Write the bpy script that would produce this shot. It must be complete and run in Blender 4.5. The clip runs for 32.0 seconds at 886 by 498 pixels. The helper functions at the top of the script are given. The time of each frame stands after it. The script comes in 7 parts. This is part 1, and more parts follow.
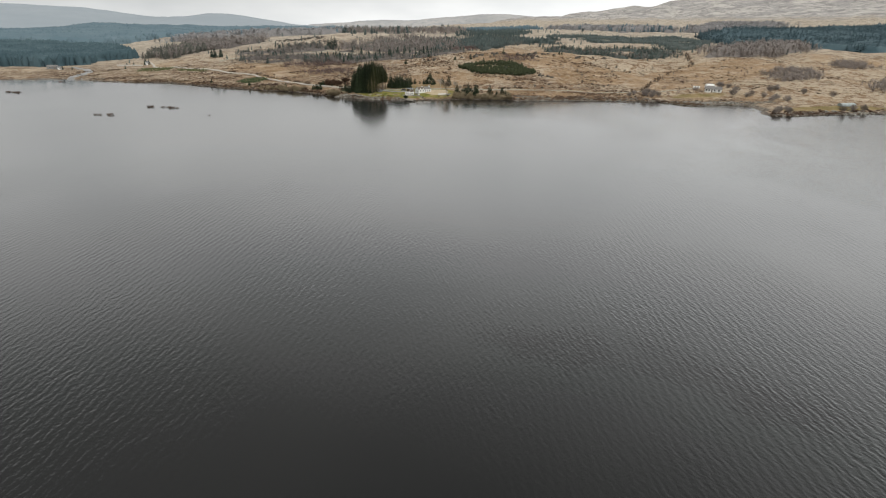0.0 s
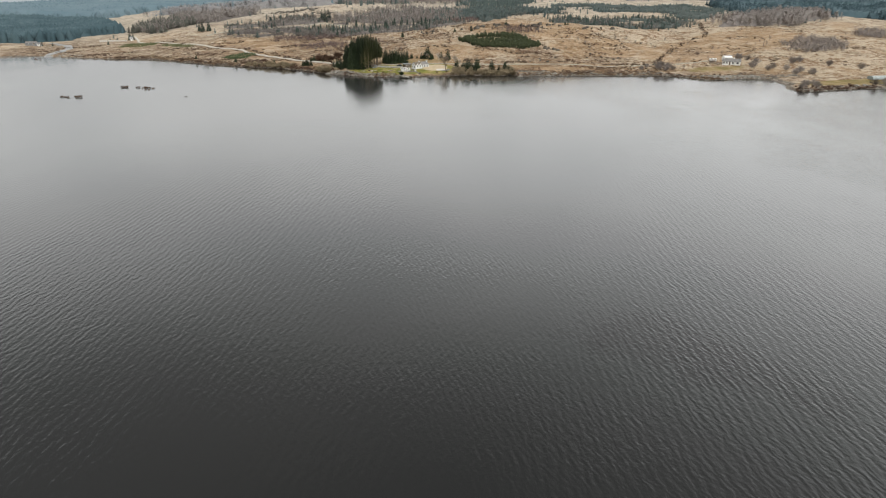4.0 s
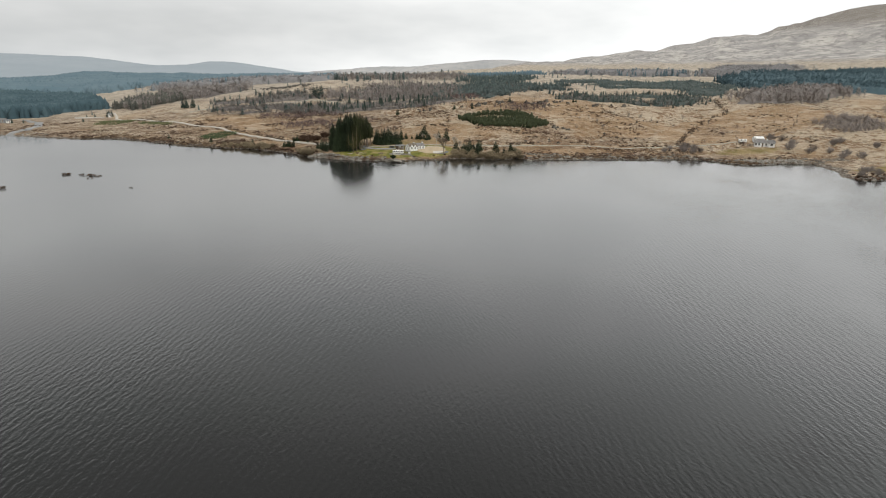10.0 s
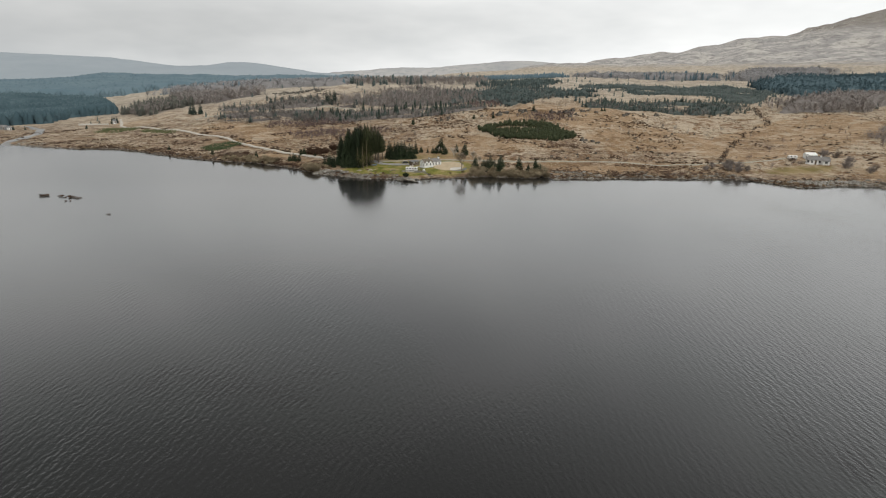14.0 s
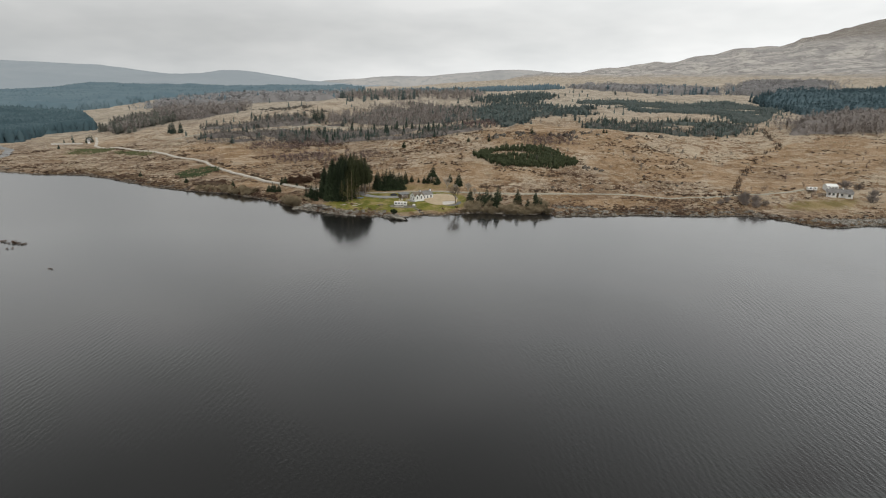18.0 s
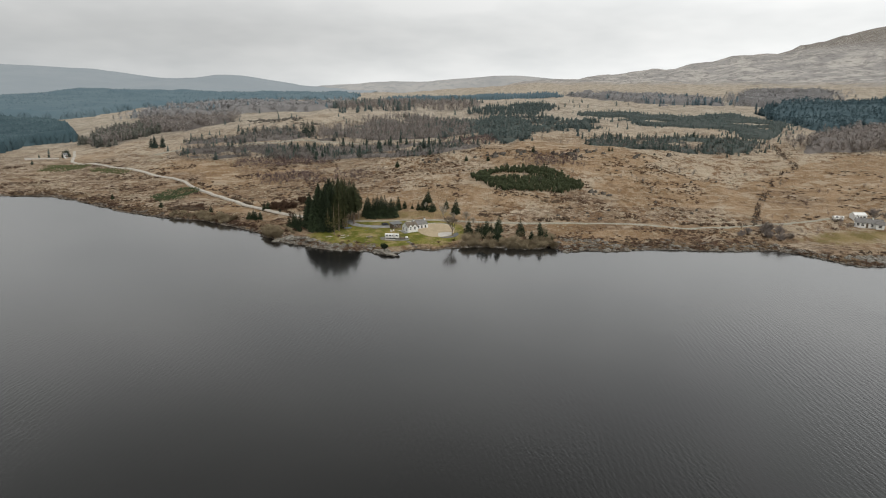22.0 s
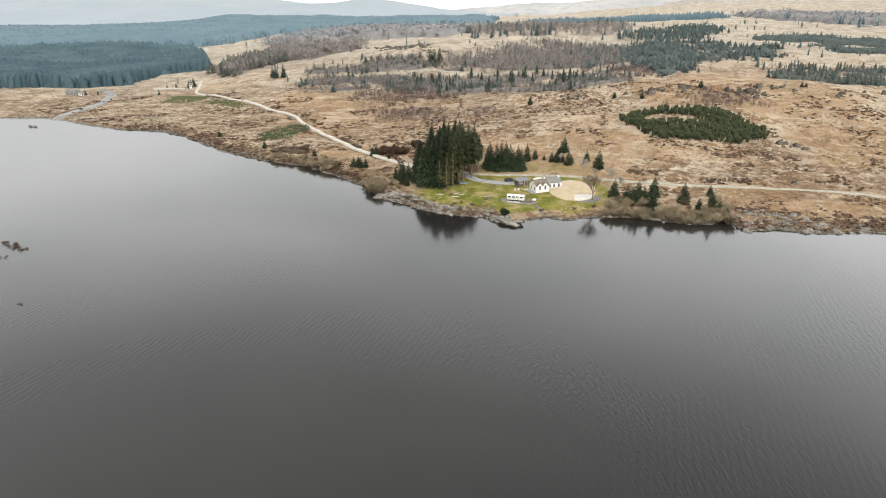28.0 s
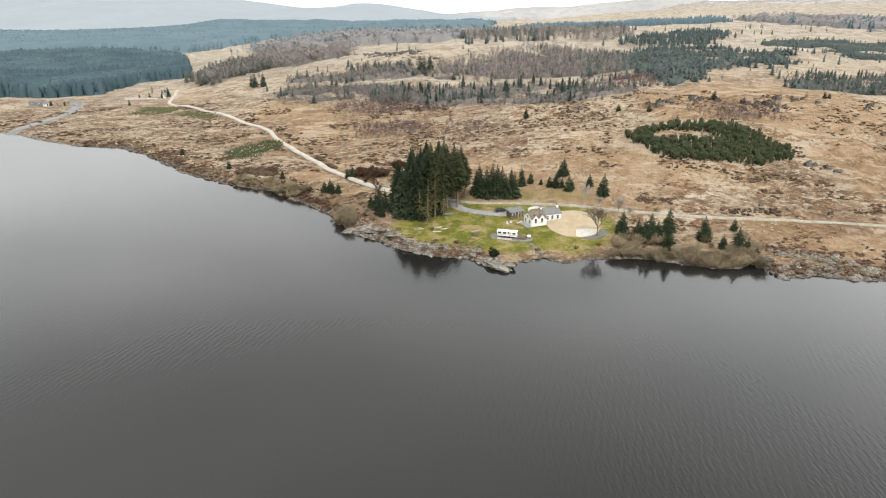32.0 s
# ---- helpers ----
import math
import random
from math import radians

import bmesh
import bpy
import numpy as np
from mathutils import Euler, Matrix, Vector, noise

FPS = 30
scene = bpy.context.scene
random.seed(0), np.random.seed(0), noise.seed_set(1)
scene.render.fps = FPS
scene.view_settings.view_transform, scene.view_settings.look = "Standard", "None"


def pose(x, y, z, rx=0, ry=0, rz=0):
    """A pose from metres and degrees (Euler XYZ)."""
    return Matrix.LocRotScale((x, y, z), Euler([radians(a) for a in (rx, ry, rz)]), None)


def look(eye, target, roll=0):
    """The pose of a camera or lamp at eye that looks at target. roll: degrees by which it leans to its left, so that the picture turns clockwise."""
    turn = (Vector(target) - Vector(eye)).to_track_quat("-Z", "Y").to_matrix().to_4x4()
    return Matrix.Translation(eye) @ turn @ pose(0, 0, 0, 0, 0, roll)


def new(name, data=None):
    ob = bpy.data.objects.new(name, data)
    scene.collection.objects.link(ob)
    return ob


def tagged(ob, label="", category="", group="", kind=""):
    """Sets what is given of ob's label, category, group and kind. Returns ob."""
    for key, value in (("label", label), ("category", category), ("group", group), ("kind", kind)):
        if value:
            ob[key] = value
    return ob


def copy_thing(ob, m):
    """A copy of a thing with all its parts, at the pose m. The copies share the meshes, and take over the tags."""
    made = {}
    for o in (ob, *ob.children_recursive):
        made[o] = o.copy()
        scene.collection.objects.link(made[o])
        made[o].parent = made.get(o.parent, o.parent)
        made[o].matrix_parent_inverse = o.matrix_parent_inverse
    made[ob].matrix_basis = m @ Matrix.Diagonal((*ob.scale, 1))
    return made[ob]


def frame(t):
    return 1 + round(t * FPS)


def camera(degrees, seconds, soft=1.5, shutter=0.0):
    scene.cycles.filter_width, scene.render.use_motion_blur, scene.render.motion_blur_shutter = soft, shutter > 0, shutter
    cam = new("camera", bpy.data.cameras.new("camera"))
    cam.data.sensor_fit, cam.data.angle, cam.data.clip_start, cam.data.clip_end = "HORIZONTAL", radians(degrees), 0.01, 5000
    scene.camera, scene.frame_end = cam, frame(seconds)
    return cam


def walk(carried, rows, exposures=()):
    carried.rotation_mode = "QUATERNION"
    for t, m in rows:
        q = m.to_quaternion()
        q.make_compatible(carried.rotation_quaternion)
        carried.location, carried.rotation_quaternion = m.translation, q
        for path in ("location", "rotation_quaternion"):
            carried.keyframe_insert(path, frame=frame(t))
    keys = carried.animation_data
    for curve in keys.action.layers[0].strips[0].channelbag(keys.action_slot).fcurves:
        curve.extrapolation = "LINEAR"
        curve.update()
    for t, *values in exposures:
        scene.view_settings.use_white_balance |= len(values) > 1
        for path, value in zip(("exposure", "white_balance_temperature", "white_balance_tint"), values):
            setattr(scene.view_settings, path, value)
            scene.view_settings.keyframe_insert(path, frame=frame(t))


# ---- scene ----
EXPOSURES = [(0, 0.17), (1, 0.42), (2, 0.44), (3.2, 0.39), (5.5, 0.74), (9, 0.78), (10, 0.20), (11, -0.46), (11.6, -0.88), (12, -0.91), (12.4, -0.66), (12.8, -0.03), (14, 0.04), (19, -0.08), (22, -0.06), (22.5, 0.46), (23, 0.76), (26, 0.83), (27, 0.88), (32, 0.87)]
cam = camera(70.0, 32.0, soft=1.1)
# seconds and the drone's pose over the loch
PATH = [
    (0, pose(-5.45, -434.00, 42.40, 70.88, -0.76, -1.74)),
    (0.5, pose(-5.07, -432.17, 42.38, 71.07, -0.65, -1.67)),
    (1, pose(-4.69, -430.33, 42.36, 71.29, -0.56, -1.65)),
    (1.5, pose(-4.33, -428.00, 42.34, 71.46, -0.47, -1.64)),
    (2, pose(-3.98, -424.91, 42.32, 71.66, -0.45, -1.65)),
    (2.5, pose(-3.63, -421.31, 42.30, 71.79, -0.39, -1.64)),
    (3, pose(-3.29, -417.50, 42.28, 71.91, -0.38, -1.65)),
    (3.25, pose(-3.13, -415.49, 42.27, 71.91, -0.38, -1.65)),
    (3.5, pose(-2.96, -413.49, 42.26, 68.50, -0.24, -1.63)),
    (3.8, pose(-2.78, -410.74, 42.26, 68.50, -0.24, -1.63)),
    (5.5, pose(-1.73, -395.21, 42.21, 68.46, -0.32, -1.69)),
    (6, pose(-1.45, -390.50, 42.20, 68.54, -0.27, -1.67)),
    (6.5, pose(-1.17, -385.76, 42.18, 68.60, -0.27, -1.70)),
    (7, pose(-0.90, -380.92, 42.15, 68.68, -0.22, -1.70)),
    (8.5, pose(-0.14, -366.27, 42.12, 68.90, -0.24, -1.68)),
    (9, pose(0.09, -361.50, 42.20, 69.19, -0.25, -1.67)),
    (9.5, pose(0.32, -356.76, 42.30, 70.78, -0.18, -1.59)),
    (10, pose(0.53, -352.01, 42.41, 74.67, -0.31, -1.57)),
    (10.5, pose(0.74, -347.33, 42.58, 77.56, -0.33, -1.53)),
    (11, pose(0.94, -342.80, 42.83, 82.40, -0.27, -1.47)),
    (11.5, pose(1.14, -338.50, 43.20, 84.02, -0.35, -0.97)),
    (12, pose(1.32, -334.48, 43.70, 78.43, -0.31, -0.99)),
    (12.5, pose(1.49, -330.63, 44.31, 74.44, -0.36, -1.03)),
    (13, pose(1.66, -326.80, 45.00, 74.40, -0.32, 0.31)),
    (14, pose(1.97, -319.13, 46.76, 74.69, -0.44, 0.18)),
    (14.5, pose(2.11, -315.33, 47.80, 74.82, -0.39, 0.13)),
    (16.5, pose(2.58, -300.38, 52.02, 75.10, -0.49, -0.12)),
    (17, pose(2.68, -296.71, 53.07, 75.15, -0.51, -0.20)),
    (18, pose(2.85, -289.41, 55.13, 75.29, -0.61, -0.32)),
    (19, pose(2.98, -282.20, 57.00, 75.37, -0.60, -0.39)),
    (20, pose(3.08, -275.24, 58.71, 75.50, -0.66, -0.49)),
    (21, pose(3.15, -268.47, 60.29, 75.64, -0.76, -0.52)),
    (22, pose(3.18, -261.57, 61.52, 75.67, -0.84, -0.62)),
    (22.5, pose(3.18, -257.96, 61.94, 72.59, -0.73, -0.54)),
    (23, pose(3.18, -254.20, 62.20, 69.49, -0.81, -0.65)),
    (23.5, pose(3.17, -250.25, 62.25, 69.43, -0.74, -0.74)),
    (24, pose(3.14, -246.13, 62.11, 69.38, -0.67, -0.78)),
    (24.5, pose(3.11, -241.88, 61.85, 69.34, -0.62, -0.78)),
    (26, pose(2.95, -228.62, 61.08, 69.34, -0.50, -0.72)),
    (26.5, pose(2.90, -224.21, 60.83, 69.27, -0.31, 3.50)),
    (27, pose(2.83, -219.79, 60.66, 69.20, 0.26, 11.77)),
    (28, pose(2.65, -211.20, 60.40, 69.22, 0.01, 11.55)),
    (29, pose(2.44, -202.92, 60.29, 69.34, 0.03, 11.45)),
    (30, pose(2.20, -194.76, 60.30, 69.43, 0.01, 11.46)),
    (31, pose(1.92, -186.64, 60.36, 69.50, 0.07, 11.53)),
    (32, pose(1.61, -178.50, 60.40, 69.56, 0.09, 11.43)),
]
walk(cam, PATH, EXPOSURES)

# ---- overcast daylight ----
SUN_UP, SUN_TURN = radians(50), radians(160)
world = bpy.data.worlds.new("overcast_sky")
scene.world = world
world.use_nodes = True
wn, wl = world.node_tree.nodes, world.node_tree.links
sky = wn.new("ShaderNodeTexSky")
sky.sky_type, sky.sun_disc = "NISHITA", False
sky.sun_elevation, sky.sun_rotation = SUN_UP, SUN_TURN
sky.air_density, sky.dust_density = 1.0, 4.0
dull = wn.new("ShaderNodeHueSaturation")
dull.inputs["Saturation"].default_value, dull.inputs["Value"].default_value = 0.25, 0.10
wl.new(sky.outputs[0], dull.inputs["Color"])
way = wn.new("ShaderNodeTexCoord")
flat = wn.new("ShaderNodeMapping")
flat.inputs["Scale"].default_value = (1.0, 1.0, 3.4)
wl.new(way.outputs["Generated"], flat.inputs["Vector"])
bank = wn.new("ShaderNodeTexNoise")
bank.inputs["Scale"].default_value, bank.inputs["Detail"].default_value, bank.inputs["Roughness"].default_value = 1.7, 5.0, 0.55
wl.new(flat.outputs[0], bank.inputs["Vector"])
tone = wn.new("ShaderNodeValToRGB")
tone.color_ramp.elements[0].position, tone.color_ramp.elements[0].color = 0.36, (0.58, 0.60, 0.605, 1)
tone.color_ramp.elements[1].position, tone.color_ramp.elements[1].color = 0.62, (0.86, 0.865, 0.855, 1)
wl.new(bank.outputs["Fac"], tone.inputs["Fac"])
cover = wn.new("ShaderNodeMix")
cover.data_type, cover.inputs["Factor"].default_value = "RGBA", 0.86
wl.new(dull.outputs[0], cover.inputs["A"])
wl.new(tone.outputs[0], cover.inputs["B"])
# the cloud deck is brightest low down, thicker overhead, and thins towards the east
part_of = wn.new("ShaderNodeSeparateXYZ")
wl.new(way.outputs["Generated"], part_of.inputs[0])
deck = wn.new("ShaderNodeValToRGB")
ramp = deck.color_ramp
ramp.interpolation = "B_SPLINE"
for place, value in ((0.0, 0.88), (0.10, 1.22), (0.30, 1.28), (0.44, 0.95), (0.60, 0.32), (1.0, 0.37)):
    e = ramp.elements.new(place) if 0 < place < 1 else ramp.elements[int(place)]
    e.color = (value, value, value, 1)
thinner = wn.new("ShaderNodeMath")
thinner.operation, thinner.inputs[1].default_value, thinner.inputs[2].default_value = "MULTIPLY_ADD", -0.25, 1.0
wl.new(part_of.outputs["X"], thinner.inputs[0])
height = wn.new("ShaderNodeMath")
height.operation = "MULTIPLY"
wl.new(part_of.outputs["Z"], height.inputs[0])
wl.new(thinner.outputs[0], height.inputs[1])
wl.new(height.outputs[0], deck.inputs["Fac"])
east = wn.new("ShaderNodeMapRange")
for key, value in (("From Min", -0.3), ("From Max", 0.65), ("To Min", 0.92), ("To Max", 1.5)):
    east.inputs[key].default_value = value
wl.new(part_of.outputs["X"], east.inputs["Value"])
both = wn.new("ShaderNodeMath")
both.operation = "MULTIPLY"
wl.new(deck.outputs[0], both.inputs[0])
wl.new(east.outputs[0], both.inputs[1])
thick = wn.new("ShaderNodeVectorMath")
thick.operation = "SCALE"
wl.new(cover.outputs["Result"], thick.inputs[0])
wl.new(both.outputs[0], thick.inputs["Scale"])
wl.new(thick.outputs[0], wn["Background"].inputs["Color"])
wn["Background"].inputs["Strength"].default_value = 1.55

sun = new("sun", bpy.data.lights.new("sun", "SUN"))
sun.data.energy, sun.data.angle, sun.data.color = 1.25, radians(22), (1.0, 0.96, 0.9)
sun.matrix_world = look((600 * math.sin(SUN_TURN), 600 * math.cos(SUN_TURN), 600 * math.tan(SUN_UP)), (0, 0, 0))

# ---- materials ----
class Shade:
    """A node material with small helpers for layering colours and relief."""

    def __init__(self, name, rough=0.8, metal=0.0, space="Object"):
        self.mat = bpy.data.materials.new(name)
        self.mat.use_nodes = True
        self.nt = self.mat.node_tree
        self.out = self.nt.nodes["Principled BSDF"]
        self.out.inputs["Roughness"].default_value = rough
        self.out.inputs["Metallic"].default_value = metal
        self.coord = self.node("ShaderNodeTexCoord").outputs[space]

    def node(self, kind):
        return self.nt.nodes.new(kind)

    def link(self, a, b):
        self.nt.links.new(a, b)

    def put(self, socket, value):
        if hasattr(value, "is_output"):
            self.link(value, socket)
        elif isinstance(value, tuple):
            socket.default_value = (*value[:3], 1.0) if len(socket.default_value) == 4 else value
        else:
            socket.default_value = value

    def stretch(self, sx, sy, sz, turn=0.0):
        n = self.node("ShaderNodeMapping")
        n.inputs["Scale"].default_value = (sx, sy, sz)
        n.inputs["Rotation"].default_value = (0, 0, radians(turn))
        self.link(self.coord, n.inputs["Vector"])
        return n.outputs[0]

    def noise(self, size, detail=4.0, rough=0.55, vector=None, warp=0.0):
        n = self.node("ShaderNodeTexNoise")
        n.inputs["Scale"].default_value = 1.0 / size
        n.inputs["Detail"].default_value, n.inputs["Roughness"].default_value = detail, rough
        n.inputs["Distortion"].default_value = warp
        self.link(vector or self.coord, n.inputs["Vector"])
        return n.outputs["Fac"]

    def ramp(self, fac, low, high):
        n = self.node("ShaderNodeMapRange")
        n.inputs["From Min"].default_value, n.inputs["From Max"].default_value = low, high
        n.interpolation_type = "SMOOTHSTEP"
        self.link(fac, n.inputs["Value"])
        return n.outputs[0]

    def mix(self, fac, a, b, blend="MIX"):
        n = self.node("ShaderNodeMix")
        n.data_type, n.blend_type = "RGBA", blend
        self.put(n.inputs["Factor"], fac)
        self.put(n.inputs["A"], a)
        self.put(n.inputs["B"], b)
        return n.outputs["Result"]

    def maths(self, how, a, b=0.0):
        n = self.node("ShaderNodeMath")
        n.operation = how
        self.put(n.inputs[0], a)
        self.put(n.inputs[1], b)
        return n.outputs[0]

    def attribute(self, name):
        n = self.node("ShaderNodeAttribute")
        n.attribute_name = name
        split = self.node("ShaderNodeSeparateColor")
        self.link(n.outputs["Color"], split.inputs[0])
        return split.outputs

    def random(self):
        return self.node("ShaderNodeObjectInfo").outputs["Random"]

    def island(self):
        return self.node("ShaderNodeNewGeometry").outputs["Random Per Island"]

    def relief(self, height, strength, distance):
        n = self.node("ShaderNodeBump")
        n.inputs["Strength"].default_value, n.inputs["Distance"].default_value = strength, distance
        self.link(height, n.inputs["Height"])
        self.link(n.outputs[0], self.out.inputs["Normal"])
        return self

    def colour(self, value):
        self.put(self.out.inputs["Base Color"], value)
        return self


def speckled(name, a, b, size, rough=0.8, bump=0.3, depth=0.02, metal=0.0, c=None):
    """Two or three tones broken up at two scales, with fine relief."""
    s = Shade(name, rough, metal)
    if rough > 0.8:
        s.out.inputs["Specular IOR Level"].default_value = 0.12
    big, fine = s.noise(size), s.noise(size / 7, 3.0)
    col = s.mix(s.ramp(big, 0.35, 0.65), a, b)
    col = s.mix(s.ramp(fine, 0.45, 0.75), col, c or tuple(v * 0.6 for v in b))
    s.colour(col).relief(fine, bump, depth)
    return s.mat


def leafy(name, dark, light, size=1.5, rough=0.75, by_island=False, vary=0.35):
    """Foliage: tone varies from spray to spray and from tree to tree."""
    s = Shade(name, rough)
    col = s.mix(s.ramp(s.noise(size, 3.0), 0.3, 0.7), dark, light)
    rnd = s.island() if by_island else s.random()
    col = s.mix(s.maths("MULTIPLY", rnd, vary if by_island else 0.55), col, tuple(v * 0.55 for v in dark))
    s.colour(col)
    s.out.inputs["Specular IOR Level"].default_value = 0.1
    return s.mat


def ground_material():
    s = Shade("moor_ground", 0.95)
    s.out.inputs["Specular IOR Level"].default_value = 0.1
    lawn, rock, heath = s.attribute("cover")[:3]
    pale, floor, burn = s.attribute("field")[:3]
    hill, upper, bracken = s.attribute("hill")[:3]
    along = s.stretch(1.0, 0.75, 1.0, 14)
    broad, patch = s.noise(60, 4.0, 0.6), s.noise(13, 5.0, 0.62, along, 0.6)
    tuft, fine = s.noise(3.2, 6.0, 0.66, along, 0.3), s.noise(0.8, 4.0, 0.65)
    russet = s.mix(s.ramp(patch, 0.35, 0.65), (0.164, 0.099, 0.054), (0.232, 0.150, 0.087))
    straw = s.mix(s.ramp(fine, 0.3, 0.7), (0.285, 0.228, 0.160), (0.400, 0.330, 0.242))
    mixed = s.maths("ADD", s.maths("MULTIPLY", tuft, 0.65), s.maths("MULTIPLY", patch, 0.5))
    col = s.mix(s.ramp(mixed, 0.515, 0.605), russet, straw)
    # smooth foxy bracken and deer grass, in broad sheets
    fox = s.mix(s.ramp(patch, 0.35, 0.65), (0.214, 0.137, 0.074), (0.290, 0.197, 0.117))
    fox = s.mix(s.maths("MULTIPLY", s.ramp(tuft, 0.50, 0.66), 0.45), fox, straw)
    sheet = s.ramp(s.maths("ADD", s.maths("MULTIPLY", bracken, 0.6), s.maths("ADD", s.maths("MULTIPLY", broad, 0.8), s.maths("MULTIPLY", patch, 0.35))), 0.57, 0.70)
    col = s.mix(s.maths("MULTIPLY", sheet, 0.9), col, fox)
    col = s.mix(s.maths("MULTIPLY", pale, 0.75), col, straw)
    # heather and peat: dark clods with crisp edges, thick on the heaths and thin on the bracken
    dark = s.mix(fine, (0.055, 0.036, 0.026), (0.113, 0.077, 0.054))
    clod = s.maths("ADD", s.noise(2.4, 5.0, 0.62, s.stretch(0.8, 1.0, 1.0, 10), 0.7), s.maths("MULTIPLY", s.maths("SUBTRACT", heath, 0.5), 0.12))
    clod = s.maths("SUBTRACT", clod, s.maths("MULTIPLY", sheet, 0.045))
    col = s.mix(s.maths("MULTIPLY", s.ramp(clod, 0.565, 0.615), 0.85), col, dark)
    heathy = s.ramp(s.maths("ADD", heath, s.maths("MULTIPLY", s.maths("SUBTRACT", patch, 0.5), 1.2)), 0.55, 0.95)
    col = s.mix(s.maths("MULTIPLY", heathy, 0.6), col, s.mix(s.ramp(tuft, 0.40, 0.60), (0.088, 0.059, 0.040), (0.206, 0.139, 0.088)))
    bleach = s.ramp(s.noise(2.5, 7.0, 0.70, s.stretch(0.75, 1.0, 1.0, -12), 0.6), 0.545, 0.595)
    col = s.mix(s.maths("MULTIPLY", bleach, s.maths("SUBTRACT", 0.75, s.maths("MULTIPLY", sheet, 0.5))), col, s.mix(fine, (0.365, 0.303, 0.222), (0.480, 0.410, 0.315)))
    streak = s.noise(8.0, 7.0, 0.66, s.stretch(0.55, 1.0, 1.0, 6), 0.8)
    col = s.mix(s.maths("MULTIPLY", s.ramp(streak, 0.53, 0.60), 0.45), col, (0.43, 0.365, 0.275))
    col = s.mix(s.maths("MULTIPLY", s.ramp(streak, 0.44, 0.37), 0.45), col, (0.105, 0.066, 0.040))
    # distance haze put into the colour: greyer and paler up the moor
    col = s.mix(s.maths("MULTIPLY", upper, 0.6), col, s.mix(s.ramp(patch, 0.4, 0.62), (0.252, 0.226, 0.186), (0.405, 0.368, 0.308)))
    mossy = s.mix(s.ramp(tuft, 0.4, 0.65), (0.100, 0.108, 0.017), (0.195, 0.175, 0.040))
    mossy = s.mix(s.maths("MULTIPLY", s.ramp(s.noise(5.5, 7.0, 0.7), 0.48, 0.62), 0.9), mossy, s.mix(fine, (0.20, 0.145, 0.06), (0.36, 0.29, 0.15)))
    col = s.mix(s.ramp(s.maths("ADD", lawn, s.maths("MULTIPLY", s.maths("SUBTRACT", tuft, 0.5), 0.8)), 0.35, 0.65), col, mossy)
    col = s.mix(s.ramp(s.maths("ADD", burn, s.maths("MULTIPLY", s.maths("SUBTRACT", tuft, 0.5), 0.8)), 0.35, 0.65), col,
                s.mix(s.ramp(patch, 0.4, 0.6), (0.158, 0.124, 0.048), (0.236, 0.176, 0.084)))
    col = s.mix(s.maths("MULTIPLY", floor, 0.85), col, s.mix(fine, (0.130, 0.115, 0.096), (0.20, 0.178, 0.150)))
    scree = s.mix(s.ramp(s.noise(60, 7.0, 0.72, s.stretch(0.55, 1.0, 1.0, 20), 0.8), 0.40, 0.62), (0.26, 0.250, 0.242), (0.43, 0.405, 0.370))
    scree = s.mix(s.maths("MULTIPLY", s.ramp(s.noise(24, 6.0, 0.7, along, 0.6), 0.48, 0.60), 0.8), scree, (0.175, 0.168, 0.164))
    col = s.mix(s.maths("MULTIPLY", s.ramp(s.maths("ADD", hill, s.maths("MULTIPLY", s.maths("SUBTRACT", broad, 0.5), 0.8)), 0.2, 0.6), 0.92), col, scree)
    stone = s.mix(s.ramp(s.noise(1.3, 5.0, 0.7), 0.44, 0.66), (0.085, 0.065, 0.048), (0.29, 0.265, 0.225))
    col = s.mix(s.ramp(s.maths("ADD", rock, s.maths("MULTIPLY", s.maths("SUBTRACT", s.noise(2.2, 4.0, 0.65), 0.5), 1.4)), 0.40, 0.62), col, stone)
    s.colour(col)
    high = s.maths("ADD", s.maths("MULTIPLY", tuft, 0.7), s.maths("MULTIPLY", fine, 0.3))
    return s.relief(high, 1.0, 2.2).mat


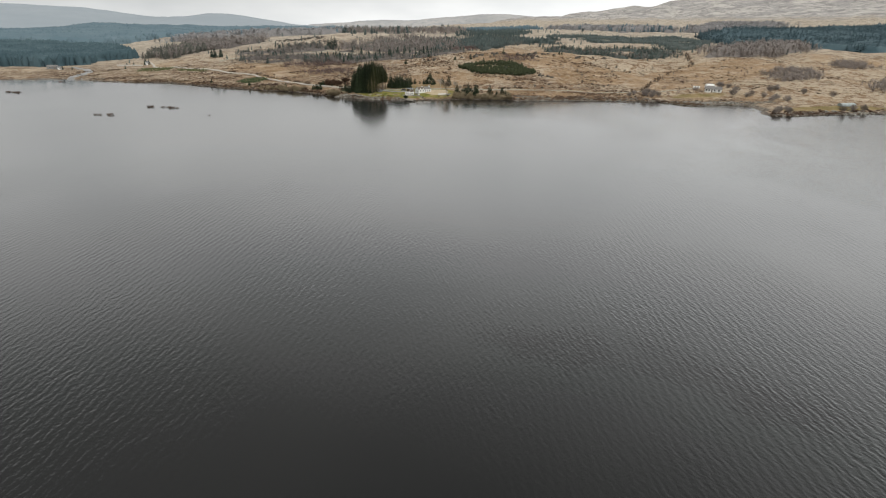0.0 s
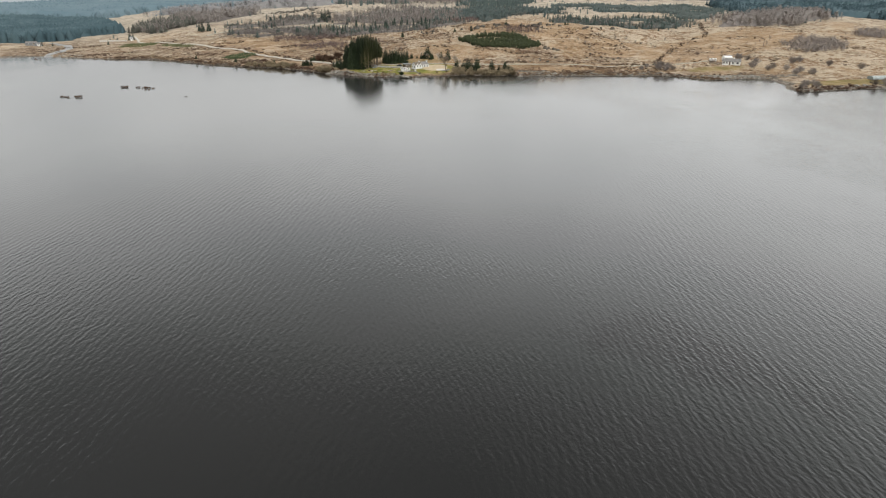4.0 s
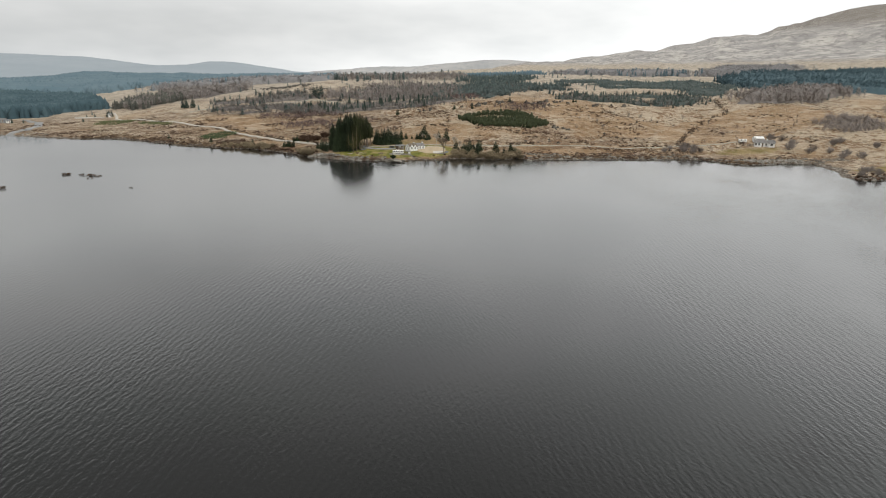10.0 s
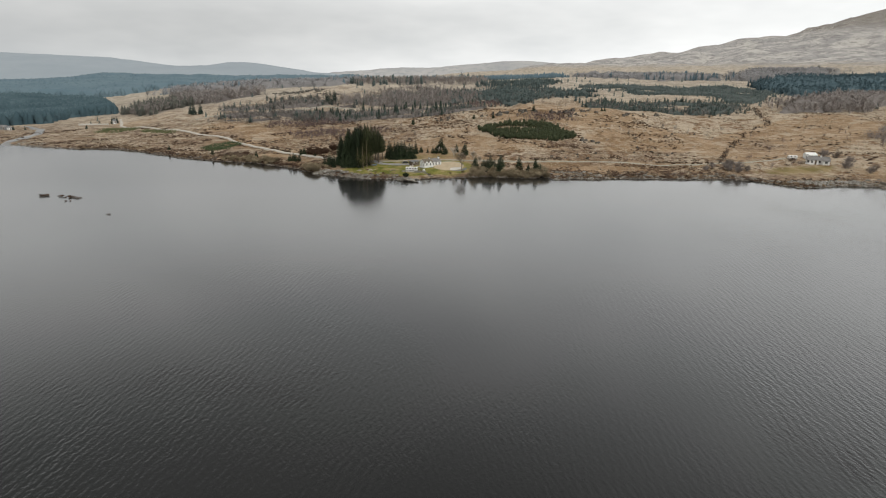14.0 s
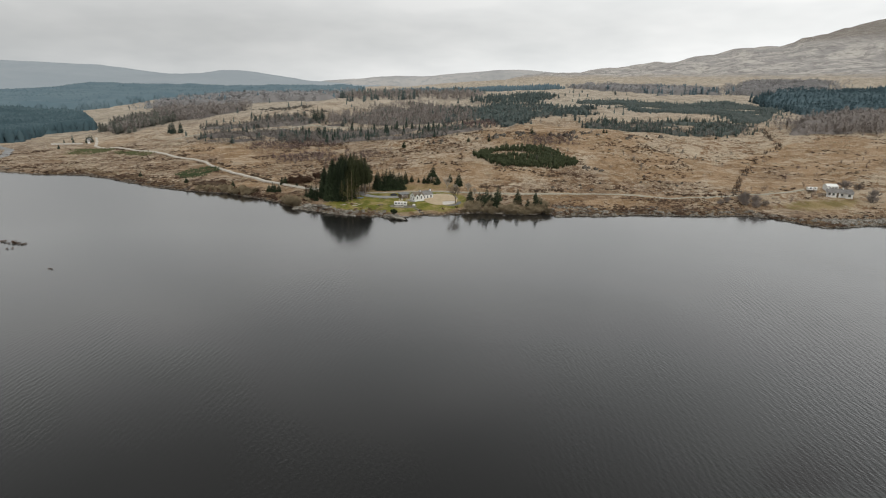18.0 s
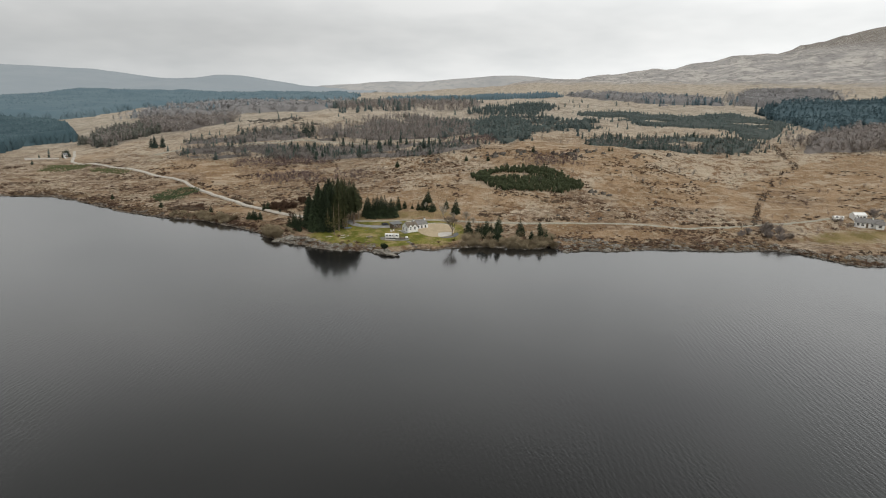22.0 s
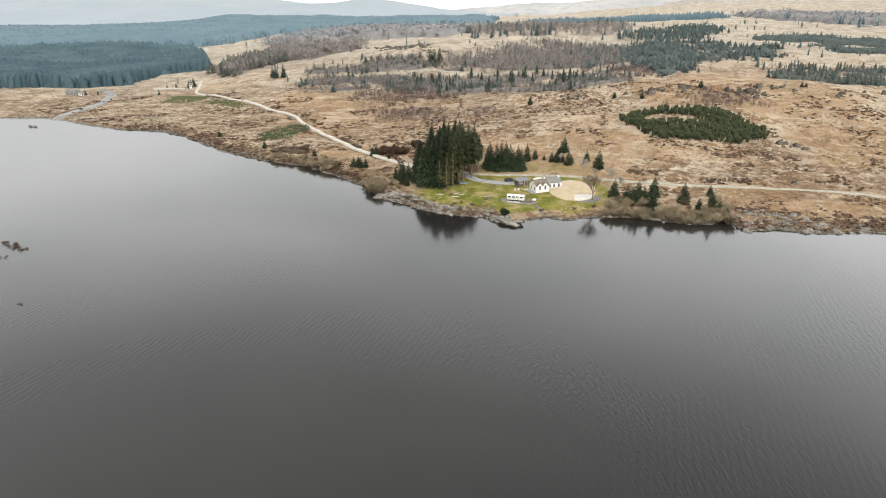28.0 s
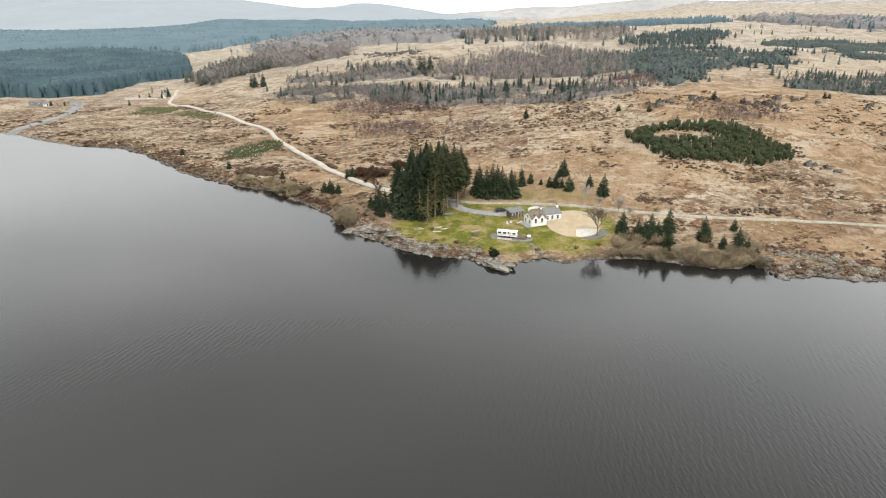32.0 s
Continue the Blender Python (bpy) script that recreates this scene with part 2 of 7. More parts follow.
def water_material():
    s = Shade("loch_water", 0.10)
    s.out.inputs["IOR"].default_value = 1.333

    def train(turn, length, twist, finer):
        n = s.node("ShaderNodeTexWave")
        n.wave_type, n.bands_direction, n.wave_profile = "BANDS", "X", "SIN"
        for key, value in (("Scale", 0.314 / length), ("Distortion", twist), ("Detail", 3.0), ("Detail Scale", finer), ("Detail Roughness", 0.6)):
            n.inputs[key].default_value = value
        s.link(s.stretch(1.0, 1.0, 1.0, turn), n.inputs["Vector"])
        return n.outputs["Fac"]

    long = train(6, 1.25, 7.0, 1.3)
    short = train(-10, 0.7, 8.0, 1.3)
    fine = s.noise(0.75, 3.0, 0.55, s.stretch(1.5, 0.5, 1.0, -3), 0.1)
    calm = s.ramp(s.noise(70, 3.0, 0.6, s.stretch(1.0, 0.55, 1.0, 20), 0.8), 0.34, 0.66)
    gust = s.ramp(s.noise(14, 4.0, 0.6, s.stretch(1.0, 0.6, 1.0, -20), 0.5), 0.35, 0.70)
    place = s.node("ShaderNodeSeparateXYZ")
    s.link(s.coord, place.inputs[0])
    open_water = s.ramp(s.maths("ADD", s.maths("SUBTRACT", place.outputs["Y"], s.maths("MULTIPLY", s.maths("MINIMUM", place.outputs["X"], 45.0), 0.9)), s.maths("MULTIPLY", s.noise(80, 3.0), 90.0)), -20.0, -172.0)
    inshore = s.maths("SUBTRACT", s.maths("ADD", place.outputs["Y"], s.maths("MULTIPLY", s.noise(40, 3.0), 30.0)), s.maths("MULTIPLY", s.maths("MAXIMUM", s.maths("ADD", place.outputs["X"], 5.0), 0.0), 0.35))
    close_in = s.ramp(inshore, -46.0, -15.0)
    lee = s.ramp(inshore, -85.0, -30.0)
    # reflected brightness put into the colour: paler mid-water, darker open water
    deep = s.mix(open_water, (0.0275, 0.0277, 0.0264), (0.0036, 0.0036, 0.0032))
    # inshore darkening painted in for the trees' dark reflections
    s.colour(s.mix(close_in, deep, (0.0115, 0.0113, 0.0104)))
    force = s.maths("MULTIPLY", s.maths("ADD", 0.25, s.maths("MULTIPLY", calm, 0.75)), s.maths("ADD", 0.36, s.maths("MULTIPLY", open_water, 0.32)))
    force = s.maths("MULTIPLY", force, s.maths("ADD", 0.75, s.maths("MULTIPLY", gust, 0.25)))
    force = s.maths("MULTIPLY", force, s.maths("SUBTRACT", 1.0, s.maths("MULTIPLY", lee, 0.4)))
    high = s.maths("ADD", s.maths("MULTIPLY", long, 0.50), s.maths("ADD", s.maths("MULTIPLY", short, 0.26), s.maths("MULTIPLY", fine, 0.80)))
    return s.relief(s.maths("MULTIPLY", high, force), 0.9, 0.085).mat


GROUND, WATER = ground_material(), water_material()
SPRUCE = leafy("spruce_needles", (0.017, 0.026, 0.014), (0.044, 0.058, 0.028), 1.1)
OLIVE_SPRUCE = leafy("olive_spruce_needles", (0.025, 0.031, 0.013), (0.064, 0.069, 0.030), 1.1)
PINE = leafy("young_pine_needles", (0.028, 0.037, 0.018), (0.062, 0.070, 0.034), 1.6)
# distance haze put into the next four needle colours, bluer and paler farther off
FAR_SPRUCE = leafy("haze_tinted_plantation_needles", (0.038, 0.065, 0.076), (0.064, 0.098, 0.109), 34.0, 0.9, True, 0.08)
RIDGE_SPRUCE = leafy("haze_tinted_ridge_needles", (0.084, 0.127, 0.149), (0.106, 0.149, 0.169), 60.0, 0.9, True, 0.06)
FAR_GREEN = leafy("haze_tinted_conifer_needles", (0.074, 0.099, 0.095), (0.112, 0.139, 0.130), 5.0, 0.8, True, 0.25)
MID_GREEN = leafy("faintly_hazed_spruce_needles", (0.056, 0.075, 0.066), (0.092, 0.114, 0.100), 5.0, 0.85, True, 0.25)
DEEP_GREEN = leafy("full_spruce_needles", (0.030, 0.046, 0.037), (0.056, 0.075, 0.058), 3.0, 0.8, True, 0.3)
LARCH = leafy("bare_larch_twigs", (0.215, 0.190, 0.172), (0.30, 0.268, 0.246), 4.0, 0.9, True, 0.2)
# aerial haze mixed into this twig colour for the far larches
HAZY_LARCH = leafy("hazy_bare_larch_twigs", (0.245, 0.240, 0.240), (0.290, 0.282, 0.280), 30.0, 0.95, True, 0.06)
BIRCH = leafy("bare_birch_twigs", (0.140, 0.125, 0.112), (0.225, 0.203, 0.182), 3.0, 0.9, True)
WILLOW = leafy("bare_willow_twigs", (0.215, 0.172, 0.110), (0.375, 0.310, 0.208), 1.2, 0.9)
MAUVE = leafy("purplish_birch_twigs", (0.125, 0.090, 0.083), (0.188, 0.138, 0.126), 3.0, 0.9, True)
GREY_SCRUB = leafy("grey_willow_twigs", (0.185, 0.160, 0.145), (0.275, 0.242, 0.220), 3.0, 0.9, True)
HEATHER = leafy("dark_heather_twigs", (0.072, 0.043, 0.029), (0.130, 0.083, 0.054), 0.8, 0.9)
BARK = speckled("grey_brown_bark", (0.14, 0.105, 0.075), (0.22, 0.18, 0.14), 0.8, 0.95, 0.6, 0.05)
PALE_BARK = speckled("pale_dead_bark", (0.30, 0.26, 0.21), (0.42, 0.38, 0.32), 0.7, 0.95, 0.5, 0.04)


def shore_rock():
    s = Shade("lichened_shore_rock", 0.92)
    s.out.inputs["Specular IOR Level"].default_value = 0.15
    big, small = s.noise(0.55, 6.0, 0.7), s.noise(0.13, 4.0, 0.7)
    col = s.mix(s.ramp(big, 0.38, 0.62), (0.090, 0.082, 0.067), (0.36, 0.346, 0.312))
    col = s.mix(s.maths("MULTIPLY", s.random(), 0.35), col, (0.130, 0.112, 0.085))
    col = s.mix(s.maths("MULTIPLY", s.island(), 0.45), col, (0.10, 0.084, 0.064))
    col = s.mix(s.ramp(small, 0.52, 0.68), col, (0.065, 0.052, 0.038))
    return s.colour(col).relief(s.maths("ADD", s.maths("MULTIPLY", big, 0.7), s.maths("MULTIPLY", small, 0.3)), 1.0, 0.35).mat


ROCK = shore_rock()
CRAG = speckled("dark_moor_crag", (0.07, 0.056, 0.045), (0.18, 0.155, 0.125), 1.1, 0.95, 0.9, 0.25, c=(0.045, 0.034, 0.027))
GREY_CRAG = speckled("mottled_grey_crag", (0.040, 0.033, 0.028), (0.170, 0.155, 0.132), 0.8, 0.95, 0.9, 0.3, c=(0.030, 0.024, 0.020))
TRACK = speckled("pale_stone_track", (0.35, 0.325, 0.28), (0.44, 0.412, 0.36), 2.5, 0.95, 0.4, 0.05, c=(0.36, 0.31, 0.25))
GRAVEL = speckled("grey_drive_gravel", (0.215, 0.212, 0.208), (0.29, 0.285, 0.275), 1.5, 0.95, 0.4, 0.03)
SAND = speckled("buff_yard_gravel", (0.33, 0.265, 0.175), (0.40, 0.325, 0.225), 2.6, 0.95, 0.4, 0.02, c=(0.28, 0.22, 0.14))
PAVING = speckled("pale_paving", (0.44, 0.415, 0.375), (0.54, 0.51, 0.465), 1.0, 0.85, 0.2, 0.01)
# stony river with the pale sky reflection put into its base colour
SKY_TONED_RIVER = speckled("sky_toned_stony_water", (0.085, 0.085, 0.08), (0.14, 0.14, 0.13), 5.0, 0.38, 0.3, 0.04, c=(0.06, 0.055, 0.045))
PEAT = speckled("dark_heathery_peat", (0.055, 0.038, 0.026), (0.125, 0.09, 0.06), 1.4, 0.95, 1.0, 0.5, c=(0.03, 0.02, 0.014))
DARK_GRAVEL = speckled("dull_dark_gravel", (0.14, 0.13, 0.11), (0.21, 0.20, 0.17), 1.2, 0.95, 0.4, 0.03)
ASPHALT = speckled("dark_turning_pad", (0.11, 0.11, 0.115), (0.17, 0.17, 0.17), 0.8, 0.9, 0.3, 0.02)
RENDER_WHITE = speckled("white_limewash", (0.66, 0.66, 0.64), (0.74, 0.74, 0.72), 0.9, 0.85, 0.2, 0.01, c=(0.56, 0.56, 0.53))
SLATE = speckled("weathered_slate", (0.115, 0.112, 0.11), (0.185, 0.18, 0.172), 0.5, 0.65, 0.4, 0.03, c=(0.15, 0.13, 0.10))
BROWN_TILE = speckled("mossy_brown_slate", (0.115, 0.092, 0.066), (0.165, 0.135, 0.10), 0.5, 0.8, 0.4, 0.03)
GLASS = speckled("dark_window_glass", (0.035, 0.04, 0.045), (0.06, 0.066, 0.072), 1.0, 0.08, 0.02, 0.002)
TIMBER = speckled("brown_shed_boards", (0.11, 0.085, 0.065), (0.16, 0.125, 0.095), 0.4, 0.85, 0.4, 0.02)
FELT = speckled("grey_roofing_felt", (0.15, 0.155, 0.155), (0.21, 0.215, 0.215), 0.9, 0.85, 0.2, 0.01)
METAL_WHITE = speckled("white_caravan_panel", (0.62, 0.61, 0.58), (0.70, 0.69, 0.66), 1.4, 0.4, 0.05, 0.005, c=(0.52, 0.51, 0.47))
BLACK = speckled("black_rubber", (0.02, 0.02, 0.02), (0.035, 0.035, 0.035), 0.3, 0.8, 0.1, 0.005)
CAR_DARK = speckled("dark_car_paint", (0.025, 0.027, 0.032), (0.035, 0.037, 0.043), 1.0, 0.25, 0.02, 0.002)
BLUE_TARP = speckled("faded_blue_tarpaulin", (0.08, 0.13, 0.17), (0.13, 0.19, 0.24), 0.6, 0.7, 0.3, 0.02)
# ---- the lie of the land ----
# the shoreline, placed to fit the camera's view, from the western river flats to the eastern rocky point
SHORE = [(-3200, -400), (-900, -60), (-420, 60), (-330, 108), (-306, 112), (-285, 106), (-262, 95), (-236, 87), (-210, 87), (-190, 76),
         (-168, 59), (-148, 45), (-124, 33), (-104, 27), (-88, 16), (-77, 8), (-67, -3), (-60, -11), (-50, -17), (-40, -23),
         (-29, -26), (-22, -26), (-15, -32), (-12, -31), (-9, -26), (-3, -22), (3, -24), (8, -20), (20, -16), (28, -18),
         (38, -20), (45, -19), (50, -16), (54, -24), (62, -20), (74, -21), (93, -17), (116, -20), (140, -17), (150, -27)]
SHORE += [(160, -41), (170, -39), (184, -35), (197, -37), (193, -62), (184, -80), (190, -90), (206, -84), (226, -79), (262, -73),
          (330, -95), (520, -160), (1100, -330), (3200, -700)]
SPOTS_NEAR = [(-256, 199, 5), (-346, 330, 3), (-310, 150, 2), (-420, 260, 3), (-215, 234, 13.5), (-315, 480, 24), (-116, 110, 5),
              (-138, 190, 12), (-178, 330, 24), (-73, 110, 8), (-101, 260, 22), (-114, 330, 34), (-19, 140, 16), (-25, 260, 20),
              (-36, 480, 37), (50, 62, 12.5), (58, 132, 23), (74, 250, 28), (104, 80, 12), (122, 150, 22), (170, 330, 32),
              (146, 60, 7), (188, 170, 18), (286, 420, 35), (195, 60, 7), (246, 160, 19), (385, 420, 32), (230, 40, 8), (0, 6, 2.8)]
SPOTS_FAR = [(336, 200, 23), (536, 500, 42), (-446, 560, 8), (-569, 560, 12), (-286, 700, 30), (-519, 1500, 35), (-734, 1500, 32), (-933, 1500, 28), (-1064, 1300, 8), (-994, 1300, 17), (-925, 1300, 24), (-856, 1300, 36), (-800, 1300, 37), (-700, 1300, 32), (-316, 1400, 35), (-78, 1300, 29), (103, 480, 38), (196, 1200, 43), (241, 600, 42)]
SPOTS_FAR += [(498, 2300, 100), (514, 1000, 52), (640, 900, 48), (632, 2300, 100), (720, 2300, 114), (832, 2300, 117), (919, 2300, 138), (975, 2300, 133), (1050, 2300, 163), (1136, 2300, 195), (1212, 2300, 207), (1257, 2300, 199), (1355, 2300, 213), (1442, 2300, 226), (1505, 2300, 249), (1589, 2300, 273), (1732, 2300, 317), (2600, 2500, 420)]
SPOTS_FAR += [(868, 1000, 66), (900, 2900, 80), (1600, 2900, 180), (956, 1500, 84), (1198, 1500, 110), (648, 1500, 72), (1500, 400, 70), (-1500, 700, 25), (2900, 0, 120), (-2900, 300, 12), (-2900, 1500, -18), (-2400, 2600, -18), (-1400, 1900, -12), (0, 2600, 22), (-1000, 2500, 5), (-500, 2600, 12)]
SHORE_A = np.array(SHORE, float)
KNOTS = np.array([(x, y, 0.9) for x, y in SHORE] + SPOTS_NEAR + SPOTS_FAR, float)


def kernel(d):
    return np.sqrt(d * d + 20.0 ** 2)


def fit_land():
    p = KNOTS[:, :2]
    n = len(p)
    a = np.zeros((n + 1, n + 1))
    a[:n, :n] = kernel(np.hypot(p[:, None, 0] - p[None, :, 0], p[:, None, 1] - p[None, :, 1])) - np.eye(n) * 2.0
    a[:n, n] = a[n, :n] = 1
    return np.linalg.solve(a, np.append(KNOTS[:, 2], 0))


LAND = fit_land()


def shore_distance(x, y):
    """Metres from the shoreline: positive on land, negative over the loch."""
    best = np.full(x.shape, 1e9)
    for (ax, ay), (bx, by) in zip(SHORE_A[:-1], SHORE_A[1:]):
        ex, ey = bx - ax, by - ay
        u = np.clip(((x - ax) * ex + (y - ay) * ey) / (ex * ex + ey * ey), 0, 1)
        best = np.minimum(best, np.hypot(x - ax - u * ex, y - ay - u * ey))
    inside = np.zeros(x.shape, bool)
    ring = np.vstack([SHORE_A, [(3200, 9000), (-3200, 9000)]])
    for (ax, ay), (bx, by) in zip(ring, np.roll(ring, -1, 0)):
        if ay != by:
            inside ^= ((ay > y) != (by > y)) & (x < (bx - ax) * (y - ay) / (by - ay) + ax)
    return np.where(inside, best, -best)


def lumps(x, y, size, seed):
    """Smooth value noise, about -1 to 1, with lumps of that size in metres."""
    u, v = x / size + seed * 17.3, y / size + seed * 9.1
    i, j = np.floor(u).astype(np.int64), np.floor(v).astype(np.int64)
    fu, fv = u - i, v - j
    fu, fv = fu * fu * (3 - 2 * fu), fv * fv * (3 - 2 * fv)

    def r(a, b):
        k = (a * 374761393 + b * 668265263 + seed * 974711) & 0x7FFFFFFF
        k = ((k ^ (k >> 13)) * 1274126177) & 0x7FFFFFFF
        return ((k ^ (k >> 16)) & 0xFFFF) / 32767.5 - 1
    return (r(i, j) * (1 - fu) + r(i + 1, j) * fu) * (1 - fv) + (r(i, j + 1) * (1 - fu) + r(i + 1, j + 1) * fu) * fv


def land(x, y):
    """The height of the ground."""
    x, y = np.atleast_1d(np.asarray(x, float)), np.atleast_1d(np.asarray(y, float))
    h = np.full(x.shape, LAND[-1])
    for (kx, ky, _), c in zip(KNOTS, LAND[:-1]):
        h += c * kernel(np.hypot(x - kx, y - ky))
    d = shore_distance(x, y) + 0.9 * lumps(x, y, 5.0, 3) + 0.5 * lumps(x, y, 2.3, 4)
    away = np.clip(np.hypot(x, y - 10) / 60 - 0.6, 0, 1)
    far = np.clip(d / 150, 0, 1)
    rough = away * (0.55 * lumps(x, y, 9, 1) + 0.3 * lumps(x, y, 4, 2)) + far * 1.8 * lumps(x, y, 45, 5) + far * 1.0 * lumps(x, y, 21, 6)
    hill = np.clip((y - 600) / 1200, 0, 1)
    rough = rough + hill * (5 * lumps(x, y, 190, 7) + 4 * lumps(x, y, 83, 8) + 3 * lumps(x, y, 37, 9))
    up = np.clip(d / 5, 0, 1)
    up = up * up * (3 - 2 * up)
    on = np.maximum(h + rough * np.clip(d / 14, 0, 1), 0.55 + 0.25 * lumps(x, y, 3.1, 11) + 0.015 * np.clip(d, 0, 60)) * up + 0.12
    return np.where(d > 0, on, np.maximum(-0.05 + d * 0.22, -4.0))


def ground(x, y):
    return float(land(x, y)[0])


# ---- building helpers ----
def mesh_object(name, verts, faces, material, parent=None, smooth=False):
    me = bpy.data.meshes.new(name)
    me.from_pydata([tuple(map(float, v)) for v in verts], [], [tuple(map(int, f)) for f in faces])
    me.materials.append(material)
    if smooth:
        me.polygons.foreach_set("use_smooth", [True] * len(me.polygons))
    ob = new(name, me)
    ob.parent = parent
    return ob


def part(name, bm, material, parent=None, label="", smooth=False):
    """Links a bmesh as one mesh object under a thing or a part."""
    me = bpy.data.meshes.new(name)
    bmesh.ops.recalc_face_normals(bm, faces=bm.faces)
    bm.to_mesh(me)
    bm.free()
    me.materials.append(material)
    if smooth:
        me.polygons.foreach_set("use_smooth", [True] * len(me.polygons))
    ob = new(name, me)
    ob.parent = parent
    return tagged(ob, label)


def thing(name, x, y, z, turn, label, category, group="", kind=""):
    ob = new(name)
    ob.empty_display_size = 0.3
    ob.matrix_basis = pose(x, y, z, 0, 0, turn)
    return tagged(ob, label, category, group, kind)


def box(bm, x0, x1, y0, y1, z0, z1, bevel=0.0):
    vs = [bm.verts.new((x, y, z)) for z in (z0, z1) for x, y in ((x0, y0), (x1, y0), (x1, y1), (x0, y1))]
    fs = [bm.faces.new([vs[i] for i in f]) for f in ((3, 2, 1, 0), (4, 5, 6, 7), (0, 1, 5, 4), (1, 2, 6, 5), (2, 3, 7, 6), (3, 0, 4, 7))]
    if bevel:
        bmesh.ops.bevel(bm, geom=list({e for f in fs for e in f.edges}), offset=bevel, segments=1, affect="EDGES", profile=0.5)
    return bm


def boxed(*a, **k):
    return box(bmesh.new(), *a, **k)


def prism(bm, outline, z0, z1):
    """A slab with that outline seen from above."""
    low = [bm.verts.new((x, y, z0)) for x, y in outline]
    top = [bm.verts.new((x, y, z1)) for x, y in outline]
    bm.faces.new(low[::-1])
    bm.faces.new(top)
    n = len(outline)
    for i in range(n):
        bm.faces.new((low[i], low[(i + 1) % n], top[(i + 1) % n], top[i]))
    return bm


def within(x, y, ring):
    """Which points lie inside a ring of corners."""
    x, y = np.asarray(x, float), np.asarray(y, float)
    hit = np.zeros(x.shape, bool)
    r = np.array(ring, float)
    for (ax, ay), (bx, by) in zip(r, np.roll(r, -1, 0)):
        if ay != by:
            hit ^= ((ay > y) != (by > y)) & (x < (bx - ax) * (y - ay) / (by - ay) + ax)
    return hit


def edge_distance(x, y, line, closed=False):
    best = np.full(np.shape(x), 1e9)
    pts = list(line) + ([line[0]] if closed else [])
    for (ax, ay), (bx, by) in zip(pts[:-1], pts[1:]):
        ex, ey = bx - ax, by - ay
        u = np.clip(((x - ax) * ex + (y - ay) * ey) / (ex * ex + ey * ey + 1e-9), 0, 1)
        best = np.minimum(best, np.hypot(x - ax - u * ex, y - ay - u * ey))
    return best


def soft_within(x, y, ring, soft):
    d = edge_distance(x, y, ring, True)
    return np.clip(0.5 + np.where(within(x, y, ring), d, -d) / (2 * soft), 0, 1)


def smooth_line(points, step):
    """A rounded line through the points, resampled at about that step."""
    p = [Vector(q).to_2d() if len(q) == 3 else Vector(q) for q in points]
    p = [p[0] * 2 - p[1]] + p + [p[-1] * 2 - p[-2]]
    out = []
    for a, b, c, d in zip(p, p[1:], p[2:], p[3:]):
        n = max(2, int((c - b).length / step))
        for i in range(n):
            u = i / n
            out.append(0.5 * (2 * b + (c - a) * u + (2 * a - 5 * b + 4 * c - d) * u * u + (3 * b - a - 3 * c + d) * u ** 3))
    return out + [p[-2]]


# ---- woods, fields and ways on the plan ----
WEST_FOREST = [(-640, 300), (-470, 225), (-390, 232), (-345, 243), (-372, 300), (-385, 335), (-362, 354), (-340, 357), (-414, 462), (-472, 545), (-600, 560), (-720, 420)]
RIDGE_FOREST = [(-1500, 560), (-760, 520), (-620, 585), (-490, 615), (-470, 780), (-385, 905), (-330, 1060), (-190, 1300), (-200, 1420), (-700, 1480), (-1000, 1300), (-1250, 900)]
LARCH_WEST = [(-318, 439), (-290, 376), (-233, 346), (-203, 371), (-196, 385), (-238, 412), (-300, 452)]
LARCH_BEHIND = [(-330, 470), (-254, 446), (-222, 457), (-178, 468), (-127, 452), (-110, 520), (-162, 640), (-260, 760), (-400, 860), (-425, 760), (-380, 600)]
ROUND_WOOD = [(-277, 270), (-262, 266), (-262, 310), (-270, 345), (-285, 385), (-318, 415), (-335, 385), (-305, 320)]
BIRCH_WEST = [(-179, 192), (-147, 181), (-122, 190), (-81, 178), (-82, 197), (-96, 224), (-150, 224), (-182, 222)]
BIRCH_ABOVE = [(-192, 236), (-146, 240), (-91, 237), (-98, 258), (-125, 284), (-150, 276), (-175, 255), (-196, 258)]
DARK_ROW = [(-112, 190), (-60, 166), (6, 143), (34, 158), (30, 200), (-40, 214), (-103, 226)]
LARCH_MID = [(-90, 241), (-41, 249), (9, 248), (40, 262), (22, 330), (-10, 372), (-50, 330), (-66, 290), (-92, 276)]
LARCH_BACK = [(-92, 380), (15, 425), (40, 460), (65, 700), (-68, 740), (-128, 560)]
SPRUCE_MID = [(6, 246), (33, 262), (46, 240), (46, 190), (57, 178), (78, 245), (103, 250), (146, 305), (152, 330), (118, 342), (120, 400), (52, 350), (8, 304)]
SPRUCE_UPPER = [(36, 400), (90, 398), (138, 496), (158, 636), (98, 570)]
SPRUCE_SKYLINE = [(-78, 900), (24, 905), (247, 1058), (277, 1223), (32, 1313), (-106, 1304)]
DIP_WOOD = [(113, 184), (148, 180), (199, 190), (228, 189), (251, 223), (224, 238), (181, 241), (114, 210)]
SPRUCE_EAST = [(156, 441), (163, 346), (186, 345), (214, 292), (256, 275), (245, 238), (266, 239), (300, 286), (336, 342), (343, 447), (332, 470), (260, 412), (206, 460)]
LARCH_EAST = [(300, 600), (410, 610), (457, 1050), (406, 1120), (377, 1340), (296, 1210), (294, 690)]
LARCH_FAR = [(413, 620), (462, 582), (685, 856), (786, 1018), (755, 1160), (627, 1063)]
EAST_FOREST = [(388, 488), (370, 432), (348, 350), (330, 284), (348, 275), (400, 330), (445, 345), (420, 275), (455, 222), (650, 330), (950, 620), (860, 780), (705, 750), (533, 598), (647, 876), (445, 578)]
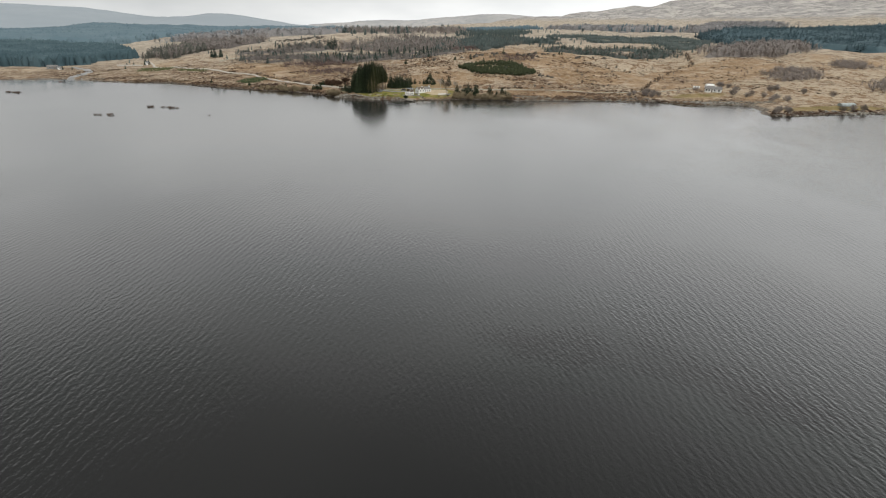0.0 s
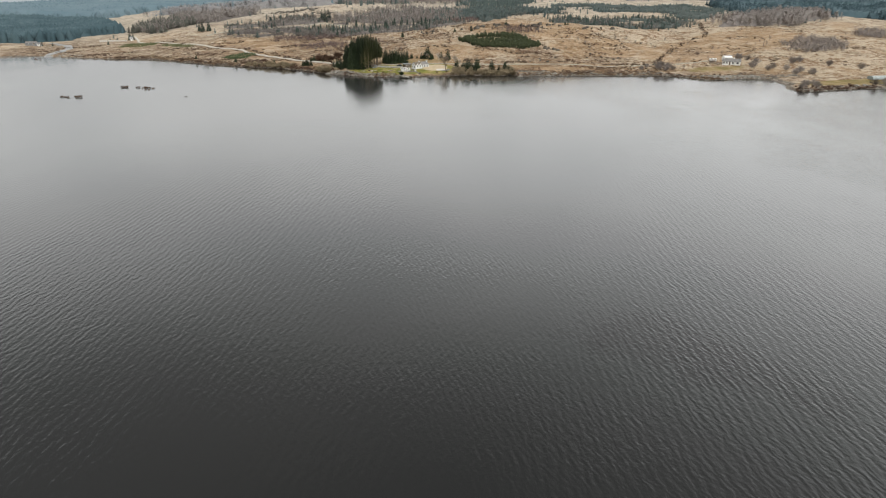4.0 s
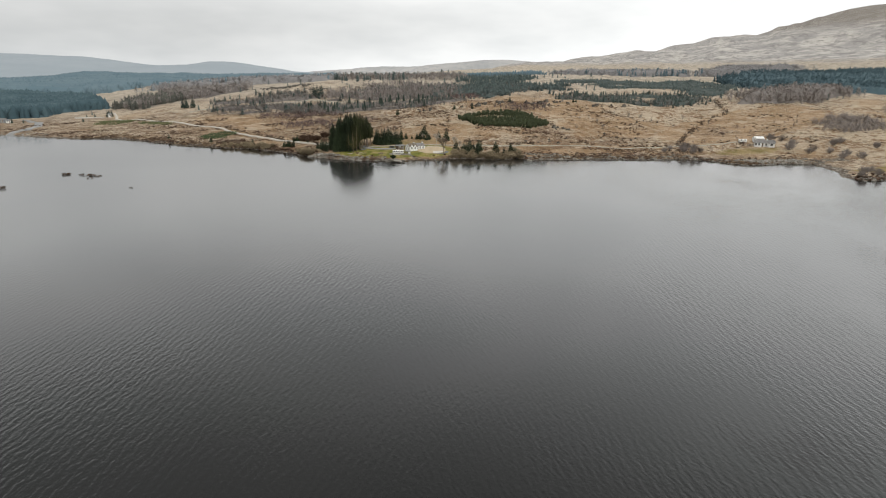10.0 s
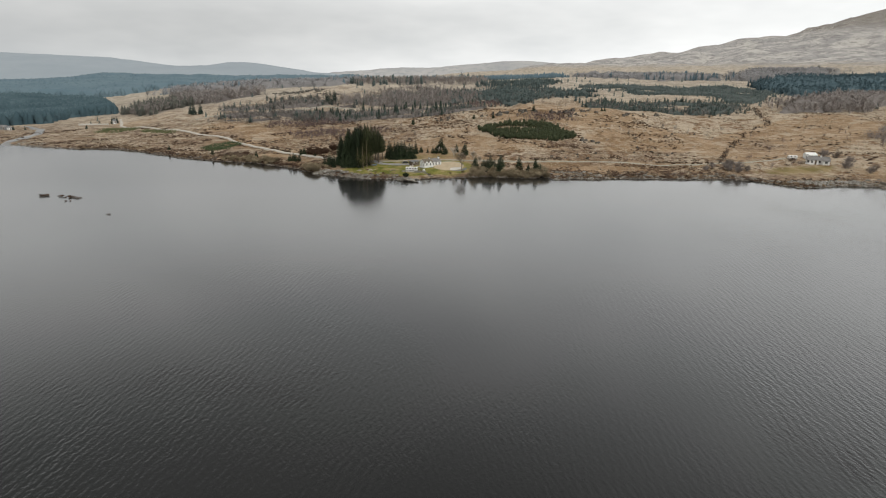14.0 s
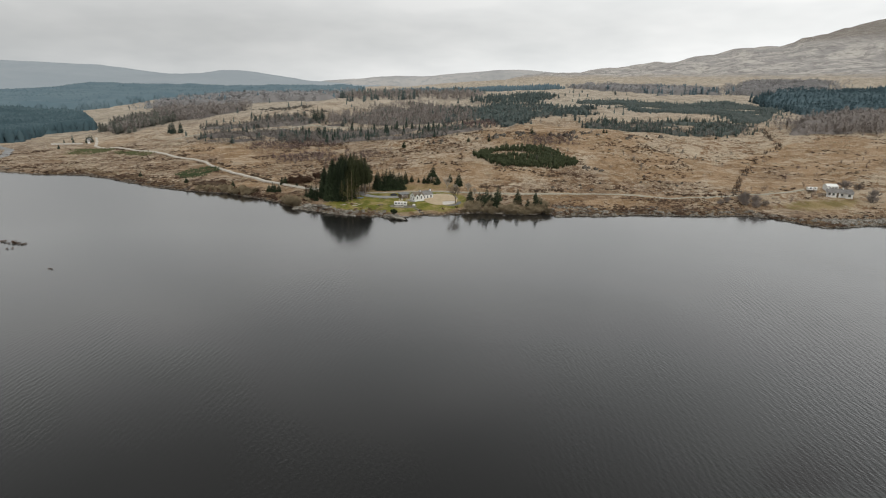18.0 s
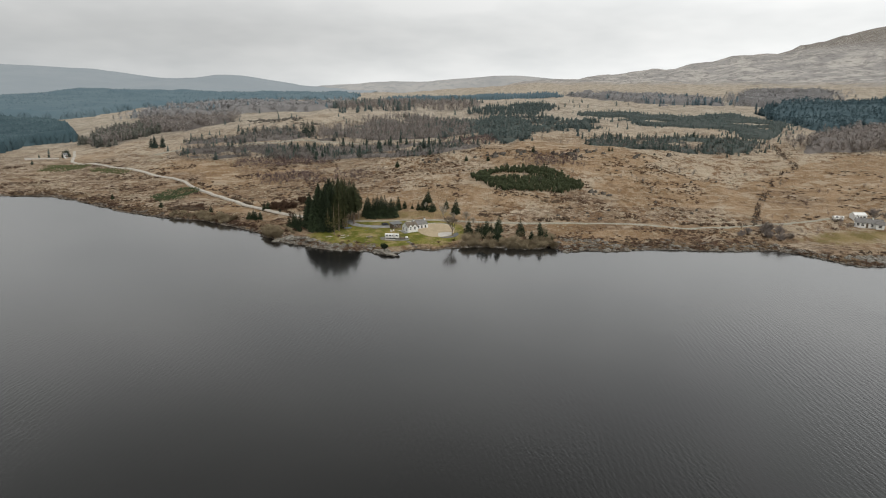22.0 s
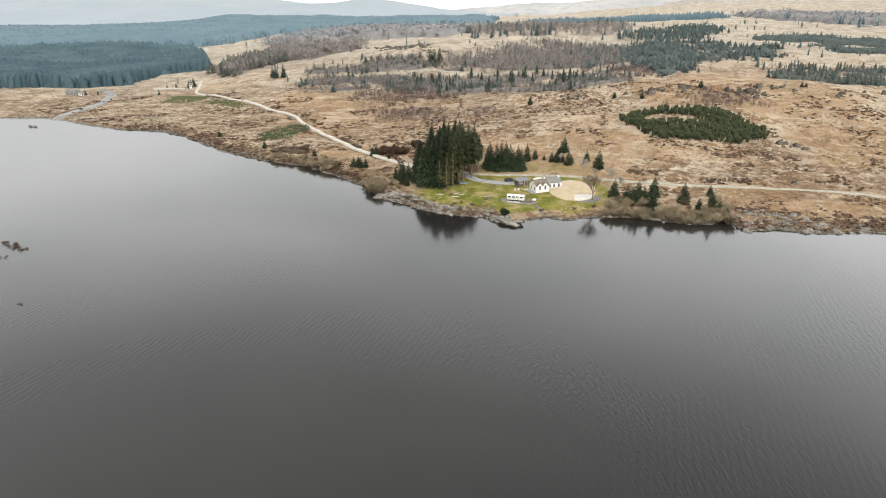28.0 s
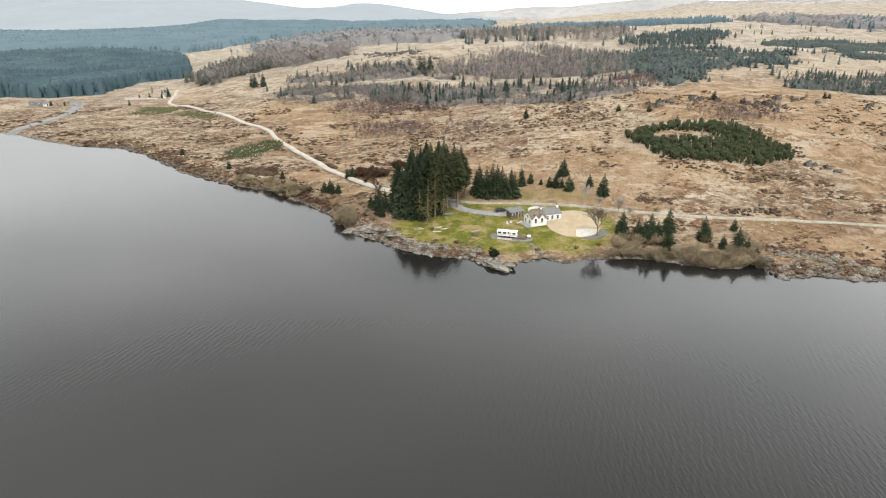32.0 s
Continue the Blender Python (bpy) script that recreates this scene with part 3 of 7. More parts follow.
LARCH_FRONT = [(256, 172), (305, 184), (386, 238), (404, 265), (440, 330), (400, 318), (345, 262), (300, 225), (272, 198)]
MAUVE_PATCHES = [[(-125, 152), (-131, 181), (-109, 190), (-74, 181), (-66, 151), (-100, 152)], [(-106, 116), (-111, 138), (-77, 140), (-68, 125), (-89, 104)], [(7, 215), (16, 241), (49, 236), (45, 184), (23, 173)], [(50, 108), (69, 123), (80, 121), (78, 106), (56, 98)]]
FOREST_TRACK = [(-200, 203), (-170, 222), (-152, 228), (-131, 232), (-112, 235), (-95, 237), (-60, 238), (-22, 236), (7, 236), (36, 214)]
BURN = [(256, 214), (244, 180), (237, 160), (229, 133), (212, 118), (199, 107), (193, 91), (183, 76), (174, 63), (160, 40), (150, 18), (146, -8)]
PINE_RING = [(23, 84), (31, 65), (40, 57), (52, 58), (66, 60), (80, 66), (82, 76), (74, 85), (63, 94), (45, 98), (33, 93)]
PINE_GLADE = [(30, 87), (34, 77), (48, 75), (58, 82), (54, 89), (40, 91)]
YOUNG_PATCH = [(-150, 76), (-146, 92), (-139, 101), (-131, 99), (-128, 88), (-132, 70), (-140, 66)]
LAWN = [(-50, -6), (-44, -15), (-35, -20), (-26, -22), (-16, -24), (-10, -23), (-4, -19), (3, -20), (9, -16), (14, -12), (17, -2), (15, 8), (8, 15.5), (-14, 17.5), (-30, 18), (-36, 13), (-42, 4)]
EAST_LAWN = [(152, -8), (165, -16), (185, -16), (200, -8), (206, 6), (200, 12), (180, 10), (165, 4)]
FAR_EAST_LAWN = [(196, -66), (212, -72), (240, -70), (270, -62), (262, -48), (225, -50)]
PALE_FIELD = [(-330, 365), (-345, 420), (-320, 470), (-330, 600), (-420, 680), (-495, 690), (-480, 580), (-425, 480), (-380, 420)]
BRACKEN = [[(-172, 167), (-130, 171), (-74, 157), (-71, 121), (-62, 78), (-99, 60), (-137, 110)], [(38, 156), (81, 174), (118, 166), (140, 146), (109, 112), (89, 102), (79, 117), (46, 114)], [(150, 30), (205, 40), (300, 110), (300, 165), (225, 120), (165, 70)], [(96, 48), (140, 55), (160, 90), (128, 100), (98, 74)], [(40, -8), (150, -6), (146, 8), (60, 9)], [(-36, 19), (20, 17), (34, 40), (10, 58), (-44, 50)], [(-100, 46), (-60, 22), (-44, 15), (-46, -6), (-62, -6), (-92, 20)]]
ROAD = [(-318, 320), (-304, 288), (-288, 256), (-272, 226), (-263, 207), (-252, 196), (-217, 172), (-180, 145), (-152, 122), (-137, 104), (-109, 73), (-88, 50), (-71, 34.5), (-57, 25), (-44, 20.5), (-34, 18.5), (-26, 17.3), (-16, 17.6), (3, 16.4), (13, 14.2), (31, 12.2), (50, 12.3), (69, 13.2), (90, 12.8), (118, 11), (140, 14), (165, 20), (186, 24)]
DRIVE = [(-37, 18.2), (-33, 13.5), (-30, 10.6), (-24.5, 8.6), (-17, 7.8), (-12, 8.6)]


YARD = [(-4.2, 2.3), (-3, 6.5), (-0.6, 9.8), (3.4, 11.4), (7.4, 10.6), (10.2, 8), (12.6, 3), (13.2, -2.5), (11.6, -7.2), (8.4, -8.8), (4.8, -8.2), (-0.6, -5.4), (-3, -2)]
STAND = [(-19, -10.5), (-17.6, -13.4), (-12, -14.2), (-8.0, -13.6), (-6.8, -11.8), (-8.4, -9.6), (-13, -9.2), (-17.6, -9.4)]


def level_plane(ring, lift):
    """The even slope that best suits the ground round a ring: height, fall along x and along y."""
    p = np.array(ring, float)
    a = np.stack([np.ones(len(p)), p[:, 0], p[:, 1]], 1)
    fit = np.linalg.lstsq(a, land(p[:, 0], p[:, 1]), rcond=None)[0]
    fit[0] += lift
    return fit


YARD_PLANE, STAND_PLANE = level_plane(YARD, 0.05), level_plane(STAND, 0.12)


def thicket(x, y, gap_size, seed):
    """How thick a wood stands at a place, about -1 to 1."""
    return 0.75 * lumps(x * 0.5, y, gap_size * 0.7, seed) + 0.45 * lumps(x, y, gap_size * 0.3, seed + 3)


# ring, seed, gaps, gap size, how dark the floor is
THICKETS = [(BIRCH_WEST, 5, 0.28, 24, 0.8), (BIRCH_ABOVE, 52, 0.25, 24, 0.8), (DARK_ROW, 7, 0.36, 22, 0.8), (LARCH_MID, 10, 0.30, 24, 0.8), (SPRUCE_MID, 14, 0.30, 34, 0.8), (SPRUCE_UPPER, 33, 0.26, 60, 0.8),
            (DIP_WOOD, 18, 0.24, 24, 0.75), (SPRUCE_EAST, 19, 0.26, 50, 0.8), (LARCH_EAST, 20, 0.34, 90, 0.4), (LARCH_BACK, 12, 0.52, 45, 0.5)]


# ---- the ground: one sheet from the loch bed to the hills ----
def spaced(lo, hi, step, grow, end_lo, end_hi):
    mid = list(np.arange(lo, hi + step / 2, step))
    up, s = [mid[-1]], step
    while up[-1] < end_hi:
        s *= grow
        up.append(up[-1] + s)
    down, s = [mid[0]], step
    while down[-1] > end_lo:
        s *= grow
        down.append(down[-1] - s)
    return np.array(down[:0:-1] + mid + up[1:])


def build_ground():
    xs = spaced(-74, 100, 1.2, 1.028, -2900, 2900)
    ys = spaced(-42, 40, 1.2, 1.022, -900, 3050)
    gx, gy = np.meshgrid(xs, ys)
    x, y = gx.ravel(), gy.ravel()
    z = land(x, y)
    lane = np.minimum(edge_distance(x, y, ROAD), edge_distance(x, y, DRIVE))
    z -= np.where(x < -58, 0.5, 0.2) * np.clip(1.6 - lane / 4, 0, 1)
    for ring, plane in ((YARD, YARD_PLANE), (STAND, STAND_PLANE)):
        near = soft_within(x, y, ring, 1.6)
        z = z * (1 - near) + (plane[0] + plane[1] * x + plane[2] * y - 0.18) * near
    z += np.clip((z - 60) / 40, 0, 1) * (y > 500) * (x > 0) * (11 * lumps(x, y, 170, 44) + 7 * lumps(x, y, 60, 45))
    nx, ny = len(xs), len(ys)
    i = np.arange((nx - 1) * (ny - 1))
    a = (i // (nx - 1)) * nx + i % (nx - 1)
    ob = mesh_object("ground", np.stack([x, y, z], 1), np.stack([a, a + 1, a + nx + 1, a + nx], 1), GROUND, smooth=True)
    d = shore_distance(x, y)
    n = lumps(x, y, 14, 21)
    steep = np.clip((np.hypot(*np.gradient(z.reshape(ny, nx), ys, xs)).ravel() - 0.45) / 0.5, 0, 1)
    rocky = np.where(x > 48, 6.0, np.where(x > -21, 1.2, np.where(x > -60, 5.0, 2.2))) * (1 + 0.5 * n)
    rock = np.maximum(np.clip(1.15 - d / rocky, 0, 1), 0.9 * (d < 1.6) * ~((x > 13) & (x < 52))) * (d < 30) + 0.55 * np.clip((z - 90) / 160, 0, 1) + steep * (d > 10) * 0.6
    lawn = np.clip(soft_within(x, y, LAWN, 2.6) - 0.55 * np.clip(1 - d / 9, 0, 1) * (lumps(x, y, 4.5, 25) > -0.2), 0, 1)
    heath = np.clip(0.35 + 0.5 * lumps(x, y, 34, 22) + 0.45 * lumps(x, y, 15, 23) + 0.3 * (d < 9) + 0.42 * soft_within(x, y, [(-150, 120), (-60, 40), (-30, 34), (10, 60), (0, 140), (-60, 160), (-130, 190)], 22) + 0.5 * soft_within(x, y, [(-95, 34), (-62, 20), (-46, 14), (-46, -8), (-62, -8), (-92, 14)], 8) + 0.30 * soft_within(x, y, [(14, 12), (150, 14), (150, 40), (90, 52), (20, 50)], 12) + 0.24 * (x < -60) * (d < 70) + 0.55 * (x > 14) * np.clip(1.5 - d / 30, 0, 1) + 0.55 * np.clip((-x - 120) / 90, 0, 1) * (y < 215) - 0.22 * np.clip((x - 80) / 60, 0, 1) + 0.15 * np.clip((-x - 10) / 40, 0, 1), 0, 1)
    cols = np.zeros((len(x), 4), np.float32)
    cols[:, 0], cols[:, 1], cols[:, 2], cols[:, 3] = lawn, np.clip(rock, 0, 1), heath, 1
    ob.data.attributes.new("cover", "FLOAT_COLOR", "POINT").data.foreach_set("color", cols.ravel())
    high = np.clip((z - 55) / 40, 0, 1) * (y > 500)
    heath = np.clip(heath * (1 - high) + high * (0.62 + 0.5 * lumps(x, y, 150, 26) + 0.35 * lumps(x, y, 60, 27)), 0, 1)
    cols[:, 2] = heath
    hill = np.zeros((len(x), 4), np.float32)
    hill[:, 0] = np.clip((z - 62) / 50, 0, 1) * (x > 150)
    # weight of the painted haze, growing northward
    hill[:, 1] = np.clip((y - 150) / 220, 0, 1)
    for ring in BRACKEN:
        hill[:, 2] = np.maximum(hill[:, 2], soft_within(x, y, ring, 14))
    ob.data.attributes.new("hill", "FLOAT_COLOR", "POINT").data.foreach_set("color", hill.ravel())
    ob.data.attributes["cover"].data.foreach_set("color", cols.ravel())
    wood = np.zeros(len(x))
    for ring in (WEST_FOREST, RIDGE_FOREST, LARCH_WEST, LARCH_BEHIND, ROUND_WOOD, SPRUCE_SKYLINE, EAST_FOREST, LARCH_FRONT):
        wood = np.maximum(wood, soft_within(x, y, ring, 6))
    for ring, seed, gaps, gap_size, share in THICKETS:
        wood = np.maximum(wood, share * soft_within(x, y, ring, 6) * np.clip(0.5 + 3 * (thicket(x, y, gap_size, seed) - gaps * 2 + 1), 0, 1))
    field = np.zeros((len(x), 4), np.float32)
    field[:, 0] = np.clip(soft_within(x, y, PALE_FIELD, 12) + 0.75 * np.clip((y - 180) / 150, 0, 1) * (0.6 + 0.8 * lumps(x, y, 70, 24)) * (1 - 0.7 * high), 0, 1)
    # wood floor, plus a dark waterline strip painted as shade below the willows
    field[:, 1] = np.maximum(wood, 0.95 * (d < 2.6) * (x > 12) * (x < 53))
    field[:, 2] = np.maximum(np.maximum(0.66 * soft_within(x, y, EAST_LAWN, 10), soft_within(x, y, FAR_EAST_LAWN, 3)), np.maximum(0.46 * np.clip(1 - edge_distance(x, y, LAWN, True) / 12, 0, 1), 0.55 * soft_within(x, y, [(-34, 17), (14, 16), (17, 26), (4, 33), (-30, 36), (-36, 24)], 5)))
    field[:, 3] = 1
    ob.data.attributes.new("field", "FLOAT_COLOR", "POINT").data.foreach_set("color", field.ravel())
    return tagged(ob, "russet and straw-coloured moorland falling to a rocky loch shore", "ground", kind="structure")


build_ground()
xs, ys = np.linspace(-3000, 3000, 61), np.linspace(-2400, 420, 31)
gx, gy = np.meshgrid(xs, ys)
i = np.arange(60 * 30)
a = (i // 60) * 61 + i % 60
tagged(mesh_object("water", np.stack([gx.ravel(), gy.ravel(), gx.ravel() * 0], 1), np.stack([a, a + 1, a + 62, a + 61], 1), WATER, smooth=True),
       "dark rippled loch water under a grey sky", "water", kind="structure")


def far_hills(name, y, crests, tone, label, deep=420):
    """A distant range past the end of the moor; its rounded front reaches forward to suit the camera's view."""
    rng = np.random.RandomState(5)
    xs = np.linspace(crests[0][0], crests[-1][0], 160)
    top = np.interp(xs, [c[0] for c in crests], [c[1] for c in crests])
    k = np.ones(7) / 7
    top = np.convolve(np.pad(top, 3, mode="edge"), k, "valid") + 3 * lumps(xs, xs * 0, 130, 31) + 1.5 * lumps(xs, xs * 0, 50, 32)
    verts, faces = [], []
    rows = 9
    for r in range(rows):
        f = r / (rows - 1)
        for x, h in zip(xs, top):
            verts.append((x, y - deep * (1 - f) ** 1.2 + rng.uniform(-8, 8), -20 + (h + 20) * math.sin(f * math.pi / 2) + (0 if r == rows - 1 else rng.uniform(-3, 3))))
    n = len(xs)
    for r in range(rows - 1):
        for i in range(n - 1):
            faces.append((r * n + i, r * n + i + 1, (r + 1) * n + i + 1, (r + 1) * n + i))
    return tagged(mesh_object(name, verts, faces, tone, smooth=True), label, "hills", kind="structure")


# both hill colours carry the distance haze
HAZE_BLUE = speckled("haze_blue_distant_moor", (0.232, 0.262, 0.282), (0.252, 0.280, 0.298), 300, 1.0, 0.02, 1.0, c=(0.236, 0.265, 0.284))
HAZE_PALE = speckled("haze_pale_distant_moor", (0.29, 0.29, 0.285), (0.35, 0.34, 0.325), 260, 1.0, 0.1, 3.0, c=(0.26, 0.265, 0.27))
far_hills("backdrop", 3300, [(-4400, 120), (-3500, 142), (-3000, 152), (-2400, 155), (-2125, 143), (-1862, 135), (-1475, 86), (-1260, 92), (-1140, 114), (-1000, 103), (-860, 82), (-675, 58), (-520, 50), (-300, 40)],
          HAZE_BLUE, "long hills far beyond the forest, coloured as blue-grey haze", 1500)
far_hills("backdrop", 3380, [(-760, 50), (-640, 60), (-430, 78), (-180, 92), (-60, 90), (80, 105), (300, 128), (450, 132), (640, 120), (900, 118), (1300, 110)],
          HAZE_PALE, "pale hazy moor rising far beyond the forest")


# ---- ways and yards ----
def ribbon(name, line, width, material, label, lift=0.10, step=2.0):
    """A made way lying on the ground, with a shallow camber and sloping edges."""
    pts = smooth_line(line, step)
    c = np.array([(p.x, p.y) for p in pts])
    t = np.gradient(c, axis=0)
    t /= np.hypot(t[:, 0], t[:, 1])[:, None]
    nrm = np.stack([-t[:, 1], t[:, 0]], 1)
    w = width / 2 * (1 + 0.10 * lumps(c[:, 0], c[:, 1], 6, 41))
    h = np.max([land(*(c + nrm * (w * f)[:, None]).T) for f in (-1, 0, 1)], axis=0) - 0.1
    k = np.ones(5) / 5
    h = np.convolve(np.pad(h, 2, mode="edge"), k, "valid") + lift
    verts, faces = [], []
    for j in range(len(c)):
        for f, dz in ((-1.25, -0.7), (-1, 0.0), (-0.45, 0.03), (0, 0.0), (0.45, 0.03), (1, 0.0), (1.25, -0.7)):
            q = c[j] + nrm[j] * w[j] * f
            verts.append((q[0], q[1], h[j] + dz))
    for j in range(len(c) - 1):
        for m in range(6):
            faces.append((j * 7 + m, j * 7 + m + 1, j * 7 + 8 + m, j * 7 + 7 + m))
    return tagged(mesh_object(name, verts, faces, material, smooth=True), label, "river" if name == "river" else "road", kind="structure")


def pad(name, outline, plane, lift, material, label, thick=0.6):
    """A made surface lying on an even slope."""
    ring = [(p.x, p.y) for p in smooth_line(list(outline) + [outline[0]], 0.8)][:-1]
    bm = prism(bmesh.new(), ring, -thick, 0)
    for v in bm.verts:
        v.co.z += plane[0] + plane[1] * v.co.x + plane[2] * v.co.y + lift
    return tagged(part(name, bm, material), label, "pavement", kind="structure")


ribbon("road", ROAD[2:16], 1.8, TRACK, "pale stony estate road running along the loch side", 0.25)
ribbon("road", ROAD[15:], 1.5, speckled("worn_grassy_track", (0.255, 0.238, 0.195), (0.345, 0.325, 0.275), 1.6, 0.95, 0.4, 0.05, c=(0.19, 0.17, 0.10)), "thin worn stone track crossing the moor behind the cottage", 0.11)
ribbon("road", FOREST_TRACK, 3.0, bpy.data.materials["worn_grassy_track"], "pale forest track between scrub and larches", 0.3)
ribbon("river", [(-352, 222), (-338, 210), (-325, 199), (-310, 174), (-301, 157), (-300, 146), (-297, 133), (-295, 118), (-290, 102)], 5.5, SKY_TONED_RIVER, "shallow grey river winding across the flats to the loch", 0.16)
ribbon("driveway", DRIVE, 2.9, GRAVEL, "grey gravel drive leading down to the cottage", 0.13, 1.0)
pad("pavement", [(-4.2, 2.3), (-3, 6.5), (-0.6, 9.8), (3.4, 11.4), (7.4, 10.6), (10.2, 8), (11.6, 3), (11.4, -1.5), (9.8, -5.6), (6.4, -7.6), (2.8, -7.4), (-0.6, -5.4), (-3, -2)], YARD_PLANE, 0, SAND, "buff gravel yard, rounded, beside the white cottage")
pad("pavement", [(4.8, -2.4), (7.4, -1.4), (10.6, -1.5), (10.9, -3.2), (9.6, -5.4), (6.6, -7.2), (5.0, -6.9)], YARD_PLANE, 0.03, PAVING, "pale paved corner of the gravel yard", 0.4)
pad("pavement", [(5.2, -7.9), (8.4, -8.6), (11.4, -7.4), (13.3, -4.2), (13.0, -1.6), (11.8, -2.2), (10.4, -5.6), (7.4, -7.4)], YARD_PLANE, -0.05, ASPHALT, "dark tarred apron curving round the yard's edge")
kerb = tagged(new("yard_kerb"), "pale stone kerb round the yard's upper edge", "kerb", kind="structure")
for p, q in zip(smooth_line([(-2.6, 7.2), (-0.6, 10.0), (3.4, 11.6), (7.5, 10.8), (10.4, 8.1), (11.8, 3)], 0.9), smooth_line([(-2.6, 7.2), (-0.6, 10.0), (3.4, 11.6), (7.5, 10.8), (10.4, 8.1), (11.8, 3)], 0.9)[1:]):
    stone = part("stone", boxed(-0.46, 0.46, -0.11, 0.11, -0.25, 0.17, bevel=0.03), PAVING, kerb)
    m = (p + q) / 2
    stone.matrix_basis = pose(m.x, m.y, YARD_PLANE[0] + YARD_PLANE[1] * m.x + YARD_PLANE[2] * m.y, 0, 0, math.degrees(math.atan2(q.y - p.y, q.x - p.x)))


# ---- trees ----
def limb(verts, faces, a, b, ra, rb, sides=5):
    """A tapered piece of trunk or branch between two points."""
    a, b = Vector(a), Vector(b)
    t = (b - a).normalized()
    u = t.orthogonal().normalized()
    w = t.cross(u)
    n0 = len(verts)
    for p, r in ((a, ra), (b, rb)):
        for i in range(sides):
            g = 2 * math.pi * i / sides
            verts.append(tuple(p + (u * math.cos(g) + w * math.sin(g)) * r))
    for i in range(sides):
        j = (i + 1) % sides
        faces.append((n0 + i, n0 + j, n0 + sides + j, n0 + sides + i))


def spray(verts, faces, base, out, droop, length, width, rng):
    """One drooping conifer bough: a folded, forked blade of needles."""
    side = Vector((-out.y, out.x, 0))
    base = Vector(base)
    mid = base + out * length * 0.55 + Vector((0, 0, -droop * length * 0.3))
    tip = base + out * length + Vector((0, 0, -droop * length))
    n = len(verts)
    l1 = mid + side * width * rng.uniform(0.8, 1.2) + Vector((0, 0, -0.35 * width))
    r1 = mid - side * width * rng.uniform(0.8, 1.2) + Vector((0, 0, -0.35 * width))
    l2 = base + out * length * 0.86 + side * width * 0.75 + Vector((0, 0, -droop * length - 0.25 * width))
    r2 = base + out * length * 0.86 - side * width * 0.75 + Vector((0, 0, -droop * length - 0.25 * width))
    for p in (base, mid, tip, l1, r1, l2, r2):
        verts.append(tuple(p))
    faces += [(n, n + 3, n + 1), (n, n + 1, n + 4), (n + 1, n + 3, n + 5), (n + 1, n + 5, n + 2), (n + 1, n + 2, n + 6), (n + 1, n + 6, n + 4)]


def conifer_shape(seed, height, spread, bare=0.06, whorls=26, per=9, ragged=0.25, taper=0.78):
    """Trunk and crown of a spruce: whorls of drooping boughs, longer below, with gaps."""
    rng = random.Random(seed)
    tv, tf, cv, cf = [], [], [], []
    lean = Vector((rng.uniform(-0.02, 0.02), rng.uniform(-0.02, 0.02), 1)) * height
    limb(tv, tf, (0, 0, -0.4), lean * 0.5, 0.016 * height + 0.04, 0.010 * height + 0.02, 7)
    limb(tv, tf, lean * 0.5, lean * 0.97, 0.010 * height + 0.02, 0.02, 6)
    for i in range(whorls):
        f = bare + (0.985 - bare) * (i / (whorls - 1)) ** 0.92
        z = f * height
        full = min(1.0, 0.55 + 2.2 * (f - bare)) if bare > 0.2 else 1.0
        reach = spread * full * (1 - (f - bare) / (1 - bare)) ** taper * min(1.0, 0.12 + (1 - f) / 0.28) * rng.uniform(0.8, 1.15) + 0.12
        turn = rng.uniform(0, 7)
        count = max(4, int(per * (0.55 + 0.6 * (1 - f))))
        for k in range(count):
            if rng.random() < 0.10:
                continue
            g = turn + 2 * math.pi * (k + rng.uniform(-0.3, 0.3)) / count
            length = reach * rng.uniform(1 - ragged, 1 + ragged * 0.7)
            out = Vector((math.cos(g), math.sin(g), 0))
            start = Vector((lean.x * f, lean.y * f, z + rng.uniform(-0.6, 0.6) * height / whorls))
            spray(cv, cf, start, out, rng.uniform(0.18, 0.5) - 0.35 * f, length, 0.085 * length + 0.006 * height, rng)
    # leader shoot
    limb(cv, cf, lean * 0.95, lean * 1.02, 0.05, 0.01, 4)
    return tv, tf, cv, cf


def conifer(name, shape, x, y, turn, scale, label, needles, group=""):
    ob = thing(name, x, y, ground(x, y) - 0.1, turn, label, "tree", group)
    ob.scale = (scale, scale, scale)
    tv, tf, cv, cf = shape
    mesh_object("trunk", tv, tf, BARK, ob)
    mesh_object("crown", cv, cf, needles, ob)
    return ob


def plant_copies(master, spots, sink=0.1):
    """Further trees of the same kind: (x, y, scale) each."""
    rng = random.Random(len(spots) * 7 + 1)
    made = []
    for x, y, s in spots:
        m = copy_thing(master, pose(x, y, ground(x, y) - sink, 0, 0, rng.uniform(0, 360)))
        m.scale = (s * rng.uniform(0.92, 1.08), s * rng.uniform(0.92, 1.08), s)
        made.append(m)
    return made


TALL = [conifer_shape(11, 20.0, 4.0, 0.03, 84, 26, 0.55, 0.62), conifer_shape(12, 19.5, 3.9, 0.08, 80, 26, 0.55, 0.55), conifer_shape(13, 19.5, 3.2, 0.34, 54, 18, 0.65, 0.5), conifer_shape(14, 20.5, 3.7, 0.26, 64, 22, 0.6, 0.52)]
SMALL = [conifer_shape(21, 7.0, 1.7, 0.02, 32, 20, 0.4), conifer_shape(22, 6.5, 2.1, 0.01, 30, 20, 0.4), conifer_shape(23, 7.5, 2.0, 0.03, 34, 20, 0.4)]

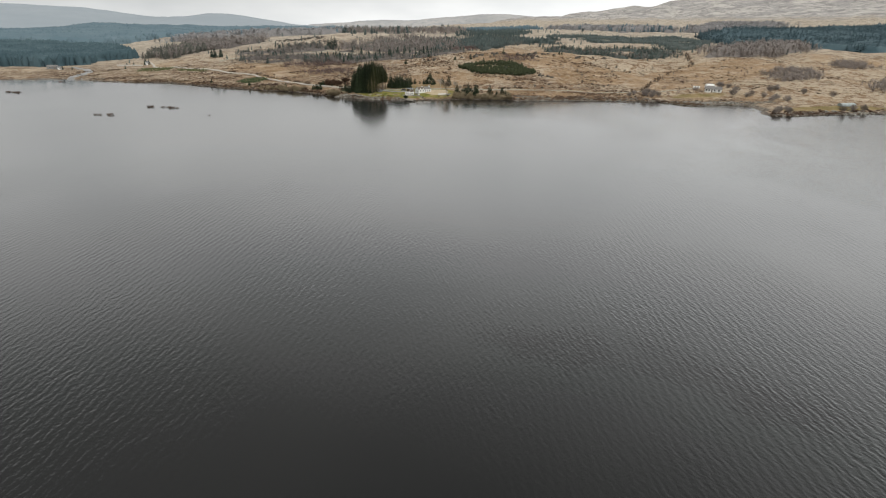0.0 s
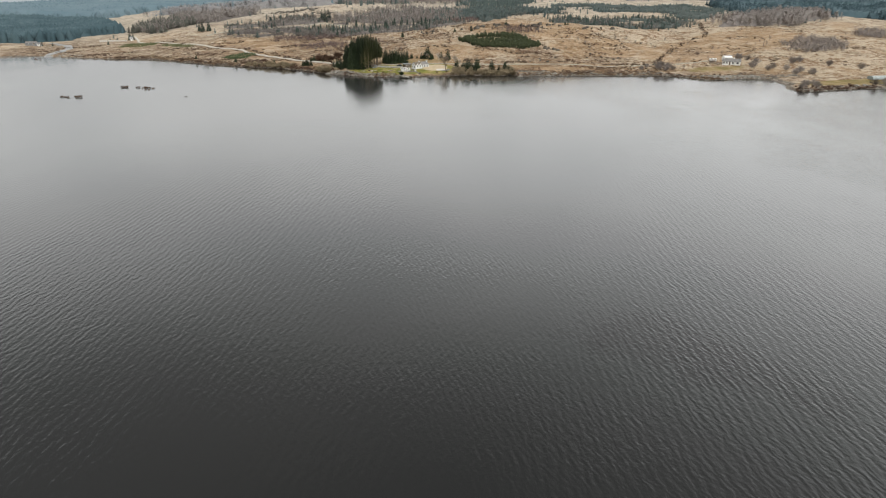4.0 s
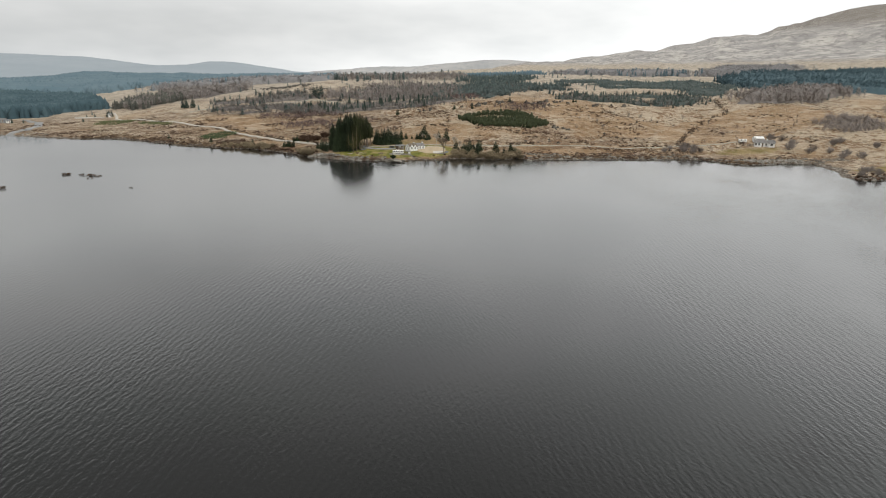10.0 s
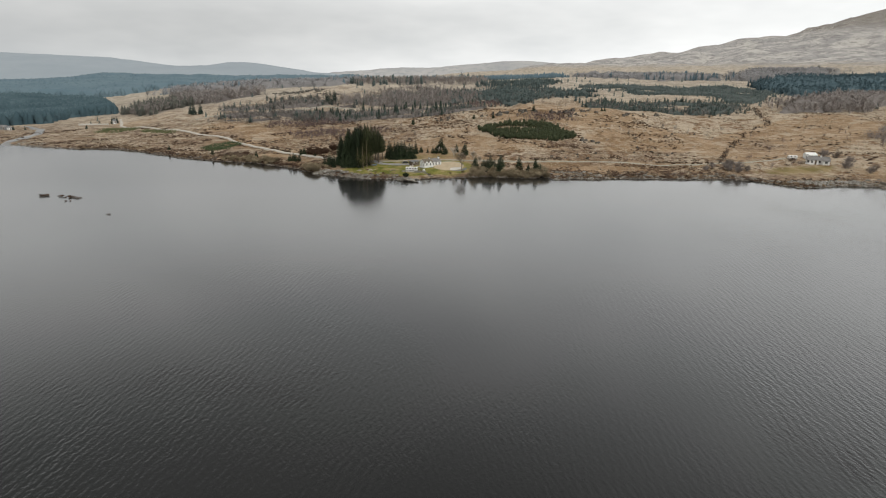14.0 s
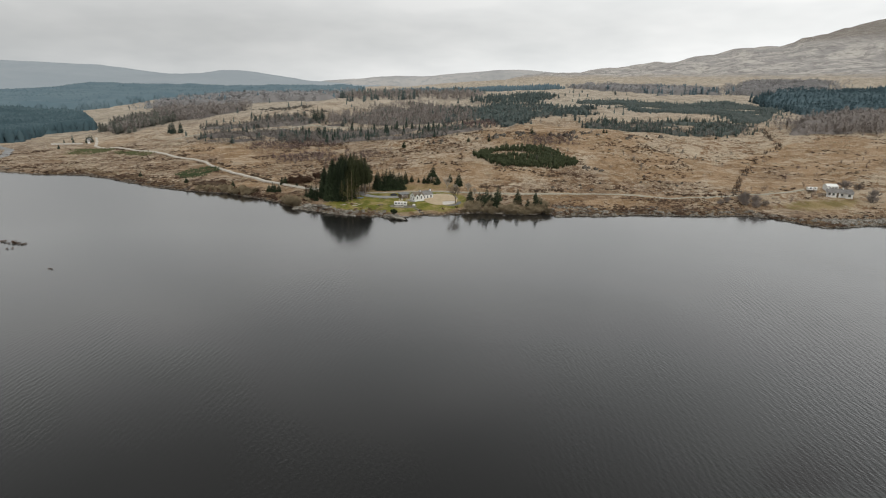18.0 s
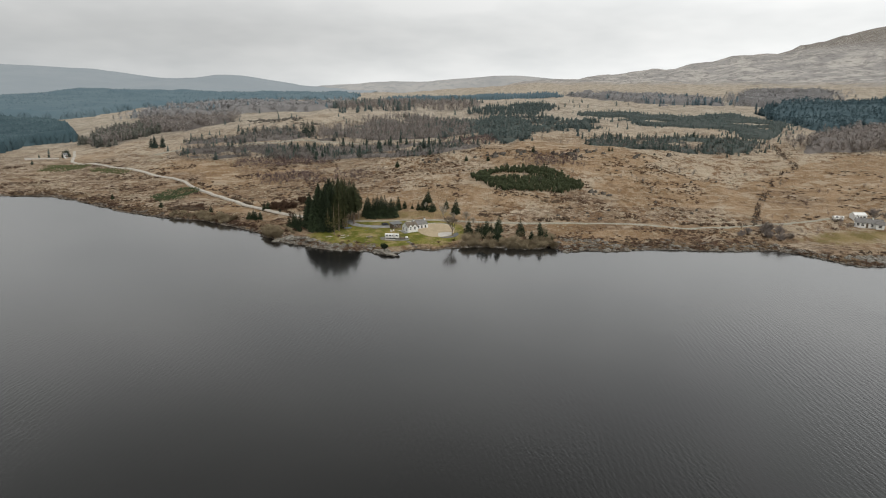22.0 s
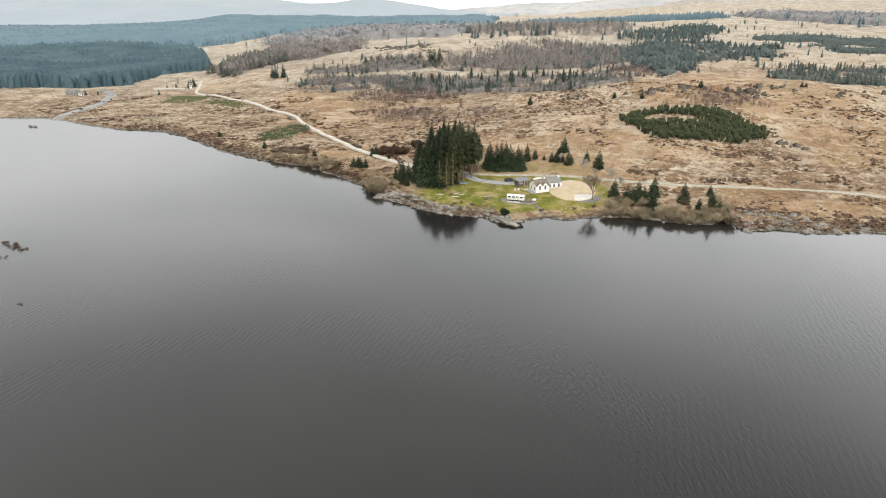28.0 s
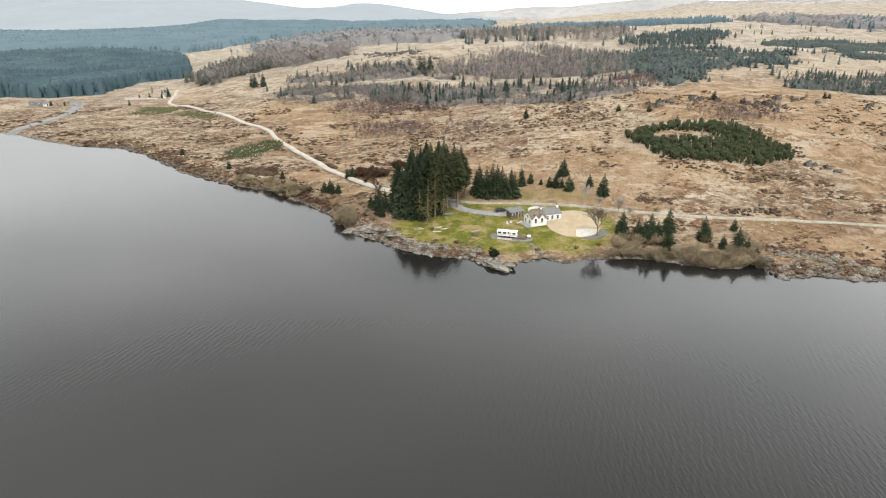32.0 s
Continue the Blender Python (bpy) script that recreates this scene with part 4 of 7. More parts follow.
# the tall stand on the point: solid to the ground on its west side, bare-stemmed to the east
CLUMP = "tall spruces on the point"
stands = [[(-50.3, 6.5, 0.70), (-47.3, 1.8, 0.76), (-51.8, 13, 0.72), (-48.8, 18, 0.86), (-46.8, 10, 0.92), (-44.4, 3.2, 0.90)],
          [(-42.6, 0.8, 0.86), (-43.8, 6.5, 0.97), (-44.8, 15, 0.95), (-49.8, 24, 0.82), (-41.8, 11, 1.0), (-44.3, 21, 0.98), (-40.4, 5.6, 0.95), (-45.8, 27, 0.9), (-40.8, 24, 0.97)],
          [(-34.8, 8, 0.90), (-32.3, 12, 0.88), (-33.3, 17.5, 0.90), (-37.4, 12.6, 0.98), (-31.3, 21.5, 0.70), (-36.2, 5.0, 0.84)],
          [(-38.3, 8.6, 0.95), (-36.8, 16, 0.96), (-39.8, 19, 0.95), (-35.0, 22, 0.88), (-39.2, 26, 0.9), (-33.8, 27.5, 0.78), (-41.3, 15, 0.98), (-38.4, 4.2, 0.88)]]
words = ["tall dark spruce clothed to the ground near the shore", "tall dark green spruce in a dense lochside stand", "tall spruce with a bare lower stem by the lawn", "tall slender spruce rising above the stand"]
for shape, spots, label, needles in zip(TALL, stands, words, (SPRUCE, SPRUCE, OLIVE_SPRUCE, OLIVE_SPRUCE)):
    first = conifer("spruce_tree", shape, spots[0][0], spots[0][1], 0, spots[0][2], label, needles, CLUMP)
    plant_copies(first, spots[1:])
a = conifer("spruce_tree", SMALL[0], -57.6, 6.5, 0, 0.9, "small dark spruce below the tall stand", SPRUCE, "small spruces by the shore")
plant_copies(a, [(-55.4, 3.0, 0.9), (-53.8, 0.4, 0.7), (-57.8, 11, 0.9), (-55.2, 8.4, 0.95), (-60.0, 8.5, 0.7)])
a = conifer("spruce_tree", SMALL[2], -28.5, 26.0, 0, 1.15, "dark spruce in a short row behind the cottage", SPRUCE, "row of spruces behind the lawn")
plant_copies(a, [(-26.7, 23.2, 1.15), (-23.4, 22.8, 1.2), (-20.9, 23.6, 1.3), (-18.2, 22.9, 1.1), (-15.3, 23.2, 1.15), (-13.9, 33.8, 0.95), (-25.0, 27.0, 1.25), (-27.9, 30.5, 1.2), (-21.7, 28.6, 1.3), (-17.2, 29.0, 1.1), (-19.6, 26.4, 1.25), (-23.6, 30.4, 1.2)])
a = conifer("spruce_tree", SMALL[1], -11.0, 35.5, 0, 0.65, "small spruce on the brown bank behind the cottage", SPRUCE, "spruces on the bank")
plant_copies(a, [(-4.4, 31.6, 0.65), (-2.4, 31.2, 0.8), (-0.2, 30.6, 0.55), (1.9, 27.6, 0.85), (2.9, 29.0, 0.6), (8.7, 31.0, 0.75), (12.9, 24.2, 1.15), (-0.1, 41.5, 1.05), (-1.6, 40.2, 0.55), (-7.4, 34.0, 0.4)])
a = conifer("spruce_tree", SMALL[1], 17.4, -3.4, 0, 1.1, "dark spruce among bare willow scrub at the water's edge", SPRUCE, "spruces in the willow belt")
plant_copies(a, [(21.4, -6.6, 1.00), (23.0, -8.0, 1.06), (24.8, -6.6, 1.24), (26.8, -6.2, 0.91), (30.2, -0.4, 1.14), (28.8, -12.4, 1.10), (39.2, -4.2, 1.10), (43.2, -9.0, 0.63), (46.6, -10.4, 1.06), (48.4, 3.6, 0.63), (48.8, -11.0, 0.67), (50.8, -12.4, 0.47)])
a = conifer("spruce_tree", SMALL[0], -212, 231, 0, 1.5, "large lone spruce on the open hillside", DEEP_GREEN, "lone spruces on the moor")
plant_copies(a, [(-206.5, 232, 1.45), (-216, 234, 1.2), (-100, 258, 1.9), (-103.5, 262, 1.6), (-97, 264, 1.75), (-88, 198, 1.25), (-84, 200, 1.1), (-36, 190, 1.3), (-8, 185, 0.9)])
plant_copies(a, [(-345, 196, 0.7), (-338, 200, 0.5), (-277, 228, 0.9), (-281, 230, 0.75), (-291, 226, 0.6), (-296, 222, 0.5), (205, 236, 1.1), (203.5, 173, 0.5), (-279, 224, 0.9), (-283, 236, 0.75), (-288, 200, 0.6)])
a = conifer("spruce_tree", SMALL[1], -19.5, 120, 0, 0.8, "small dark spruce standing alone on the moor", SPRUCE, "small spruces on the near moor")
plant_copies(a, [(116, 151, 0.55), (118.5, 152.5, 0.45), (64, 133, 0.75), (22, 124, 0.6), (35, 120, 0.62), (-167, 71, 0.55), (-133, 50.5, 0.62), (-104, 38, 0.55), (-81.6, 23.6, 0.7), (-79.8, 24.4, 0.75), (-78.4, 23.0, 0.68), (-76.6, 23.8, 0.65), (-77.6, 41.6, 0.72), (-79.2, 41.0, 0.6), (-70, 34, 0.35), (44, 98, 0.75), (58.5, 91, 0.6)])


# ---- woods far off: many small trees in one object ----
def template_conifer(seed, tiers=4, sides=7, foot=0.21):
    """A small jagged conifer, a metre high."""
    rng = random.Random(seed)
    v, f = [], []
    for t in range(tiers):
        z0 = -0.03 + 0.92 * t / tiers
        z1 = 1.0 if t == 0 else min(1.0, z0 + 1.5 / tiers)
        r = foot * (1 - z0) ** (1.0 if foot > 0.2 else 0.7) * (1.0 if t == 0 else 1.12)
        n = len(v)
        for i in range(sides):
            g = 2 * math.pi * (i + 0.5 * t) / sides
            q = r * (1.12 if i % 2 else 0.84) * rng.uniform(0.85, 1.15)
            v.append((q * math.cos(g), q * math.sin(g), z0 + rng.uniform(-0.04, 0.04)))
        v.append((0, 0, z1))
        f += [(n + i, n + (i + 1) % sides, n + sides) for i in range(sides)]
    return np.array(v), np.array(f)


def template_spruce(seed, boughs=46, foot=0.2, low=0.02):
    """A ragged conifer, a metre high: a thin dark core hung with drooping boughs of uneven length."""
    rng = random.Random(seed)
    v, f = [], []
    for i in range(5):
        g = 2 * math.pi * i / 5
        v.append((foot * 0.45 * math.cos(g), foot * 0.45 * math.sin(g), low))
    v.append((0, 0, 0.98))
    f += [(i, (i + 1) % 5, 5) for i in range(5)]
    heavy = rng.uniform(0, 7)
    for k in range(boughs):
        h = low + (0.97 - low) * (k / boughs) ** 1.1
        g = k * 2.4 + rng.uniform(-0.4, 0.4)
        r = foot * (1 - h) ** 0.75 * rng.uniform(0.7, 1.3) * (1 + 0.22 * math.cos(g - heavy)) + 0.018
        o = Vector((math.cos(g), math.sin(g), 0))
        side = Vector((-o.y, o.x, 0)) * (0.035 + 0.30 * r)
        tip = o * r + Vector((0, 0, h - rng.uniform(0.0, 0.35) * r))
        n = len(v)
        v += [tuple(o * r * 0.5 + side + Vector((0, 0, h - 0.02))), (0, 0, h + 0.075), tuple(o * r * 0.5 - side + Vector((0, 0, h - 0.02))), tuple(tip)]
        f += [(n, n + 1, n + 3), (n + 1, n + 2, n + 3)]
    return np.array(v), np.array(f)


def template_spire(seed):
    """A slim closed conifer top for planted forest, a metre high."""
    rng = random.Random(seed)
    v, f = [], []
    for z, r in ((0.0, 0.17), (0.45, 0.15), (0.72, 0.085)):
        for i in range(6):
            g = math.pi * i / 3 + z
            q = r * rng.uniform(0.75, 1.25)
            v.append((q * math.cos(g), q * math.sin(g), z + rng.uniform(-0.04, 0.04)))
    v.append((0, 0, 1))
    for n in (0, 6):
        for i in range(6):
            j = (i + 1) % 6
            f += [(n + i, n + j, n + 6 + j), (n + i, n + 6 + j, n + 6 + i)]
    f += [(12 + i, 12 + (i + 1) % 6, 18) for i in range(6)]
    return np.array(v), np.array(f)


def template_pine(seed, tufts=40):
    """A bushy young pine, a metre high: tufts of needles round a short stem, upswept at the top."""
    rng = random.Random(seed)
    v, f = [], []
    for k in range(tufts):
        z = 0.03 + 0.86 * k / tufts
        r = 0.30 * math.sin(math.pi * min(1, 0.3 + 0.75 * (1 - k / tufts))) * rng.uniform(0.75, 1.2) + 0.02
        g = k * 2.4
        c = Vector((r * 0.65 * math.cos(g), r * 0.65 * math.sin(g), z))
        n = len(v)
        for i in range(4):
            e = 2 * math.pi * i / 4 + rng.uniform(-0.3, 0.3)
            v.append(tuple(c + Vector((0.10 * math.cos(e), 0.10 * math.sin(e), rng.uniform(-0.08, 0.01)))))
        v.append(tuple(c + Vector((0.03 * math.cos(g), 0.03 * math.sin(g), rng.uniform(0.1, 0.2)))))
        f += [(n + i, n + (i + 1) % 4, n + 4) for i in range(4)]
    return np.array(v), np.array(f)


def template_bare(seed, stems=1, twigs=26, upright=0.9, wide=0.16):
    """A leafless tree, a metre high: stem, rising branches and a haze of twigs."""
    rng = random.Random(seed)
    v, f = [], []
    for s in range(stems):
        g0 = rng.uniform(0, 7)
        foot = Vector((0.03 * math.cos(g0), 0.03 * math.sin(g0), -0.02)) * (stems > 1)
        top = Vector((rng.uniform(-0.05, 0.05) * stems, rng.uniform(-0.05, 0.05) * stems, rng.uniform(0.9, 1.0)))
        limb(v, f, foot, top, 0.005, 0.0015, 3)
        for k in range(twigs // stems):
            h = rng.uniform(0.18, 0.97)
            p = foot.lerp(top, h)
            g = rng.uniform(0, 7)
            ln = wide * (1.25 - h) * rng.uniform(0.6, 1.3)
            q = p + Vector((math.cos(g) * ln, math.sin(g) * ln, upright * ln * rng.uniform(0.5, 1.4)))
            n = len(v)
            s1 = Vector((-math.sin(g), math.cos(g), 0)) * 0.012
            v.extend([tuple(p + Vector((0, 0, 0.01))), tuple(p.lerp(q, 0.6) + s1), tuple(q), tuple(p.lerp(q, 0.55) - s1 - Vector((0, 0, 0.012)))])
            f.extend([(n, n + 1, n + 2), (n, n + 2, n + 3)])
    tri = []
    for q in f:
        tri += [q] if len(q) == 3 else [(q[0], q[1], q[2]), (q[0], q[2], q[3])]
    return np.array(v), np.array(tri)


def scatter(name, templates, x, y, height, material, label, category="woodland", girth=1.0, seed=1, kind="stuff"):
    """Many small plants joined in one object."""
    rng = np.random.RandomState(seed)
    z = land(x, y) - np.where(y > 250, 0.12 * height, 0.1)
    all_v, all_f, base = [], [], 0
    pick = rng.randint(0, len(templates), len(x))
    for k, (tv, tf) in enumerate(templates):
        m = np.where(pick == k)[0]
        if not len(m):
            continue
        g = rng.uniform(0, 2 * np.pi, len(m))
        h = height[m]
        w = h * girth * rng.uniform(0.8, 1.25, len(m))
        px = tv[None, :, 0] * np.cos(g)[:, None] - tv[None, :, 1] * np.sin(g)[:, None]
        py = tv[None, :, 0] * np.sin(g)[:, None] + tv[None, :, 1] * np.cos(g)[:, None]
        v = np.stack([x[m][:, None] + px * w[:, None], y[m][:, None] + py * w[:, None], z[m][:, None] + tv[None, :, 2] * h[:, None]], 2)
        all_v.append(v.reshape(-1, 3))
        all_f.append((tf[None] + base + (np.arange(len(m)) * len(tv))[:, None, None]).reshape(-1, 3))
        base += len(m) * len(tv)
    v, f = np.concatenate(all_v).astype(np.float32), np.concatenate(all_f).astype(np.int32)
    me = bpy.data.meshes.new(name)
    me.vertices.add(len(v))
    me.vertices.foreach_set("co", v.ravel())
    me.loops.add(f.size)
    me.loops.foreach_set("vertex_index", f.ravel())
    me.polygons.add(len(f))
    me.polygons.foreach_set("loop_start", np.arange(0, f.size, 3, dtype=np.int32))
    me.polygons.foreach_set("loop_total", np.full(len(f), 3, np.int32))
    me.update(calc_edges=True)
    me.materials.append(material)
    return tagged(new(name, me), label, category, kind=kind)


def spots_in(ring, spacing, seed, gaps=0.0, gap_size=20.0, soft=3.0):
    """Jittered planting places inside a ring, with open gaps."""
    rng = np.random.RandomState(seed)
    r = np.array(ring, float)
    gx, gy = np.meshgrid(np.arange(r[:, 0].min(), r[:, 0].max(), spacing), np.arange(r[:, 1].min(), r[:, 1].max(), spacing))
    x = gx.ravel() + rng.uniform(-1, 1, gx.size) * spacing
    y = gy.ravel() + rng.uniform(-1, 1, gx.size) * spacing
    keep = within(x + rng.normal(0, soft, x.size) + 1.6 * soft * lumps(x, y, 28, seed + 5), y + rng.normal(0, soft, x.size) + 1.6 * soft * lumps(x, y, 28, seed + 6), ring)
    if gaps:
        keep &= thicket(x, y, gap_size, seed) > gaps * 2 - 1
    return x[keep], y[keep]


CONES = [template_spruce(s, 38, 0.27) for s in (1, 2, 3, 4, 5)]
YOUNG_CONES = [template_spruce(s, 19, 0.30) for s in (11, 12, 13, 14)]
FIRS = [template_spruce(s, 60, 0.25) for s in (6, 7, 8)]
CONES_FAR = [template_conifer(s, 4, 7, 0.17) for s in (4, 5, 6)]
SPIRES = [template_spire(s) for s in (1, 2, 3, 4)]
SAPLINGS = [template_pine(s, 14) for s in (4, 5, 6)]
PINES = [template_pine(s) for s in (1, 2, 3)]
BARE = [template_bare(s, 2, 54, 1.3, 0.20) for s in (1, 2, 3)]
HAZY_BARE = [template_bare(s, 2, 32, 1.3, 0.22) for s in (1, 2, 3)]
BIRCHES = [template_bare(s, 4, 48, 1.0, 0.30) for s in (6, 7, 8)]


def wood(name, templates, ring, spacing, low, high, material, label, seed, gaps=0.0, gap_size=20.0, girth=1.0, soft=7.0):
    x, y = spots_in(ring, spacing, seed, gaps, gap_size, soft)
    h = low + (high - low) * np.random.RandomState(seed + 50).rand(len(x)) ** 2.2
    return scatter(name, templates, x, y, h, material, label, girth=girth, seed=seed)


def canopy(ring, tall, step, material, label, seed, bumpy=0.06, gaps=0.0, gap_size=20.0):
    """A lumpy sheet added as a wood's closed crowns, below the tree tops; it hides dark gaps between trees."""
    r = np.array(ring, float)
    lo, hi = r.min(0) - 14, r.max(0) + 14
    xs, ys = np.arange(lo[0], hi[0], step), np.arange(lo[1], hi[1], step)
    gx, gy = np.meshgrid(xs, ys)
    jig = np.random.RandomState(seed)
    x, y = gx.ravel() + jig.uniform(-0.3, 0.3, gx.size) * step, gy.ravel() + jig.uniform(-0.3, 0.3, gx.size) * step
    inner = np.clip(soft_within(x, y, ring, 8) * 2 - 0.85, 0, 1) if tall > 5 else np.clip(soft_within(x, y, ring, 4) * 2 - 0.8, 0, 1)
    if gaps:
        inner *= np.clip(0.3 + 4 * (thicket(x, y, gap_size, seed) - gaps * 2 + 1), 0, 1)
    z = land(x, y) - 0.8 + (tall + 0.3) * inner * (1 + 0.07 * lumps(x, y, 30, seed) + bumpy * jig.uniform(-1, 1, len(x)))
    n = len(xs)
    i = np.arange((n - 1) * (len(ys) - 1))
    a = (i // (n - 1)) * n + i % (n - 1)
    quads = np.stack([a, a + 1, a + n + 1, a + n], 1)
    quads = quads[(inner[quads] > 0.02).any(1)]
    used, quads = np.unique(quads, return_inverse=True)
    return tagged(mesh_object("forest", np.stack([x, y, z], 1)[used], quads.reshape(-1, 4), material, smooth=True), label, "woodland", kind="stuff")


canopy(WEST_FOREST, 9.2, 3.2, FAR_SPRUCE, "closed crowns of a dense spruce plantation, tinted with blue haze", 81)
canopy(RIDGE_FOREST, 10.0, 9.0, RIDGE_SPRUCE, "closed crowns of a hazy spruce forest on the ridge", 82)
wood("forest", SPIRES, WEST_FOREST, 3.5, 10, 13, FAR_SPRUCE, "dense dark spruce plantation by the river flats, tinted with blue haze", 1, girth=1.7, soft=2.0)
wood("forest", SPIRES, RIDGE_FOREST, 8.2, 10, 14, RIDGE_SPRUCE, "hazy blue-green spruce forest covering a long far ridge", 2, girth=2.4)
# added low trees in haze colour, covering the tan plain behind the ridge
wood("forest", CONES_FAR, [(-640, 1420), (-1000, 1250), (-1300, 860), (-2300, 1100), (-2400, 2000), (-900, 2300)], 20.0, 5, 7, RIDGE_SPRUCE, "haze-coloured low trees added over the plain beyond the far ridge", 35, girth=5.0)
wood("forest", BARE, LARCH_WEST, 3.2, 7, 12, LARCH, "leafless grey-brown larch wood behind the spur", 3, 0.16, 40, 1.5, 8)
# sheet tones hold the shade among bare twigs; the hazy one also holds haze
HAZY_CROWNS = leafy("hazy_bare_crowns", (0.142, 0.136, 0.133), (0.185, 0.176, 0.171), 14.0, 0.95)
BARE_CROWNS = leafy("massed_bare_crowns", (0.120, 0.106, 0.098), (0.165, 0.148, 0.136), 6.0, 0.95)
GREEN_CROWNS = leafy("massed_young_spruce", (0.060, 0.074, 0.068), (0.092, 0.104, 0.094), 7.0, 0.95)
canopy(LARCH_BEHIND, 6.5, 5.0, HAZY_CROWNS, "massed bare crowns of a hazy larch wood", 36, 0.2, 0.24, 90)
canopy(LARCH_EAST, 7.0, 6.0, HAZY_CROWNS, "massed bare crowns of a wide larch wood", 20, 0.2, 0.34, 90)
canopy(LARCH_FAR, 8.0, 7.0, HAZY_CROWNS, "massed bare crowns of a far larch wood", 22, 0.2, 0.2, 90)
canopy(LARCH_FRONT, 6.0, 2.6, BARE_CROWNS, "massed bare crowns of a larch belt", 24, 0.22, 0.16, 30)
canopy(LARCH_WEST, 6.0, 3.0, BARE_CROWNS, "massed bare crowns of a larch wood behind the spur", 3, 0.22, 0.16, 40)
canopy(DIP_WOOD, 2.0, 2.0, GREEN_CROWNS, "massed young spruce and scrub in the dip", 18, 0.3, 0.28, 24)
canopy(SPRUCE_EAST, 2.4, 2.6, GREEN_CROWNS, "massed young spruce on the upper moor", 19, 0.3, 0.26, 50)
canopy(SPRUCE_MID, 2.0, 2.2, GREEN_CROWNS, "massed young spruce along the moor", 14, 0.3, 0.36, 22)
canopy(BIRCH_WEST, 1.7, 2.0, BARE_CROWNS, "massed bare birch scrub on the moor edge", 5, 0.3, 0.32, 24)
canopy(BIRCH_ABOVE, 1.8, 2.0, BARE_CROWNS, "massed bare birch scrub above the forest track", 52, 0.3, 0.29, 24)
canopy(DARK_ROW, 1.5, 2.0, BARE_CROWNS, "massed bare scrub below the forest track", 7, 0.3, 0.40, 22)
canopy(LARCH_MID, 1.9, 2.2, BARE_CROWNS, "massed bare scrub between the larches", 10, 0.3, 0.34, 24)
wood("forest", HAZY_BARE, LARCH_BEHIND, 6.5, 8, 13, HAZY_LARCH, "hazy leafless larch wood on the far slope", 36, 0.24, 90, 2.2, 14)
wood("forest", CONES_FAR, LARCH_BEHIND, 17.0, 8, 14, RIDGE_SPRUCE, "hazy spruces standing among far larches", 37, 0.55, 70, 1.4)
wood("forest", CONES, ROUND_WOOD, 3.6, 6, 11, leafy("dull_brown_pine", (0.085, 0.090, 0.078), (0.135, 0.132, 0.108), 4.0, 0.9, True, 0.2), "brownish green wood on a hillside spur", 4, 0.3, 24, 1.5)
wood("forest", BARE, ROUND_WOOD, 3.4, 6, 11, LARCH, "leafless larches mixed through a hillside spur wood", 58, 0.25, 30, 1.5)
wood("woodland", BIRCHES, BIRCH_WEST, 2.3, 2.5, 5.5, BIRCH, "leafless grey birch scrub on the moor edge", 5, 0.28, 24, 1.2)
wood("woodland", CONES, BIRCH_WEST, 3.4, 2, 6, MID_GREEN, "dark spruces scattered in birch scrub", 6, 0.62, 16, 1.4)
wood("woodland", BIRCHES, BIRCH_ABOVE, 2.5, 3, 6, BIRCH, "leafless grey birch scrub above the forest track", 52, 0.25, 24, 1.2)
wood("woodland", CONES, BIRCH_ABOVE, 3.2, 2, 6, MID_GREEN, "dark spruces in clumps above the forest track", 53, 0.52, 18, 1.4)
wood("woodland", BIRCHES, DARK_ROW, 2.3, 2, 4.5, BIRCH, "grey leafless scrub below the forest track", 7, 0.36, 22, 1.2)
wood("woodland", CONES, DARK_ROW, 2.6, 1.6, 5.0, MID_GREEN, "dark young spruces below the forest track", 8, 0.60, 13, 1.4)
wood("woodland", FIRS, DARK_ROW, 12.0, 5, 8.5, DEEP_GREEN, "full dark spruces standing above the scrub", 54, 0.3, 30, 1.2)
wood("woodland", BARE, LARCH_MID, 3.4, 5, 10, LARCH, "thin leafless larches in clumps on the rise", 9, 0.42, 26, 1.1)
wood("woodland", BIRCHES, LARCH_MID, 2.9, 2.5, 5.5, BIRCH, "grey birch scrub between the larches", 10, 0.30, 24, 1.2)
wood("woodland", CONES, LARCH_MID, 3.6, 2, 6, MID_GREEN, "scattered dark spruces among larches", 11, 0.56, 18, 1.4)
wood("woodland", BARE, LARCH_BACK, 6.0, 7, 12, LARCH, "leafless larch wood on the back slope", 12, 0.50, 45, 1.3)
wood("woodland", CONES, LARCH_BACK, 8.0, 6, 12, FAR_GREEN, "dark spruce groups on pale back slopes", 13, 0.64, 50, 1.3)
wood("forest", CONES, SPRUCE_MID, 2.4, 1.8, 6.0, FAR_GREEN, "ragged dark spruce belt running along the moor", 14, 0.36, 22, 1.8)
wood("woodland", BIRCHES, SPRUCE_MID, 4.0, 2, 4.5, BIRCH, "pale leafless scrub in the spruce belt", 15, 0.50, 24, 1.2)
wood("forest", CONES, SPRUCE_UPPER, 4.0, 3, 7, FAR_GREEN, "dark spruce block on the upper moor", 33, 0.26, 60, 1.4)
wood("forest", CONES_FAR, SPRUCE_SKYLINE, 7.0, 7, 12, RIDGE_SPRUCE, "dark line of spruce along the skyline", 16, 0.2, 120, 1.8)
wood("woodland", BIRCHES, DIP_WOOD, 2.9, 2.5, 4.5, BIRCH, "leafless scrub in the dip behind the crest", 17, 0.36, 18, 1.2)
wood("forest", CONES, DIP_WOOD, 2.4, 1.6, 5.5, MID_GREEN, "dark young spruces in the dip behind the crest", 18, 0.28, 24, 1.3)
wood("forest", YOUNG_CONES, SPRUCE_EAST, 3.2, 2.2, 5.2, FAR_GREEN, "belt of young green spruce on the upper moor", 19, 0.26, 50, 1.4)
